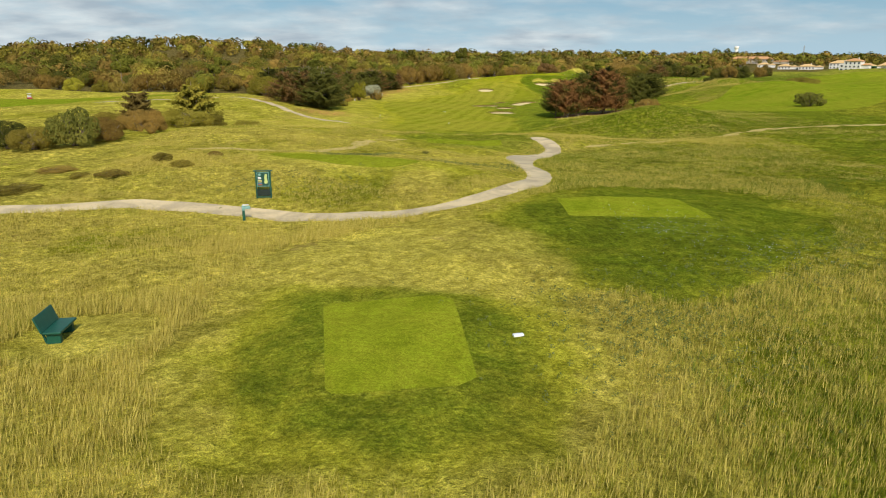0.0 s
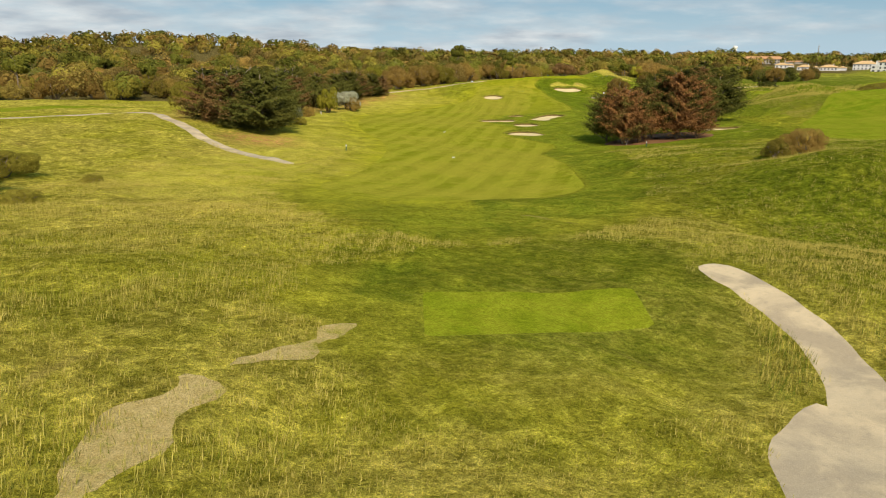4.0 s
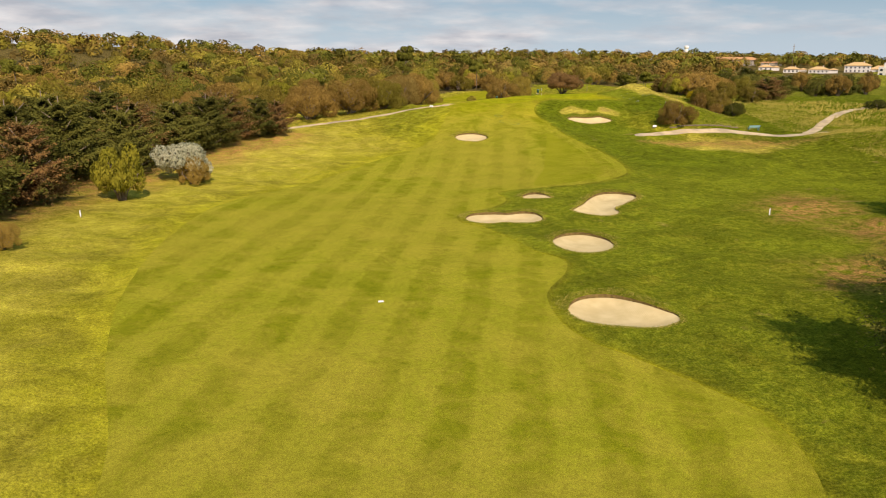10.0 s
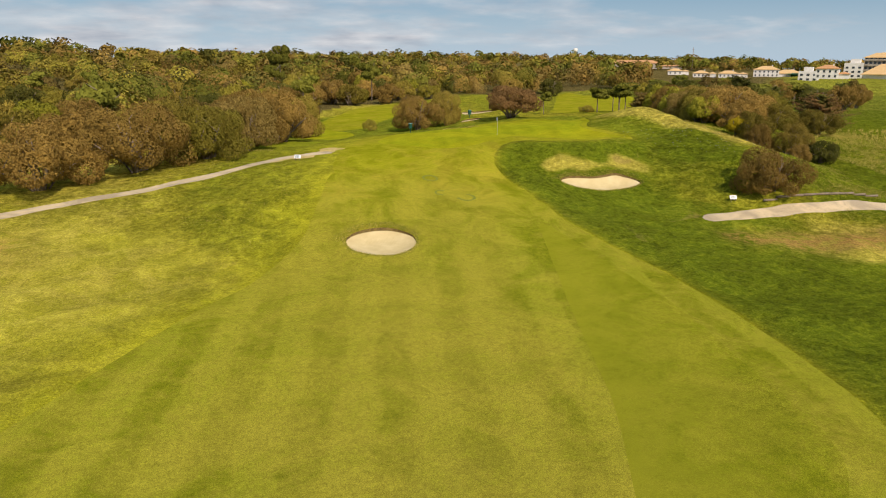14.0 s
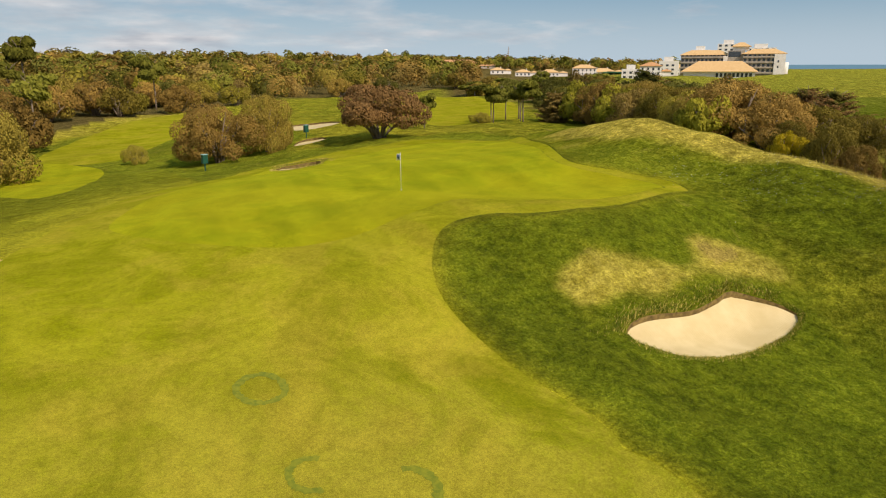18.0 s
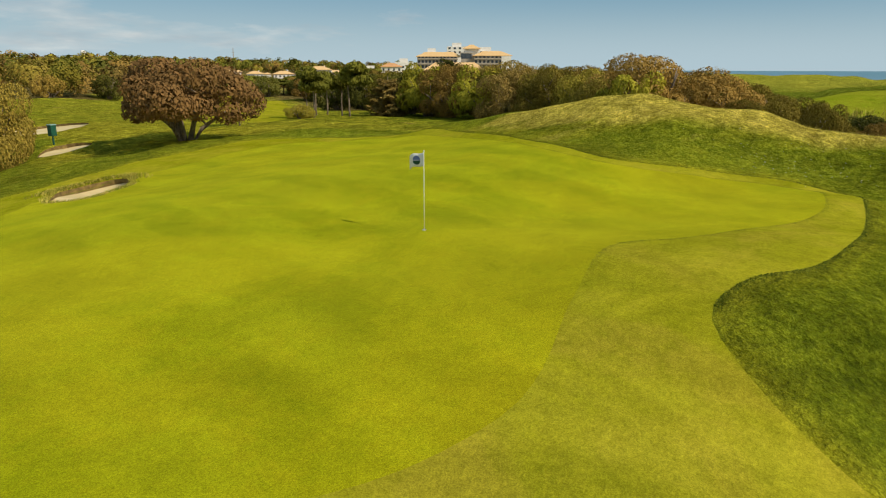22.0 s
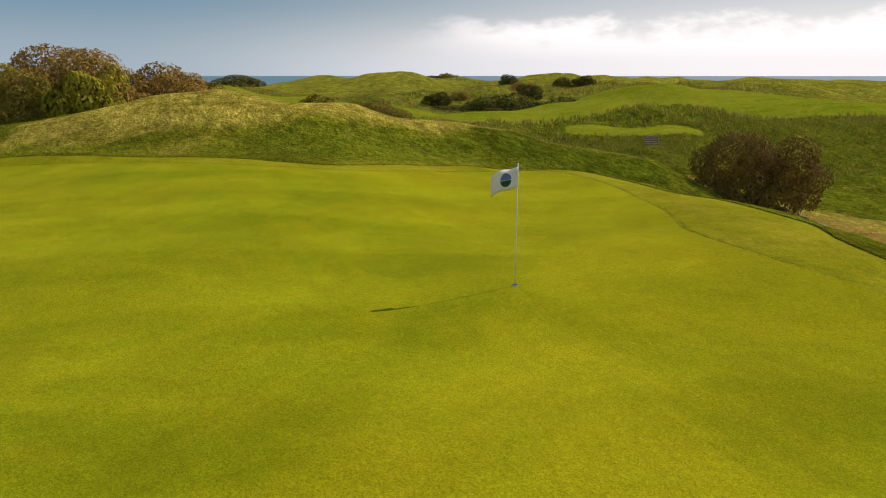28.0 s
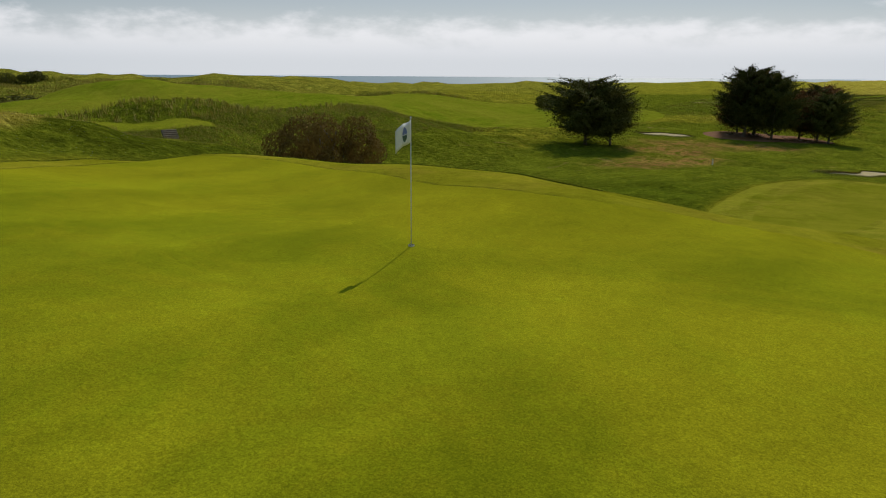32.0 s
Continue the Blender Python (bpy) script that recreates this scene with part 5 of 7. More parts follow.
def conifer_crown(name, mat, seed, boughs=58, size=0.0128, wide=0.62, low=0.10, fan=0.0, rise=0.20, dome=False):
    """A cypress crown one unit high, of separate rising boughs that end in flat plumes, broad below and ragged on top."""
    rng = np.random.RandomState(seed)
    out, face, way = [], [], []
    for k in range(boughs):
        h = low + (0.95 - low) * max(0.0, (k + rng.uniform(-0.3, 0.3)) / boughs) ** 1.05
        reach = wide * (1 - 0.86 * max(h - 0.30, 0) / 0.70) * rng.uniform(0.62, 1.12) * (0.75 + 0.25 * min(h / 0.3, 1)) * (1 - fan * (1 - min(h / 0.5, 1)))
        if dome:
            reach = wide * math.sqrt(max(0.06, 1 - ((h - 0.45) / 0.54) ** 2)) * rng.uniform(0.72, 1.08)
        t = k * 2.4 + rng.uniform(-0.6, 0.6)
        for f in range(6):
            s = 0.30 + 0.70 * (f + rng.uniform(0, 1)) / 6
            a = t + rng.normal() * 0.34 * (1.15 - s)
            v = np.array([np.cos(a), np.sin(a), 0.0])
            side = np.array([-v[1], v[0], 0.0])
            lift = rise * 0.9 + 0.25 * (s - 0.5)
            c = v * s * reach + np.array([0, 0, h * (1.04 - 0.3 * rise) - 0.05 + rise * reach * s + rng.normal() * 0.010])
            n = int(60 + 210 * reach)
            big = 0.055 + 0.115 * reach
            u, w = rng.normal(size=(n, 1)) * big, rng.normal(size=(n, 1)) * big * 0.55
            tip = v + np.array([0, 0, lift])
            out.append(c + u * tip + w * side + np.array([0, 0, 1.0]) * (rng.normal(size=(n, 1)) * 0.007 - 6.0 * w * w))
            face.append(np.tile(v * 0.35 + np.array([0, 0, 1.0]), (n, 1)) + side * np.sign(w) * 0.3)
            way.append(np.tile(tip, (n, 1)))
    p = np.concatenate(out)
    keep = p[:, 2] > 0.02
    return quads_mesh(name, leaf_quads(p[keep], size * 0.72, rng, 2.1, np.concatenate(face)[keep], 0.45, np.concatenate(way)[keep]), mat)


def umbrella_crown(name, mat, seed, leaves=3600, size=0.034):
    """A pine's flat crown of a few plates at the top of a bare trunk, one unit high in all."""
    rng = np.random.RandomState(seed)
    out, face = [], []
    for k in range(12):
        t, r = rng.uniform(0, 2 * np.pi), np.sqrt(rng.uniform(0, 1)) * 0.32
        c = np.array([r * np.cos(t), r * np.sin(t), 0.80 + rng.uniform(-0.16, 0.11)])
        d = unit(rng.normal(size=(leaves // 12, 3)))
        out.append(c + d * rng.uniform(0.10, 0.17) * rng.uniform(0.5, 1, (len(d), 1)) * np.array([1.15, 1.15, 0.55]))
        face.append(d + np.array([0, 0, 0.3]))
    return quads_mesh(name, leaf_quads(np.concatenate(out), size, rng, 1.5, np.concatenate(face), 0.6), mat)


def limbs_mesh(name, seed, kind):
    """Trunk and limbs to go with a crown of that kind."""
    rng = random.Random(seed)
    lines = []
    if kind == "dome":
        for k in range(9):
            t, r = k * 0.72 + rng.uniform(-0.2, 0.2), rng.uniform(0.3, 0.72)
            tip = (r * math.cos(t), r * math.sin(t), rng.uniform(0.35, 0.75))
            lines.append(([(0.03 * math.cos(t), 0.03 * math.sin(t), -0.06), (tip[0] * 0.35, tip[1] * 0.35, tip[2] * 0.42), (tip[0] * 0.75, tip[1] * 0.75, tip[2] * 0.78), tip], (0.035, 0.026, 0.016, 0.006)))
            for s in (0.5, 0.8):
                b = Vector(tip) * s
                e = b + Vector((rng.uniform(-0.22, 0.22), rng.uniform(-0.22, 0.22), rng.uniform(0.05, 0.25)))
                lines.append(([b, b.lerp(e, 0.5), e], (0.012, 0.008, 0.003)))
    elif kind == "conifer":
        lines.append(([(0, 0, -0.05), (0.01, 0, 0.3), (-0.01, 0.01, 0.65), (0, 0, 0.96)], (0.032, 0.026, 0.016, 0.004)))
        for k in range(14):
            h, t = 0.06 + 0.055 * k, k * 2.4
            r = 0.45 * (1 - 0.7 * h)
            lines.append(([(0, 0, h), (r * 0.5 * math.cos(t), r * 0.5 * math.sin(t), h + 0.05), (r * math.cos(t), r * math.sin(t), h + 0.14)], (0.014, 0.009, 0.003)))
    else:
        lines.append(([(0, 0, -0.05), (0.015, 0.01, 0.3), (0.0, 0.02, 0.6), (0.01, 0.0, 0.84)], (0.022, 0.018, 0.014, 0.008)))
        for k in range(7):
            t, h = k * 0.9, 0.5 + 0.04 * k
            lines.append(([(0, 0.01, h), (0.12 * math.cos(t), 0.12 * math.sin(t), h + 0.12), (0.26 * math.cos(t), 0.26 * math.sin(t), h + 0.2)], (0.010, 0.007, 0.003)))
    return tubes(name, lines, BARK, 6)


TRUNKS = {k: [limbs_mesh("trunk", 40 + s, k) for s in range(2)] for k in ("dome", "conifer", "pine")}
CROWNS = {
    "brown": [dome_crown("crown", LEAF_BROWN, s, 25000, 0.0132, 34, base=0.08) for s in (1, 2, 3)], "wood_brown": [dome_crown("crown", LEAF_BROWN, s, 5200, 0.028, base=0.08) for s in (1, 2, 3)],
    "olive": [dome_crown("crown", LEAF_OLIVE, s, 22000, 0.0138, 34, base=0.08) for s in (4, 5, 6)], "wood_olive": [dome_crown("crown", LEAF_OLIVE, s, 5200, 0.028, base=0.08) for s in (4, 5, 6)],
    "dark": [dome_crown("crown", LEAF_DARK, s, 8000, 0.023, 30, base=0.04) for s in (7, 8)],
    "lime": [dome_crown("crown", LEAF_LIME, s, 7000, 0.027) for s in (9, 10)],
    "silver": [dome_crown("crown", LEAF_SILVER, s, 7000, 0.025) for s in (11,)],
    "gorse": [dome_crown("crown", LEAF_GORSE, s, 7000, 0.022) for s in (12,)],
    "rust_bush": [dome_crown("crown", LEAF_RUST, s, 16000, 0.0175, 30, 0.4, 0.2, 0.20) for s in (13, 14)],
    "cypress": [conifer_crown("crown", LEAF_DARK, s, 42) for s in (15, 16, 17)],
    "rust": [conifer_crown("crown", LEAF_TIRED, s, 42) for s in (18, 19)],
    "open_cypress": [conifer_crown("crown", LEAF_DARK, s, 46, low=0.22, rise=0.16, dome=True) for s in (25, 26)],
    "open_rust": [conifer_crown("crown", LEAF_HALF, s, 46, low=0.22, rise=0.16, dome=True) for s in (27, 28)],
    "pine": [umbrella_crown("crown", LEAF_PINE, s) for s in (20, 21)],
    "young": [conifer_crown("crown", LEAF_OLIVE, s, 40, 0.026, 0.5, 0.06) for s in (22,)],
}
FORM = {"open_cypress": "conifer", "open_rust": "conifer", "cypress": "conifer", "rust": "conifer", "young": "conifer", "pine": "pine"}
WORDS = {
    "open_cypress": ("cypress_tree", "dark green cypress with a bare lower trunk", "tree"), "open_rust": ("cypress_tree", "cypress with rust-brown dead boughs and bare trunk", "tree"),
    "wood_brown": ("oak_tree", "low wind-shaped oak with brown twigs in the wood", "tree"), "wood_olive": ("oak_tree", "low wind-shaped evergreen oak of the wood", "tree"),
    "brown": ("shrub", "rounded wind-clipped shrub with dry brown twigs", "bush"), "olive": ("shrub", "rounded evergreen shrub with dull olive leaves", "bush"),
    "dark": ("shrub", "dense dark green shrub in the grass", "bush"), "lime": ("shrub", "bright yellow-green leafy shrub", "bush"),
    "silver": ("shrub", "pale silver-leaved coastal shrub", "bush"), "gorse": ("gorse_bush", "gorse bush covered in yellow bloom", "bush"),
    "rust_bush": ("oak_tree", "spreading oak with rusty brown leaves and bare limbs", "tree"), "cypress": ("cypress_tree", "dark green cypress with layered boughs", "tree"),
    "rust": ("cypress_tree", "dull green cypress with some brown dead boughs", "tree"), "pine": ("pine_tree", "maritime pine with bare trunk and flat crown", "tree"),
    "young": ("pine_tree", "young bushy pine on the slope", "tree"),
}
MADE = {}
PLANT = random.Random(5)


def plant(kind, x, y, wide, high, group="", sink=None, turn=None, tip=None):
    """A tree or shrub with its foot on the ground, that wide and high in metres."""
    form = FORM.get(kind, "dome")
    v = PLANT.randrange(len(CROWNS[kind]))
    name, label, category = WORDS[kind]
    m = pose(x, y, height(x, y) - (sink if sink is not None else 0.1 if form != "dome" else 0.03 * high + 0.05), 0, 0, PLANT.uniform(0, 360) if turn is None else turn)
    ob = MADE.get((kind, v))
    if ob is None:
        ob = empty_thing(name, m, label, category, group)
        part("trunk", TRUNKS[form][v % 2], None, ob)
        part("crown", CROWNS[kind][v], None, ob)
        MADE[(kind, v)] = ob
    else:
        ob = copy_thing(ob, m)
        tagged(ob, group=group)
    span = {"dome": (2.0, 1.0), "conifer": (1.24, 1.0), "pine": (0.86, 0.98)}[form]
    for c in ob.children:
        c.scale = (wide / span[0], wide / span[0], high / span[1])
    return ob


# wood edge left of the fairway: cypresses close together
EDGE = "cypresses along the wood's edge"
for k, x, y, w, h in (("cypress", -68.6, -141.4, 13.5, 12.4), ("rust", -74.6, -139.6, 10, 12), ("rust", -79.5, -137, 9, 11), ("cypress", -69.0, -130, 8, 11), ("cypress", -75, -131, 12, 13),
                      ("cypress", -69.4, -124.5, 8, 10), ("cypress", -76, -119, 12, 13), ("cypress", -79, -106, 12, 13),
                      ("cypress", -76, -95, 11, 13), ("cypress", -83, -90, 13, 14), ("rust", -74, -86, 9, 12), ("cypress", -79, -78, 12, 14), ("cypress", -77.5, -68, 12, 14),
                      ("cypress", -72.5, -62, 10, 12.5), ("rust", -74, -53, 11, 12.5), ("cypress", -69, -48, 11, 12), ("cypress", -66, -40, 11, 12), ("rust", -64, -33.5, 10, 11),
                      ("cypress", -59.5, -28.5, 9, 10), ("rust", -56.5, -27.5, 7, 8.5), ("rust", -68, -27, 11, 11), ("cypress", -84, -58, 13, 14), ("cypress", -82, -42, 13, 13), ("cypress", -92, -75, 13, 14), ("olive", -92, -104, 13, 9), ("cypress", -94, -92, 13, 13), ("olive", -80, -26, 12, 9)):
    plant(k, x, y, w, h * 0.8, EDGE)
plant("lime", -66.4, -81, 6.0, 7.5)
plant("silver", -63.4, -66.6, 8.0, 6.0)
plant("brown", -61.8, -68.2, 5.0, 4.2)
plant("brown", -67.0, -105.5, 3.0, 2.8)
plant("olive", -68.4, -104.0, 2.6, 2.2)
plant("silver", -68.0, -117.2, 3.8, 3.2)
plant("olive", -66.0, -121.5, 3.0, 1.8)
# right of the fairway: the group of cypresses with dead boughs
TRIO = "cypress group on bare earth"
for k, x, y, w, h in (("open_rust", -5.2, -135.2, 9.0, 10.8), ("open_cypress", -7.0, -130.8, 7.6, 9.6), ("open_rust", -2.2, -135.0, 7.6, 9.6), ("open_rust", 5.4, -133.0, 10.0, 12.4), ("open_cypress", 6.6, -129.0, 10.0, 13.2), ("open_cypress", 2.0, -128.4, 9.0, 12.2), ("open_rust", 8.4, -134.4, 7.0, 9.4)):
    plant(k, x, y, w, h, TRIO)


def dead_sapling(x, y):
    t = empty_thing("dead_sapling", pose(x, y, height(x, y)), "bleached bare forked sapling beside the cypresses", "dead tree")
    part("trunk", tubes("trunk", [([(0, 0, -0.1), (0.02, 0, 0.35)], (0.07, 0.06))], DEAD_WOOD, 7), None, t)
    for way in ((-0.45, 0.1, 1.5), (0.12, -0.15, 1.3), (0.55, 0.1, 1.7)):
        tip = Vector(way)
        part("limb", tubes("limb", [([(0.02, 0, 0.3), tip * 0.5 + Vector((0.1 * way[0], 0, 0)), tip], (0.05, 0.035, 0.012)), ([tip * 0.55, tip * 0.8 + Vector((0.25, 0.1, 0.05))], (0.025, 0.008))], DEAD_WOOD, 6), None, t)


dead_sapling(-4.8, -136.6)
plant("open_cypress", 26.6, -97.5, 12.0, 10.8)
plant("open_cypress", 23.2, -99.5, 7.5, 9.8)
# shrubs on the mound past the tees
plant("brown", -1.8, -186, 3.2, 2.6)
plant("brown", 3.2, -182, 5.4, 3.6)
plant("dark", 52, -150, 7.5, 4.2)
# thicket left of the tees
for k, x, y, w, h in (("dark", -76, -251.5, 5.8, 4.6), ("brown", -79.5, -252.6, 5.6, 2.6), ("dark", -83.5, -250.5, 5.0, 3.6), ("brown", -74.6, -247, 4.8, 3.0), ("brown", -79, -229, 6.0, 3.2), ("brown", -73.2, -238.6, 4.2, 3.2),
                      ("young", -79, -207, 8.5, 8.0), ("olive", -76, -219, 8.5, 3.4), ("olive", -81.5, -194, 7.0, 3.4), ("olive", -75.4, -210, 5.5, 2.6), ("olive", -83, -201, 8, 3.6), ("young", -85, -214, 7, 6.4),
                      ("brown", -92, -204, 3.6, 2.6), ("brown", -87, -221, 6.5, 3.2), ("olive", -69.5, -212, 3.4, 1.3), ("brown", -61.8, -264.6, 1.9, 0.8), ("brown", -59.3, -266.8, 2.2, 0.6), ("brown", -70.0, -266.4, 3.4, 0.5), ("brown", -64.0, -269.4, 3.0, 0.5), ("brown", -69.7, -272.6, 4.5, 0.5), ("brown", -66.4, -269.4, 2.0, 0.4), ("brown", -57.8, -262.9, 1.5, 0.5), ("dark", -39.6, -251.2, 0.9, 0.35), ("olive", -72.0, -196, 2.2, 1.0)):
    plant(k, x, y, w, h, "thicket beside the tees")
# bank right of the green
for k, x, y, w, h in (("brown", 36.6, -2.6, 5.2, 5.4), ("brown", 39.2, -7.4, 6.4, 5.2), ("dark", 41.2, -10.6, 5.0, 3.6), ("brown", 35.4, -13.0, 3.6, 2.5),
                      ("brown", 35.0, -5.6, 4.4, 4.6), ("gorse", 36.6, 1.2, 3.6, 3.4), ("brown", 40.0, 3.4, 4.6, 3.6), ("lime", 38.0, 11.4, 6.0, 5.0), ("brown", 43.0, 11.4, 13.5, 6.8), ("brown", 41.4, 6.8, 9.0, 5.4), ("olive", 44.8, 14.5, 9, 6), ("brown", 45.5, 18.8, 9, 6), ("olive", 46.2, 23.6, 9, 6.2), ("brown", 47.2, 28.5, 9, 6.4), ("olive", 48.2, 33.2, 9, 6.4), ("brown", 48.8, 38, 9, 6.4), ("olive", 38.6, 14.2, 6.0, 4.8),
                      ("brown", 45.2, 4.6, 8.0, 5.0), ("olive", 41.6, 16.4, 8.0, 5.8), ("brown", 43.0, 21.0, 8.4, 5.8), ("olive", 43.8, 26.0, 8.4, 6.0), ("lime", 45.4, 30.8, 8.0, 6.4), ("brown", 46.0, 35.6, 8.4, 6.4),
                      ("lime", 47.4, 40.0, 8.0, 6.8), ("dark", 49.4, 44.4, 8.0, 6.4), ("olive", 51.0, 49.0, 7.4, 6.2), ("brown", 50, 15, 8, 5.2), ("olive", 54, 24, 9, 6), ("brown", 56, 36, 9, 6.4), ("olive", 60, 46, 9, 6.4),
                      ("brown", 52, 3, 7, 4.4), ("rust", 62, 14, 9, 6.5), ("rust", 66, 20, 9, 6.5), ("olive", 64, 30, 9, 6), ("dark", 70, 42, 10, 7.5), ("dark", 78, 54, 11, 8), ("cypress", 84, 66, 11, 10), ("dark", 66, 58, 10, 8)):
    plant(k, x, y, w, h, "thicket on the bank beside the green")
plant("brown", 21.6, -25.6, 8.2, 5.6, "thicket on the bank beside the green", 0.8)
# behind the green
plant("rust_bush", 13.9, 34.8, 11.5, 6.8)
plant("brown", -2.0, 42.0, 10.4, 7.2)
plant("brown", 3.6, 42.6, 7.2, 7.0)
for k, x, y, w, h in (("pine", 37.0, 47.5, 4.0, 5.2), ("pine", 38.6, 50.5, 4.0, 4.8), ("pine", 41.6, 46.8, 4.6, 6.2), ("pine", 43.4, 50.0, 4.2, 5.4), ("pine", 45.5, 57.0, 4.2, 5.6), ("young", 45.0, 44.0, 5.6, 4.8), ("olive", 34.5, 47.0, 3.6, 1.8), ("pine", 22.5, 40.5, 2.8, 4.4), ("olive", -9.5, 53, 3.2, 2.6), ("pine", 50, 60, 5, 6)):
    plant(k, x, y, w, h, "pines behind the green")
FAR = random.Random(23)
for k in range(34):
    b, d = math.radians(FAR.uniform(36.5, 50)), FAR.uniform(165, 235)
    kind = FAR.choice(("dark", "wood_olive", "wood_brown", "cypress", "pine", "dark"))
    plant(kind, -20 + d * math.sin(b), -46 + d * math.cos(b), FAR.uniform(8, 12), FAR.uniform(6.5, 8.6), "trees below the houses")
for k in range(22):
    b, d = math.radians(FAR.uniform(28.5, 38)), FAR.uniform(250, 310)
    plant(FAR.choice(("wood_olive", "wood_brown", "pine", "wood_brown")), -20 + d * math.sin(b), -46 + d * math.cos(b), FAR.uniform(8, 12), FAR.uniform(5.0, 6.6), "trees below the houses")
# shrubs on the left of the green
for k, x, y, w, h in (("olive", -36.4, 2.6, 11.5, 7.4), ("olive", -32.2, 9.0, 10.4, 8.4), ("brown", -27.2, 26.5, 13, 9.6), ("brown", -32, 18.4, 12, 8.8), ("brown", -52, -9, 12.4, 7.8), ("brown", -43.6, -3.0, 13, 8.6), ("brown", -38.4, 4.4, 11, 8.4), ("brown", -24.6, 45.5, 12, 8.6), ("olive", -62, -12, 6.5, 4.6), ("brown", -66, -4, 9, 6.4),
                      ("brown", -67, 13, 11, 7), ("brown", -55, 22, 12, 9), ("brown", -46, 26, 12, 8.6), ("olive", -40, 40, 12, 8.2), ("brown", -75, -10, 11, 8)):
    plant(k, x, y, w, h, "shrubs beside the green's track")
# scrub on the far dunes
for k, x, y, w, h in (("dark", 155.7, -68.2, 14.0, 6.9), ("dark", 145.6, -79.8, 15.0, 6.5), ("dark", 143.2, -88.0, 6.4, 4.9), ("olive", 146.5, -64.3, 11.1, 3.1), ("dark", 169.0, -56.0, 6.1, 3.8), ("brown", 171.9, -63.0, 4.1, 2.7), ("dark", 203.2, -91.9, 4.9, 4.3), ("dark", 186.6, -102.7, 5.1, 4.5), ("dark", 186.1, -109.7, 5.9, 4.1), ("dark", 173.4, -84.7, 6.6, 4.5), ("dark", 237.9, -77.3, 4.7, 2.1), ("olive", 236.1, -82.5, 5.9, 2.6), ("brown", 182.8, -88.3, 7.0, 3.5), ("dark", 162.2, -57.5, 8.9, 2.3), ("dark", 84.1, 1.4, 5.2, 3.4), ("dark", 262, -10, 15, 6), ("brown", 112, -24, 12, 5)):
    plant(k, x, y, w * 1.5, h * 1.25, "scrub on the dunes", 0.42 * h)


WOODS = random.Random(9)
count = 0
for k in range(4000):
    x, y = WOODS.uniform(-190, 150), WOODS.uniform(-75, 215)
    if not wooded(x, y) or math.hypot(x, y + 60) > 285:
        continue
    pick = WOODS.random()
    kind = "wood_brown" if pick < 0.46 else "wood_olive" if pick < 0.78 else "pine" if pick < 0.86 else "dark" if pick < 0.95 else "lime"
    s = WOODS.uniform(0.8, 1.3)
    w, h = (9.5 * s, 7.2 * s) if kind != "pine" else (8.0 * s, 11.0 * s)
    plant(kind, x, y, w, h, "trees of the wood")
    count += 1
    if count >= 270:
        break


plant("pine", -23.7, 217.0, 12.0, 16.6 - height(-23.7, 217.0), "trees of the wood")


def far_woods():
    """Crowns of the wood too far off to be told apart, as one mesh for each leaf colour."""
    rng = np.random.RandomState(31)
    for mat, seed, share in ((LEAF_BROWN, 1, 1500), (LEAF_OLIVE, 2, 1500), (LEAF_DARK, 3, 450), (LEAF_PINE, 4, 550)):
        rng, out, tones, n = np.random.RandomState(seed), [], [], 0
        while n < share:
            strip = n < 0.06 * share
            bear, reach = rng.uniform(0.40, 0.90), rng.uniform(820, 1050)
            x, y = (reach * math.sin(bear) - 20, reach * math.cos(bear) - 46) if strip else (0, 0)
            if not strip:
                x, y = rng.uniform(-900, 900), rng.uniform(-60, 1500) if rng.uniform() < 0.55 else rng.uniform(-60, 520)
            if not strip and (not wooded(x, y) or (math.hypot(x, y + 60) < 270 and rng.uniform() < 0.75) or x * COAST[0] + y * COAST[1] > 430
                              or (x > 150 and (x - 150) > 0.62 * y) or (x > 90 and rng.uniform() < 0.35)):
                continue
            far = math.hypot(x + 30, y + 150)
            r = rng.uniform(3.8, 6.4) * (1 + far / 1400)
            low = math.radians(31) < math.atan2(x + 20, y + 46) < math.radians(60)
            tall = r * (0.75 if mat is not LEAF_PINE else 1.15)
            z = float(land(x, y))
            if low and not strip and far < 900 and z + tall * 0.7 + r > 9.5 - 0.0186 * math.hypot(x + 20, y + 46):
                continue
            bosses, q, leafy = (9, 96, 0.048) if math.hypot(x + 20, y + 60) < 300 else (8, 42, 0.072) if far < 560 else (6, 22, 0.125)
            for b in range(bosses):
                # each crown is a heap of rounded bosses, leafy on the outside
                up = unit(rng.normal(size=(1, 3)))[0]
                up[2] = abs(up[2]) * 0.9 - 0.1
                d = unit(rng.normal(size=(q, 3)) + up)
                c = np.array([x, y, z + tall * 0.7]) + up * r * 0.58 + d * r * rng.uniform(0.36, 0.5)
                out.append(leaf_quads(c, r * leafy, rng, 1.2, d + 0.7 * up + np.array([0, 0, 0.3]), 0.35))
            tones.append(np.full(bosses * q, rng.uniform(0.01, 1.0)))
            n += 1
        yield mat, np.concatenate(out), np.concatenate(tones)


for mat, quads, tones in far_woods():
    tagged(new("far_woods", quads_mesh("far_woods", quads, mat, tones)), "dense wind-shaped wood reaching to the skyline", "woods", kind="stuff")


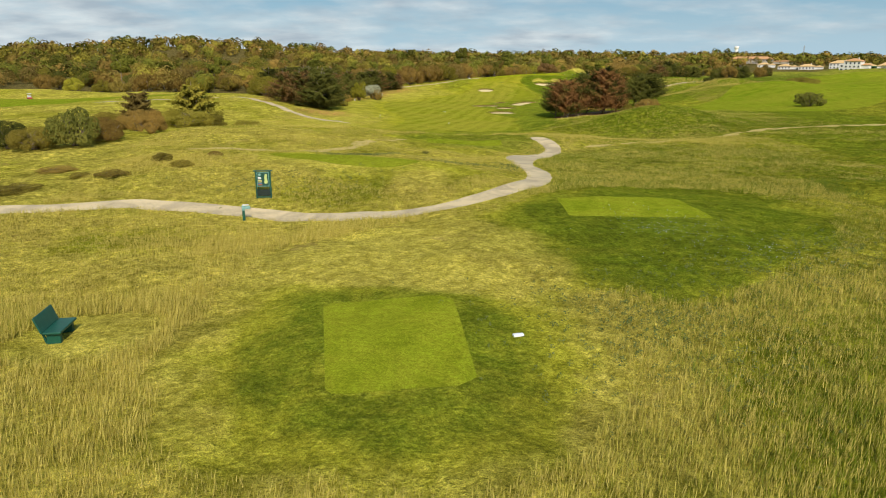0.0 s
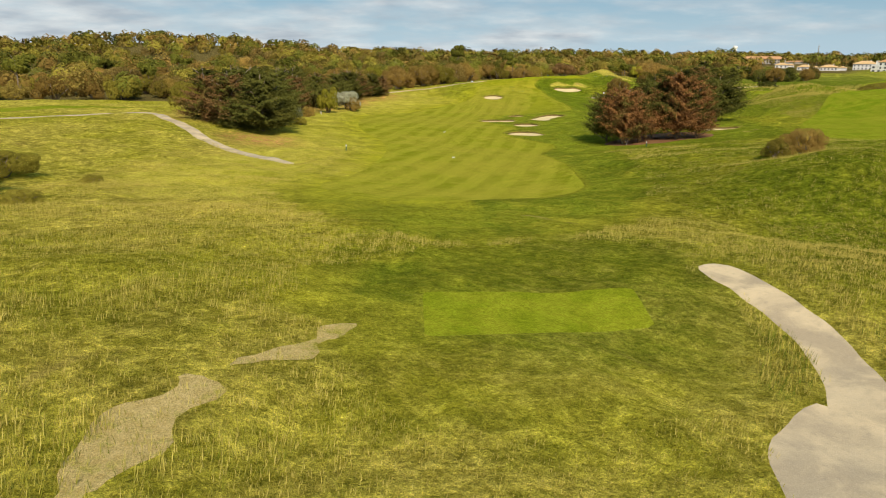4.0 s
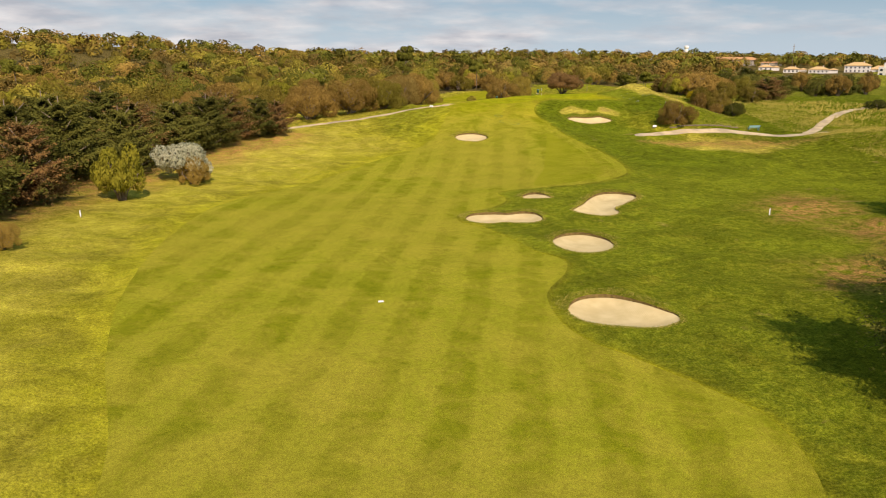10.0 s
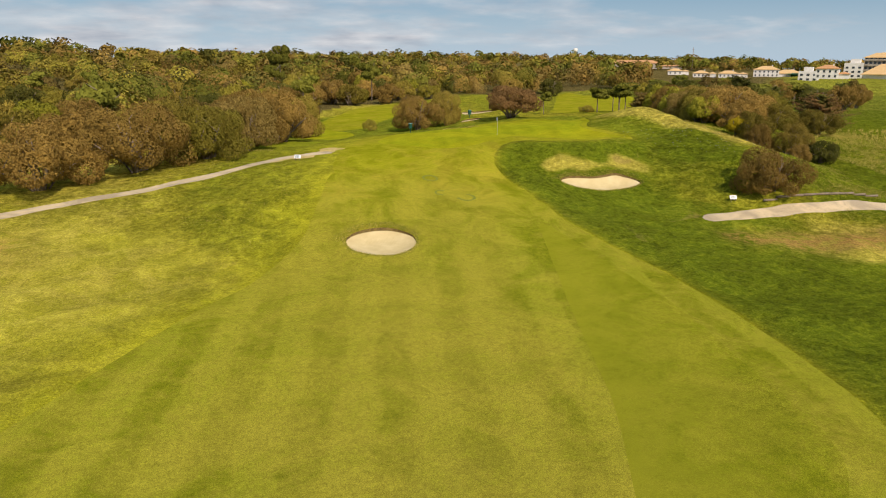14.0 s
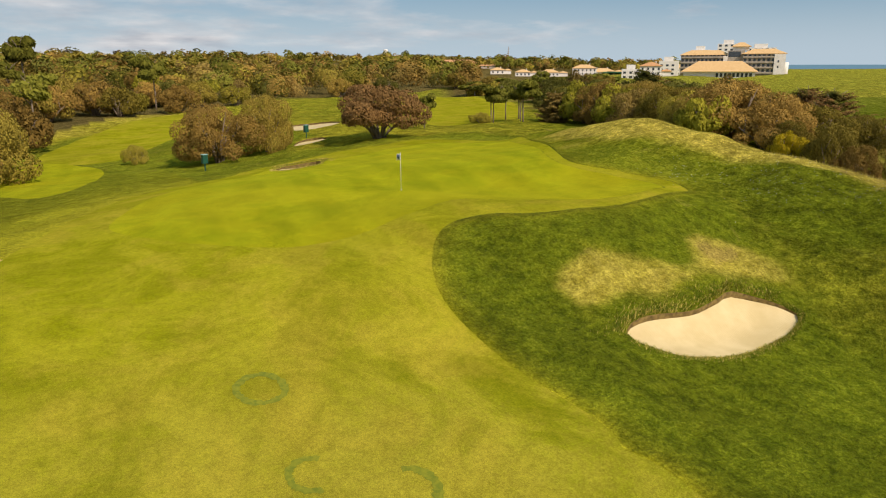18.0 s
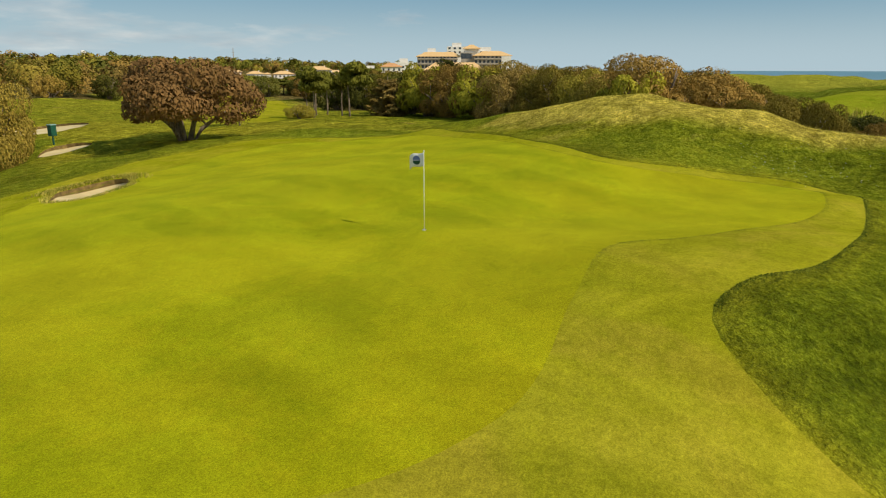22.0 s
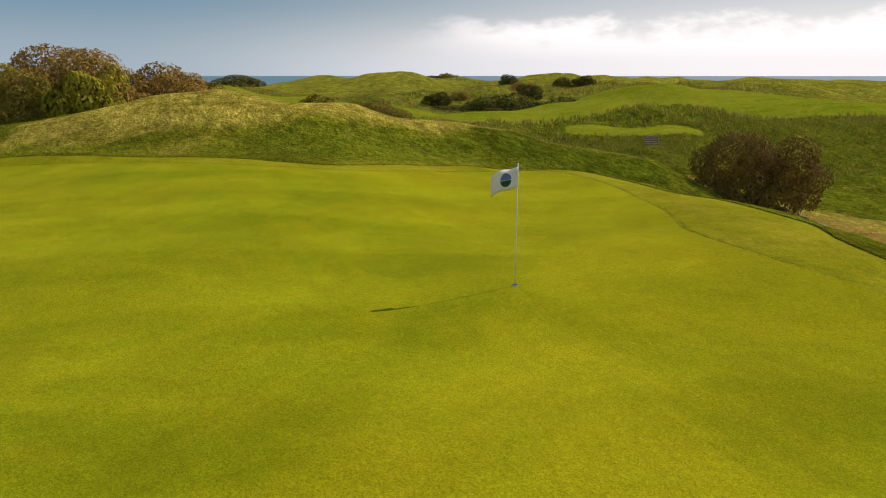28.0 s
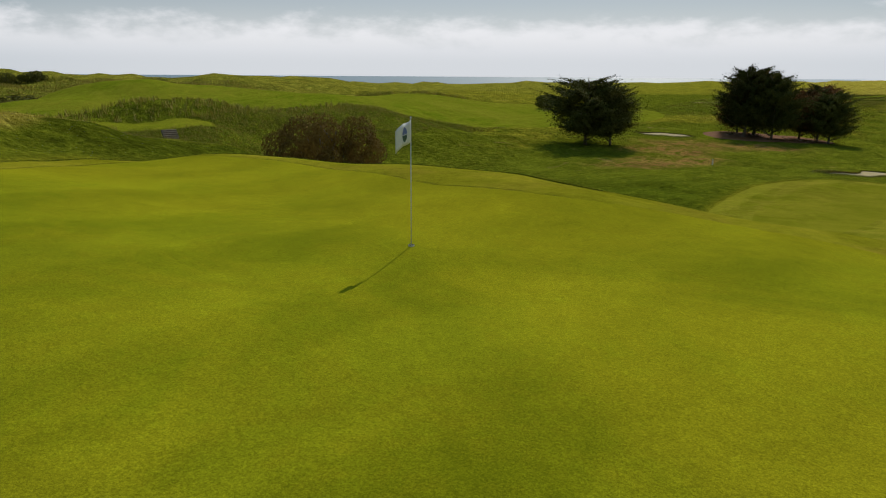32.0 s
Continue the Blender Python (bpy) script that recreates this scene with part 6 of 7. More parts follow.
def tall_grass(name, count, boxed, seed, high, blades=7, mat=None, wide=0.010):
    """Blades of long grass in the rough, as one mesh."""
    rng = np.random.RandomState(seed)
    x0, x1, y0, y1 = boxed
    x, y = rng.uniform(x0, x1, count), rng.uniform(y0, y1, count)
    keep = np.ones(count, bool)
    ix, iy = np.searchsorted(XS, x) - 1, np.searchsorted(YS, y) - 1
    clear = np.array([a["mat"] is not TRAIL for a in AREAS])
    keep &= (FIELD[clear][:, iy, ix] > 0.25).all(0) & ((FIELD[~clear][:, iy, ix] > 0.1).all(0) | (rng.uniform(size=count) < 0.3)) & (soft_value("short", x, y) < 0.35)
    thick = 0.5 + 0.5 * noise_field(x, y, 9, 21) * 0.8
    keep &= rng.uniform(size=count) < np.clip(thick + 0.35, 0.12, 1)
    x, y, ix, iy = x[keep], y[keep], ix[keep], iy[keep]
    u, v = (x - XS[ix]) / (XS[ix + 1] - XS[ix]), (y - YS[iy]) / (YS[iy + 1] - YS[iy])
    z = (GZ[iy, ix] * (1 - u) + GZ[iy, ix + 1] * u) * (1 - v) + (GZ[iy + 1, ix] * (1 - u) + GZ[iy + 1, ix + 1] * u) * v
    out = []
    for b in range(blades):
        n = len(x)
        t = rng.uniform(0, 2 * np.pi, n)
        foot = np.stack([x + rng.normal(size=n) * 0.13, y + rng.normal(size=n) * 0.13, z - 0.03], 1)
        hh = high * rng.uniform(0.5, 1.25, n) * np.clip(0.75 + 0.35 * noise_field(x, y, 14, 22), 0.4, 1.4)
        lean = np.stack([np.cos(t) * hh * 0.35 + 0.12 * hh, np.sin(t) * hh * 0.35, hh], 1)
        side = np.stack([-np.sin(t), np.cos(t), 0 * t], 1) * wide
        out.append(np.stack([foot - side, foot + side, foot + lean + side * 0.25, foot + lean - side * 0.25], 1))
    tagged(new(name, quads_mesh(name, np.concatenate(out), mat or BLADE)), "long dry straw-green links grass", "grass", kind="stuff")


tall_grass("tall_grass", 70000, (-66, -6, -318, -262), 1, 0.30)
tall_grass("tall_grass", 20000, (-60, -12, -318, -291), 11, 0.52, 6, wide=0.008)
tall_grass("tall_grass", 14000, (-30, -4, -316, -264), 12, 0.44, 6, BLADE_GREEN)
tall_grass("tall_grass", 7000, (-28, 2, -264, -236), 13, 0.34, 5, BLADE_GREEN)
tall_grass("tall_grass", 52000, (-70, 6, -262, -212), 2, 0.28, 6)
tall_grass("tall_grass", 22000, (-76, -46, -212, -150), 3, 0.22, 5)
tall_grass("tall_grass", 12000, (24, 37, -34, 14), 4, 0.16, 4)
tall_grass("dune_grass", 30000, (44, 62, -120, 10), 14, 0.42, 5)
tall_grass("dune_grass", 15000, (-20, 30, -232, -150), 15, 0.30, 5)


def fringe_grass(edge_of, n, tall):
    """Longer blades standing along the cut edge of a mown area."""
    rng = np.random.RandomState(77)
    line = next(a["line"] for a in AREAS if a["name"] == edge_of)
    nxt = np.roll(line, -1, axis=0)
    k = rng.randint(0, len(line), n)
    t = rng.uniform(size=(n, 1))
    mid = line.mean(0)
    p = line[k] * (1 - t) + nxt[k] * t
    way = nxt[k] - line[k]
    out = np.stack([way[:, 1], -way[:, 0]], 1) / (np.linalg.norm(way, axis=1, keepdims=True) + 1e-9)
    out *= np.sign(((p - mid) * out).sum(1, keepdims=True))
    p = p + out * np.abs(rng.normal(size=(n, 1))) * 0.09
    p = p[(p[:, 0] > -1.0) & (p[:, 1] < 30) & (p[:, 1] > -14)]
    ix, iy = np.searchsorted(XS, p[:, 0]) - 1, np.searchsorted(YS, p[:, 1]) - 1
    u, v = (p[:, 0] - XS[ix]) / (XS[ix + 1] - XS[ix]), (p[:, 1] - YS[iy]) / (YS[iy + 1] - YS[iy])
    z = (GZ[iy, ix] * (1 - u) + GZ[iy, ix + 1] * u) * (1 - v) + (GZ[iy + 1, ix] * (1 - u) + GZ[iy + 1, ix + 1] * u) * v
    foot = np.stack([p[:, 0], p[:, 1], z - 0.02], 1)
    a, h = rng.uniform(0, 2 * np.pi, len(p)), rng.uniform(0.35, 1.0, len(p)) * tall
    lean = np.stack([np.cos(a) * h * 0.5, np.sin(a) * h * 0.5, h], 1)
    wide = np.stack([-np.sin(a), np.cos(a), 0 * a], 1) * 0.012
    tagged(new("fringe_grass", quads_mesh("fringe_grass", np.stack([foot - wide, foot + wide, foot + lean + wide * 0.3, foot + lean - wide * 0.3], 1), BLADE_GREEN)), "longer green grass along the cut edge of the green", "grass", kind="stuff")


fringe_grass("apron", 22000, 0.055)
fringe_grass("green", 14000, 0.035)


def bunker_grass():
    """Rough grass hanging over the rims of the bunkers."""
    for mat, seed, dense in ((BLADE, 5, 150), (BLADE_GREEN, 6, 110)):
        rng, out = np.random.RandomState(seed), []
        for a in AREAS:
            if not a["dig"] or a["line"][:, 1].min() < -125 or a["line"][:, 1].max() > 30:
                continue
            line, nxt = a["line"], np.roll(a["line"], -1, axis=0)
            size = np.linalg.norm(nxt - line, axis=1)
            n = int(dense * size.sum())
            k = rng.choice(len(line), n, p=size / size.sum())
            t = rng.uniform(size=(n, 1))
            p = line[k] * (1 - t) + nxt[k] * t
            away = p - line.mean(0)
            away /= np.linalg.norm(away, axis=1, keepdims=True)
            far = away[:, 1] > 0.1
            p = p + away * (np.abs(rng.normal(size=(n, 1))) * np.where(far, 0.55, 0.22)[:, None])
            z = np.array([height(*q) for q in p])
            h = rng.uniform(0.05, 0.15, n) * np.where(far, 1.3, 0.8)
            b = rng.uniform(0, 2 * np.pi, n)
            foot = np.stack([p[:, 0], p[:, 1], z - 0.02], 1)
            lean = np.stack([np.cos(b) * h * 0.6 - away[:, 0] * h * 0.4, np.sin(b) * h * 0.6 - away[:, 1] * h * 0.4, h], 1)
            wide = np.stack([-np.sin(b), np.cos(b), 0 * b], 1) * 0.014
            out.append(np.stack([foot - wide, foot + wide, foot + lean + wide * 0.3, foot + lean - wide * 0.3], 1))
        tagged(new("bunker_grass", quads_mesh("bunker_grass", np.concatenate(out), mat)), "ragged grass along the bunker rims", "grass", kind="stuff")


bunker_grass()


def daisies():
    rng, out = np.random.RandomState(8), []
    for x, y, r, n in ((21.0, -9.5, 3.2, 260), (18.5, -4.5, 2.4, 120), (-24.5, -284.5, 3.4, 260), (-20, -288, 2.5, 120), (24, -14, 3, 160)):
        for k in range(n):
            px, py = x + rng.normal() * r * 0.6, y + rng.normal() * r * 0.6
            z, s = height(px, py) + 0.055, rng.uniform(0.008, 0.018)
            out.append([(px - s, py - s, z), (px + s, py - s, z), (px + s, py + s, z + 0.006), (px - s, py + s, z + 0.006)])
    tagged(new("daisies", quads_mesh("daisies", np.array(out), PAINT_WHITE)), "small white daisies in the grass", "flowers", kind="stuff")


daisies()


def herbs():
    """Low grey-green herbs in patches among the grass."""
    rng, out = np.random.RandomState(18), []
    for x, y, rx, ry, n in ((-45.4, -257.6, 2.4, 0.5, 260), (-36.4, -263.2, 1.8, 0.6, 130), (-31.8, -262.6, 0.5, 1.6, 90), (-29.0, -299.0, 3.0, 3.2, 600), (-20.5, -291.5, 3.0, 1.6, 220), (-14.8, -286.0, 3.0, 1.6, 150), (-49.0, -271.0, 4.0, 1.6, 240)):
        p = np.stack([x + rng.normal(size=n) * rx, y + rng.normal(size=n) * ry], 1)
        for px, py in p:
            q = 9
            d = unit(rng.normal(size=(q, 3)) + np.array([0, 0, 0.7]))
            out.append(leaf_quads(np.array([px, py, height(px, py) + 0.07]) + d * 0.11, 0.030, rng, 1.6, d, 0.5))
    tagged(new("coastal_herbs", quads_mesh("coastal_herbs", np.concatenate(out), HERB)), "low grey-green herbs in patches in the grass", "herbs", kind="stuff")


herbs()
tall_grass("dune_tussocks", 26000, (60, 190, -150, 10), 16, 0.75, 5, wide=0.05)
tall_grass("tall_grass", 16000, (-64, -22, -60, 12), 5, 0.16, 4)


# ---------------- golf things ----------------
def flagstick():
    t = empty_thing("flagstick", pose(0, 0, height(0, 0)), "white flagstick with a white club flag in the hole", "flagstick")
    part("pole", tubes("pole", [([(0, 0, -0.05), (0, 0, 1.1), (0, 0, 2.15)], (0.009, 0.008, 0.006))], PAINT_WHITE, 10), None, t)
    part("knob", tubes("knob", [([(0, 0, 2.145), (0, 0, 2.165), (0, 0, 2.185)], (0.010, 0.016, 0.006))], PAINT_WHITE, 10), None, t)
    verts, faces, badge, bfaces = [], [], [], []
    nx, nz = 12, 6
    for i in range(nx + 1):
        for j in range(nz + 1):
            s, q = i / nx, j / nz
            x = -s * 0.50
            verts.append((x, 0.035 * math.sin(s * 7) * s, 2.13 - 0.36 * q - 0.16 * s * s - 0.03 * math.sin(s * 6)))
    for i in range(nx):
        for j in range(nz):
            a = i * (nz + 1) + j
            faces.append((a, a + 1, a + nz + 2, a + nz + 1))
    me = mesh_from("flag", verts, faces, PAINT_WHITE, True)
    flag = part("flag", me, None, t, "white cloth flag drooping in a light wind")
    sol = flag.modifiers.new("cloth", "SOLIDIFY")
    sol.thickness = 0.003
    for name, mat, lo, hi, side in (("badge_top", PAINT_BLUE, 0.02, 1.0, 1), ("badge_base", PAINT_GREEN, -1.0, -0.02, 1), ("badge_top", PAINT_BLUE, 0.02, 1.0, -1), ("badge_base", PAINT_GREEN, -1.0, -0.02, -1)):
        ring = []
        for k in range(13):
            a = math.pi * k / 12 * (1 if hi > 0.5 else -1)
            s = 0.48 + 0.23 * math.cos(a)
            ring.append((-s * 0.50, 0.035 * math.sin(s * 7) * s - 0.007 * side, 1.95 - 0.16 * s * s - 0.03 * math.sin(s * 6) + 0.115 * math.sin(a) + (0.006 if hi > 0.5 else -0.006)))
        part(name, mesh_from(name, ring, [tuple(range(13))], mat), None, flag)
    ring = bmesh.new()
    bmesh.ops.create_cone(ring, cap_ends=False, segments=20, radius1=0.056, radius2=0.056, depth=0.06)
    bmesh.ops.translate(ring, verts=ring.verts, vec=(0, 0, -0.012))
    part("cup", ring, PAINT_WHITE, t)
    # flat near-black disc over the turf: shade inside the cup put in as colour
    pit = bmesh.new()
    bmesh.ops.create_circle(pit, cap_ends=True, segments=20, radius=0.054)
    bmesh.ops.translate(pit, verts=pit.verts, vec=(0, 0, 0.010))
    part("hole", pit, CUP_SHADE, t)
    t.rotation_euler = (0, 0, radians(-86))


flagstick()


def tee_sign():
    t = empty_thing("hole_sign", pose(-50.8, -274.2, height(-50.8, -274.2), 0, 0, 3), "green hole sign board with a course map beside the track", "sign")
    for x in (-0.52, 0.52):
        part("post", boxes((x - 0.045, -0.045, -0.2, x + 0.045, 0.045, 2.0), bevel=0.008), PAINT_GREEN, t)
    part("cap", boxes((-0.68, -0.10, 2.0, 0.68, 0.10, 2.07), bevel=0.012), PAINT_GREEN, t)
    board = part("board", boxes((-0.475, -0.03, 0.86, 0.475, 0.03, 1.97), bevel=0.006), PAINT_GREEN, t)
    part("panel", boxes((-0.41, -0.042, 0.93, 0.41, -0.032, 1.90)), PAINT_NAVY, board)
    fr = bmesh.new()
    for d in ((-0.43, -0.046, 0.91, -0.40, -0.03, 1.92), (0.40, -0.046, 0.91, 0.43, -0.03, 1.92), (-0.40, -0.046, 0.91, 0.40, -0.03, 0.94), (-0.40, -0.046, 1.89, 0.40, -0.03, 1.92)):
        box(fr, *d)
    part("trim", fr, PAINT_MINT, board)
    mp = bmesh.new()
    pts = [(0.10, 1.12), (0.06, 1.22), (0.12, 1.34), (0.10, 1.50), (0.12, 1.68), (0.18, 1.80), (0.27, 1.80), (0.31, 1.70), (0.28, 1.56), (0.30, 1.40), (0.34, 1.26), (0.30, 1.14), (0.20, 1.08)]
    mp.faces.new([mp.verts.new((x, -0.046, z)) for x, z in pts])
    part("course_map", mp, PAINT_LIME, board, "pale green outline map of the hole")
    seal = bmesh.new()
    bmesh.ops.create_circle(seal, cap_ends=True, segments=20, radius=0.10)
    bmesh.ops.transform(seal, matrix=Matrix.Translation((-0.23, -0.046, 1.76)) @ Matrix.Rotation(radians(90), 4, "X"), verts=seal.verts)
    part("seal", seal, PAINT_MINT, board)
    for z, mat, w in ((1.55, PAINT_WHITE, 0.22), (1.46, PAINT_WHITE, 0.24), (1.33, PAINT_YELLOW, 0.26), (1.23, PAINT_YELLOW, 0.26), (1.13, PAINT_BLUE, 0.26), (1.03, PAINT_RED, 0.26)):
        part("text_bar", boxes((-0.35, -0.047, z - 0.028, -0.35 + w, -0.043, z + 0.028)), mat, board)
    part("lower_panel", boxes((-0.47, -0.025, 0.22, 0.47, 0.025, 0.66), bevel=0.006), DARK_PANEL, t, "dark lower panel")
    part("rail", boxes((-0.475, -0.035, 0.06, 0.475, 0.035, 0.16), bevel=0.006), PAINT_GREEN, t)
    for x in (-0.40, 0.40):
        part("strut", tubes("strut", [([(x, 0.05, 0.9), (x, 0.55, -0.1)], (0.03, 0.03))], PAINT_GREEN, 8), None, t)


tee_sign()


def ball_washer():
    t = empty_thing("ball_washer", pose(-51.0, -279.0, height(-51.0, -279.0), 0, 0, 12), "faded green ball washer on a post beside the track", "ball washer")
    part("post", boxes((-0.09, -0.07, -0.15, 0.09, 0.07, 0.72), bevel=0.02), PAINT_GREEN, t)
    part("body", boxes((-0.10, -0.08, 0.66, 0.10, 0.08, 1.04), bevel=0.04), PAINT_MINT, t)
    arm = bmesh.new()
    box(arm, 0.08, -0.09, 0.78, 0.46, 0.09, 0.96, bevel=0.03)
    part("tray", arm, PAINT_MINT, t)
    part("lid", boxes((-0.06, -0.11, 1.03, 0.36, 0.11, 1.07), bevel=0.012), PAINT_WHITE, t)


ball_washer()


def bench(x, y, rz, paint, seat_paint, label, long=1.5):
    t = empty_thing("bench", pose(x, y, height(x, y), 0, 0, rz), label, "bench")
    h = long / 2
    seat = bmesh.new()
    for k in range(4):
        box(seat, -h, -0.26 + 0.135 * k, 0.44 - 0.012 * abs(k - 1.5), h, -0.26 + 0.135 * k + 0.128, 0.475 - 0.012 * abs(k - 1.5), bevel=0.008)
    part("seat", seat, seat_paint, t)
    back = bmesh.new()
    for k in range(3):
        box(back, -h, 0.30 + 0.035 * k, 0.56 + 0.135 * k, h, 0.335 + 0.035 * k, 0.685 + 0.135 * k, bevel=0.008)
    part("backrest", back, paint, t)
    for x0 in (-h + 0.12, h - 0.18):
        part("leg", boxes((x0, -0.25, -0.1, x0 + 0.06, -0.19, 0.44), bevel=0.006), paint, t)
        part("leg", boxes((x0, 0.24, -0.1, x0 + 0.06, 0.30, 0.46), bevel=0.006), paint, t)
        up = bmesh.new()
        box(up, x0, 0.0, 0.0, x0 + 0.06, 0.05, 0.56, bevel=0.006, m=Matrix.Translation((0, 0.28, 0.42)) @ Matrix.Rotation(radians(-14), 4, "X"))
        part("back_post", up, paint, t)
        part("armrest", boxes((x0 - 0.005, -0.27, 0.64, x0 + 0.065, 0.34, 0.68), bevel=0.012), paint, t)
        part("side_panel", boxes((x0 + 0.01, -0.24, 0.10, x0 + 0.05, 0.27, 0.62), bevel=0.006), paint, t)


def slab_bench(x, y, rz):
    """A moulded bench: one rounded seat slab and one leaning back slab on two broad feet."""
    t = empty_thing("bench", pose(x, y, height(x, y), 0, 0, rz), "dark green moulded bench with a slab seat in long grass", "bench")
    part("seat", boxes((-0.80, -0.40, 0.40, 0.80, 0.24, 0.50), bevel=0.035), PAINT_GREEN, t)
    back = bmesh.new()
    box(back, -0.80, -0.035, 0.0, 0.80, 0.035, 0.66, bevel=0.03, m=Matrix.Translation((0, 0.27, 0.44)) @ Matrix.Rotation(radians(-20), 4, "X"))
    part("backrest", back, PAINT_GREEN, t)
    for x0 in (-0.66, 0.46):
        part("leg", boxes((x0, -0.32, -0.1, x0 + 0.20, 0.18, 0.41), bevel=0.02), PAINT_GREEN, t)
        strut = bmesh.new()
        box(strut, x0 + 0.05, 0.0, 0.0, x0 + 0.15, 0.06, 0.55, bevel=0.01, m=Matrix.Translation((0, 0.18, 0.0)) @ Matrix.Rotation(radians(-16), 4, "X"))
        part("back_post", strut, PAINT_GREEN, t)


slab_bench(-52.3, -299.7, 97)
bench(36.6, -27.7, 184, PAINT_MINT, PAINT_MINT, "faded green bench beside the gravel track", 2.4)


def small_sign(x, y, rz, label):
    t = empty_thing("notice_board", pose(x, y, height(x, y), 0, 0, rz), label, "sign", "small white notices by the tracks")
    for s in (-0.22, 0.22):
        part("stake", boxes((s - 0.02, -0.02, -0.1, s + 0.02, 0.02, 0.32)), WOOD, t)
    bm = bmesh.new()
    box(bm, -0.36, -0.02, 0.0, 0.36, 0.02, 0.42, bevel=0.008, m=Matrix.Translation((0, 0, 0.24)) @ Matrix.Rotation(radians(-25), 4, "X"))
    part("plate", bm, PAINT_WHITE, t)
    bars = bmesh.new()
    for k in range(3):
        box(bars, -0.26, -0.026, 0.09 + 0.1 * k, 0.2, -0.021, 0.13 + 0.1 * k, m=Matrix.Translation((0, 0, 0.24)) @ Matrix.Rotation(radians(-25), 4, "X"))
    part("text_bar", bars, PAINT_NAVY, t)


small_sign(-26.0, -7.4, -20, "small white notice plate beside the track's end")
small_sign(17.0, -26.2, -10, "small white notice plate below the bank")


def marker(x, y, mat, label, high=0.9, name="marker_post", r=0.06):
    t = empty_thing(name, pose(x, y, height(x, y)), label, "marker post")
    part("post", tubes("post", [([(0, 0, -0.15), (0, 0, high * 0.72)], (r, r))], mat, 10), None, t)
    part("tip", tubes("tip", [([(0, 0, high * 0.72), (0, 0, high * 0.96), (0, 0, high)], (r, r, r * 0.5))], PAINT_WHITE, 10), None, t)


marker(-52.6, -157.0, PAINT_GREEN, "short green distance post with a white tip")
marker(-3.2, -143.2, PAINT_GREEN, "short green distance post with a white tip")
marker(6.4, -88.4, PAINT_WHITE, "short white distance post", 0.8)
marker(-66.5, -92.0, PAINT_WHITE, "short white distance post", 0.7)


def litter_bin(x, y):
    t = empty_thing("litter_bin", pose(x, y, height(x, y), 0, 0, 20), "green litter bin on a post by the bushes", "bin")
    part("post", boxes((-0.05, -0.05, -0.1, 0.05, 0.05, 1.5), bevel=0.01), PAINT_GREEN, t)
    part("bin_body", boxes((-0.26, -0.2, 0.72, 0.26, 0.2, 1.55), bevel=0.03), PAINT_GREEN, t)
    part("lid", boxes((-0.29, -0.23, 1.55, 0.29, 0.23, 1.62), bevel=0.015), PAINT_MINT, t)


litter_bin(-5.0, 33.6)
litter_bin(9.5, 46.8)


def tee_marker(x, y, rz):
    t = empty_thing("tee_plate", pose(x, y, height(x, y) + 0.02, 0, 0, rz), "small white plate set in the turf", "marker", "white plates in the turf")
    part("plate", boxes((-0.2, -0.1, -0.04, 0.2, 0.1, 0.05), bevel=0.02), PAINT_WHITE, t)


tee_marker(-35.0, -300.4, 15)
tee_marker(-36.4, -154.6, 4)
tee_marker(-37.2, -113.8, 8)


def turf_ring(x, y, r, part_of=1.0, start=0.0):
    """A ring of darker, longer grass over a buried valve."""
    rng = random.Random(int(100 * abs(x)))
    t = empty_thing("turf_ring", pose(0, 0, 0), "ring of darker grass round a sunken valve cover", "turf ring", "rings of darker grass in the turf")
    verts, faces, n = [], [], 44
    for k in range(n + 1):
        a = start + 2 * math.pi * part_of * k / n
        ro, ri = r * (1 + rng.uniform(-0.05, 0.07)), r * (0.74 + rng.uniform(-0.07, 0.05))
        for q in (ri, ro):
            px, py = x + q * math.cos(a), y + q * math.sin(a)
            verts.append((px, py, height(px, py) + 0.014))
    for k in range(n):
        faces.append((2 * k, 2 * k + 1, 2 * k + 3, 2 * k + 2))
    part("ring", mesh_from("ring", verts, faces, RING_GRASS, True), None, t)


turf_ring(-12.6, -16.0, 0.85)
turf_ring(-12.3, -20.1, 0.75, 0.6, 1.0)
turf_ring(-10.2, -21.6, 0.95, 0.7, 3.2)


def timber_steps(x, y, rz):
    t = empty_thing("timber_steps", pose(x, y, height(x, y) - 0.1, 0, 0, rz), "timber steps up to the neighbouring tee", "steps")
    for k in range(6):
        part("step", boxes((-0.75, 0.34 * k, 0.17 * k - 0.25, 0.75, 0.34 * k + 0.36, 0.17 * k + 0.12), bevel=0.01), WOOD, t)


timber_steps(53.7, -41.3, -122)


def retaining_edge():
    t = empty_thing("log_edging", pose(0, 0, 0), "low log edging along the foot of the bank", "edging")
    for k in range(9):
        x0, x1 = 19.5 + 1.55 * k, 21.0 + 1.55 * k
        y0 = -27.6
        z = height((x0 + x1) / 2, y0)
        part("log", tubes("log", [([(x0, y0, z + 0.10), (x1, y0 - 0.05, z + 0.10)], (0.13, 0.12))], WOOD, 8), None, t)


retaining_edge()


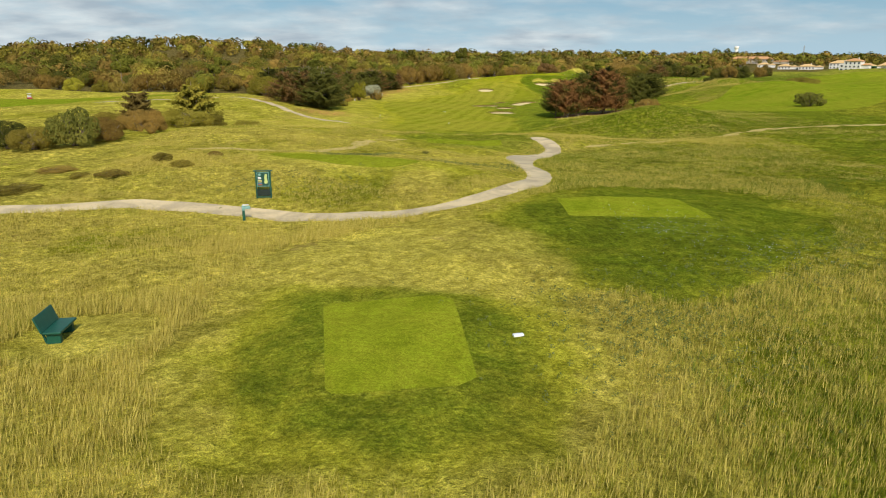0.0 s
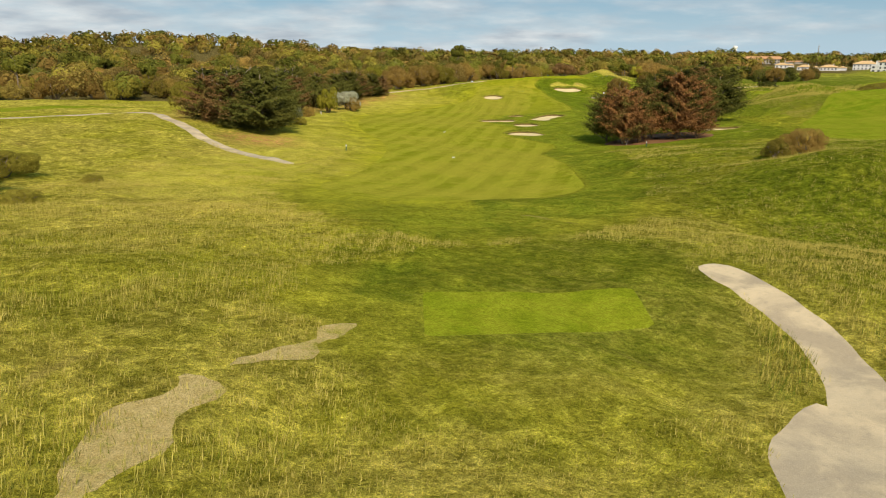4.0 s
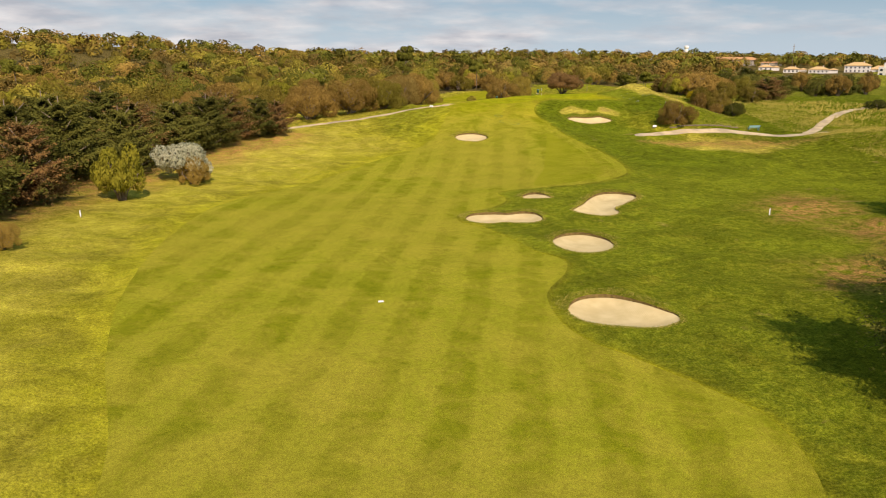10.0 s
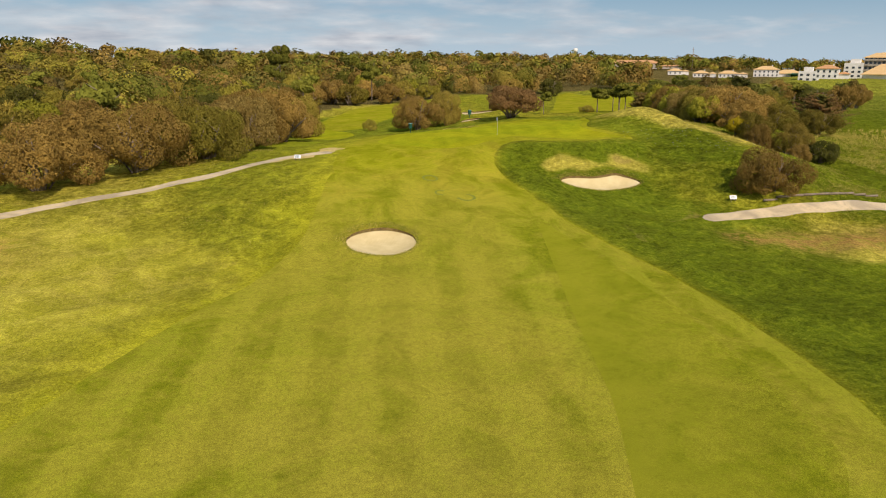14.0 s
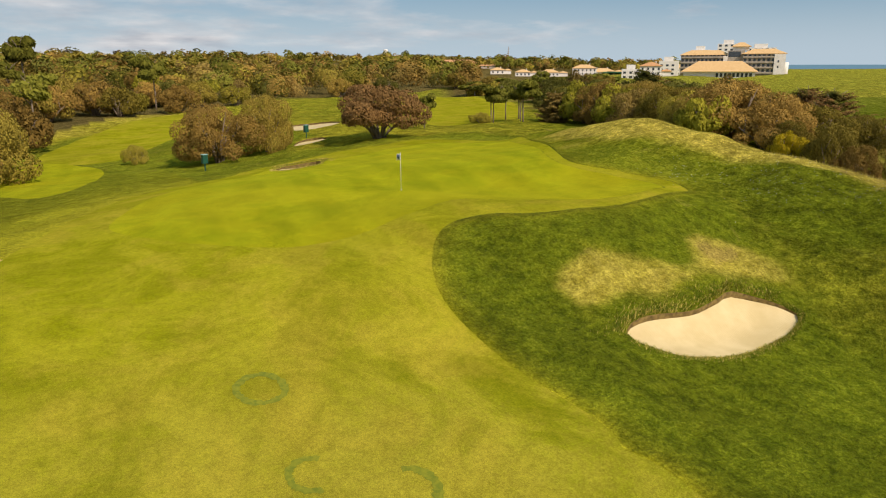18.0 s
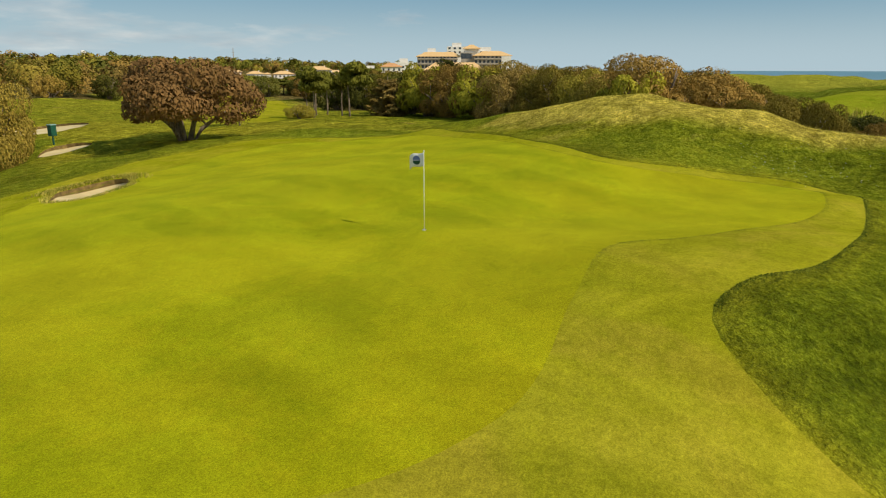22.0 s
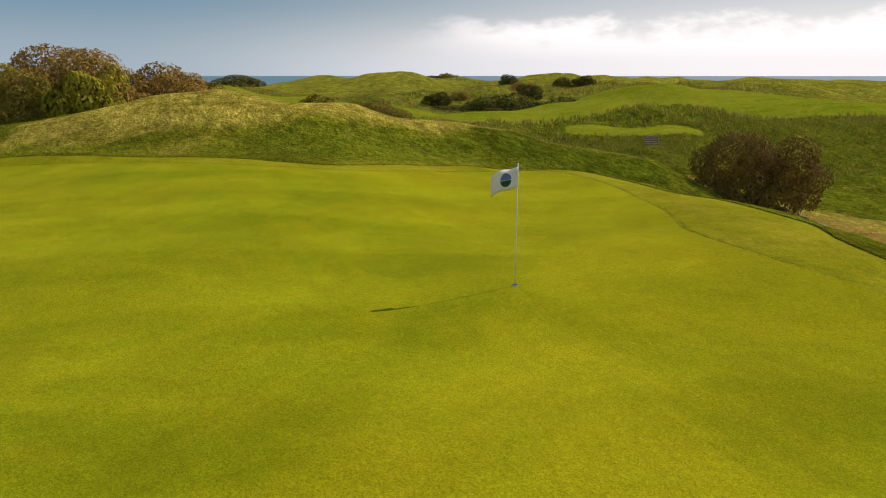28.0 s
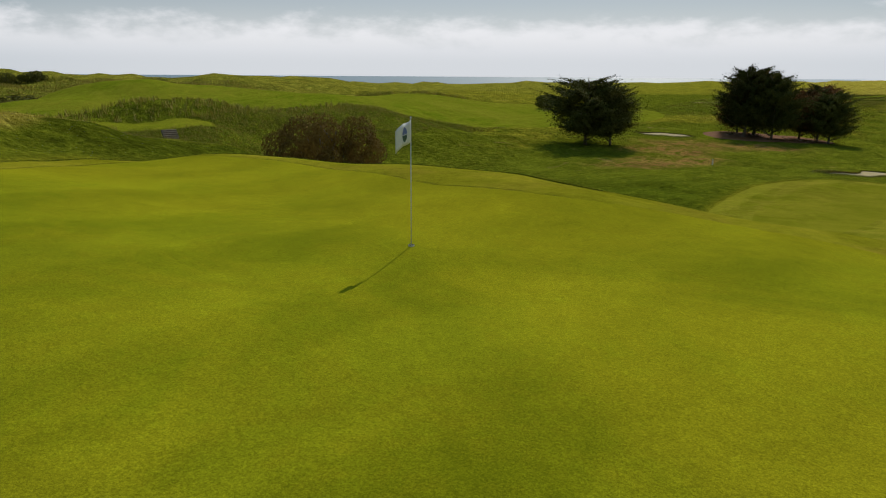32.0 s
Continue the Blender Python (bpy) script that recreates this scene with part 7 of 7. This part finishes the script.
def buggy(x, y, rz):
    t = empty_thing("golf_buggy", pose(x, y, height(x, y), 0, 0, rz), "small red and white golf buggy parked on a track", "golf buggy")
    part("body", boxes((-0.6, -1.1, 0.3, 0.6, 1.1, 0.75), bevel=0.08), BUGGY_RED, t)
    part("seat", boxes((-0.55, -0.1, 0.75, 0.55, 0.4, 0.95), (-0.55, 0.38, 0.9, 0.55, 0.5, 1.3), bevel=0.03), PAINT_WHITE, t)
    part("canopy", boxes((-0.62, -0.75, 1.82, 0.62, 0.75, 1.9), bevel=0.03), PAINT_WHITE, t)
    for sx in (-0.55, 0.55):
        for sy in (-0.7, 0.7):
            part("canopy_post", tubes("canopy_post", [([(sx, sy, 0.7), (sx, sy, 1.84)], (0.025, 0.025))], RUBBER, 6), None, t)
            w = part("wheel", tubes("wheel", [([(sx * 0.85, sy, 0.24), (sx * 1.15, sy, 0.24)], (0.24, 0.24))], RUBBER, 14), None, t)


buggy(-170, -96, 40)


# ---------------- houses and the hotel ----------------
def hip_roof(x0, y0, x1, y1, z, up, over=0.6):
    bm = bmesh.new()
    a, b, c, d = x0 - over, y0 - over, x1 + over, y1 + over
    s = min(c - a, d - b) / 2
    base = [bm.verts.new(p) for p in ((a, b, z), (c, b, z), (c, d, z), (a, d, z))]
    under = [bm.verts.new(p) for p in ((a, b, z - 0.25), (c, b, z - 0.25), (c, d, z - 0.25), (a, d, z - 0.25))]
    if c - a > d - b:
        r = [bm.verts.new((a + s, (b + d) / 2, z + up)), bm.verts.new((c - s, (b + d) / 2, z + up))]
        quads = ((0, 1, r[1], r[0]), (1, 2, r[1]), (2, 3, r[0], r[1]), (3, 0, r[0]))
    else:
        r = [bm.verts.new(((a + c) / 2, b + s, z + up)), bm.verts.new(((a + c) / 2, d - s, z + up))]
        quads = ((0, 1, r[0]), (1, 2, r[1], r[0]), (2, 3, r[1]), (3, 0, r[0], r[1]))
    for q in quads:
        bm.faces.new([base[v] if isinstance(v, int) else v for v in q])
    for k in range(4):
        bm.faces.new((under[k], under[(k + 1) % 4], base[(k + 1) % 4], base[k]))
    bm.faces.new(under[::-1])
    return bm


def house(x, y, rz, w, d, storeys, wall=None, roof=None, label="white rendered house with an orange tiled hip roof", wing=True):
    z = float(land(x, y)) - 0.4
    t = empty_thing("house", pose(x, y, z, 0, 0, rz), label, "house", "houses beyond the course")
    h = 2.9 * storeys + 0.6
    part("wall", boxes((-w / 2, -d / 2, 0, w / 2, d / 2, h)), wall or WALL_WHITE, t)
    part("roof", hip_roof(-w / 2, -d / 2, w / 2, d / 2, h, min(w, d) * 0.22), roof or ROOF_ORANGE, t)
    part("chimney", boxes((w * 0.2, 0.2, h, w * 0.2 + 0.7, 0.9, h + min(w, d) * 0.22 + 0.7)), wall or WALL_WHITE, t)
    for s in range(storeys):
        n = max(2, int(w / 3.2))
        for k in range(n):
            xx = -w / 2 + w * (k + 0.5) / n
            win = part("window", boxes((xx - 0.6, -d / 2 - 0.06, 1.0 + 2.9 * s, xx + 0.6, -d / 2 + 0.02, 2.4 + 2.9 * s)), GLASS, t)
            part("sill", boxes((xx - 0.7, -d / 2 - 0.16, 0.88 + 2.9 * s, xx + 0.7, -d / 2, 0.98 + 2.9 * s)), wall or WALL_WHITE, win)
    if wing:
        part("wing", boxes((w / 2, -d * 0.3, 0, w / 2 + w * 0.45, d * 0.4, 3.2)), wall or WALL_WHITE, t)
        part("wing_roof", hip_roof(w / 2, -d * 0.3, w / 2 + w * 0.45, d * 0.4, 3.2, 1.3), roof or ROOF_ORANGE, t)
    return t


house(388, 448, -38, 20, 13, 2)
house(356, 455, -34, 16, 11, 1, roof=ROOF_ORANGE)
house(338, 468, -34, 13, 10, 1)
house(320, 480, -30, 12, 9, 1)
house(437, 389, -44, 17, 12, 2)
house(428, 470, -36, 20, 12, 1, roof=ROOF_ORANGE)
house(300, 520, -30, 11, 9, 1, wall=WALL_BEIGE)
house(395, 690, -28, 56, 16, 2, wall=WALL_BEIGE, roof=ROOF_TILE, label="long pale building with low orange roofs above the trees")


def water_tower(x, y):
    z = float(land(x, y))
    t = empty_thing("water_tower", pose(x, y, z), "white water tower above the far woods", "tower")
    part("shaft", tubes("shaft", [([(0, 0, 0), (0, 0, 36), (0, 0, 46)], (5.4, 5.2, 5.2))], WALL_WHITE, 20), None, t)
    part("tank", tubes("tank", [([(0, 0, 44), (0, 0, 46), (0, 0, 53), (0, 0, 54)], (5.2, 6.8, 6.8, 4.0))], WALL_WHITE, 20), None, t)


water_tower(903, 2001)


def mast(x, y, high):
    t = empty_thing("radio_mast", pose(x, y, float(land(x, y))), "thin radio mast above the houses", "mast")
    part("mast", tubes("mast", [([(0, 0, 0), (0, 0, high)], (0.5, 0.2))], WOOD, 6), None, t)
    for k in range(3):
        part("antenna", boxes((-1.2, -0.1, high * (0.7 + 0.1 * k), 1.2, 0.1, high * (0.7 + 0.1 * k) + 0.5)), WOOD, t)


mast(452, 660, 26)


def hotel():
    t = empty_thing("hotel", pose(373, 284, -2.5, 0, 0, -52), "large beige hotel with orange hip roofs and a pagoda tower", "hotel")
    t.scale = (0.8, 0.8, 1.0)
    # local x runs across the front, which faces the course
    for name, x0, x1, y0, y1, h, rows, cols in (("left_wing", -40, -3, 4, 18, 14.5, 4, 12), ("right_wing", 8, 39, 0, 16, 15.0, 4, 9)):
        wing = part(name, boxes((x0, y0, 0, x1, y1, h)), WALL_BEIGE, t)
        part("roof", hip_roof(x0, y0, x1, y1, h, 3.0, 1.2), ROOF_ORANGE, wing)
        for r in range(rows):
            part("balcony", boxes((x0, y0 - 1.3, 3.3 * r + 2.6, x1 - (8 if x0 > 0 else 0), y0, 3.3 * r + 3.5)), WALL_BEIGE, wing)
            for c in range(cols - (2 if x0 > 0 else 0)):
                xx = x0 + (x1 - x0) * (c + 0.5) / cols
                part("window", boxes((xx - 0.95, y0 - 0.08, 3.3 * r + 3.6, xx + 0.95, y0 + 0.02, 3.3 * r + 5.3)) if r < rows - 1 else boxes((xx - 0.95, y0 - 0.08, 3.3 * r + 3.6, xx + 0.95, y0 + 0.02, 3.3 * r + 4.5)), GLASS, wing)
    # whiter than the wings: the sunlight on this end is put into the colour
    end = part("end_wall", boxes((31, -1.6, 0, 39.2, 0.2, 14.6)), WALL_WHITE, t)
    for z in (6.0, 9.4):
        part("window", boxes((33.6, -1.7, z, 34.6, -1.58, z + 1.4)), GLASS, end)
    part("stair_tower", tubes("stair_tower", [([(39.5, 2, 0), (39.5, 2, 9.5)], (2.4, 2.4))], WALL_WHITE, 20), None, t)
    core = part("core", boxes((-4, 2, 0, 9, 16, 17.0)), WALL_BEIGE, t)
    part("dark_gallery", boxes((-3, 1.85, 13.0, 6, 2.05, 16.4)), GLASS, core)
    pag = part("pagoda", boxes((0, 4, 17.0, 12, 13, 19.6)), WALL_WHITE, t)
    part("pagoda_roof", hip_roof(0, 4, 12, 13, 19.6, 2.6, 1.6), ROOF_ORANGE, pag)
    hall = part("front_hall", boxes((-34, -34, 0, 18, -14, 4.2)), WALL_WHITE, t)
    part("hall_roof", hip_roof(-34, -34, 18, -14, 4.2, 6.2, 2.0), ROOF_ORANGE, hall)
    for k in range(9):
        xx = -10 + 3.0 * k
        part("window", boxes((xx, -34.1, 0.8, xx + 1.8, -33.96, 3.2)), GLASS, hall)
    part("chimney", boxes((-6, -22, 8, -3, -19, 13.5)), WALL_WHITE, t)
    part("chimney", boxes((20, 7, 17.0, 21.2, 8.2, 19.4)), WALL_WHITE, t)


hotel()


def apartment_block(x, y, rz, w, d, h, label):
    t = empty_thing("apartment_block", pose(x, y, float(land(x, y)) - 0.5, 0, 0, rz), label, "apartment block")
    part("wall", boxes((-w / 2, -d / 2, 0, w / 2, d / 2, h)), WALL_WHITE, t)
    part("penthouse", boxes((-w / 4, -d / 3, h, w / 5, d / 3, h + 2.8)), WALL_WHITE, t)
    for s in range(int(h / 3)):
        for k in range(int(w / 4)):
            xx = -w / 2 + 4 * k + 2
            part("window", boxes((xx - 0.9, -d / 2 - 0.08, 3 * s + 1.0, xx + 0.9, -d / 2 + 0.02, 3 * s + 2.4)), GLASS, t)


apartment_block(434, 338, -50, 16, 12, 24, "white stepped apartment block behind the hotel")
apartment_block(419, 351, -50, 14, 12, 19, "white apartment block behind the hotel")
apartment_block(392, 356, -48, 14, 12, 11, "white low apartment block behind the hotel")
apartment_block(450, 322, -50, 20, 10, 21, "white apartment block behind the hotel")
apartment_block(330, 330, -46, 12, 10, 7, "small white block with a flat roof")
house(318, 300, -46, 13, 10, 2, roof=ROOF_TILE)


def net_frame(x, y):
    t = empty_thing("net_shelter", pose(x, y, float(land(x, y)), 0, 0, -40), "green netting shelter of the practice ground", "shelter")
    part("net", boxes((-9, -4, 2.6, 9, 4, 3.2), (-9, 3.8, 0, 9, 4.0, 2.6)), NET, t)
    for sx in (-8.6, 0, 8.6):
        part("post", tubes("post", [([(sx, -3.8, -0.3), (sx, -3.8, 2.7)], (0.12, 0.12))], WOOD, 8), None, t)


net_frame(405, 430)
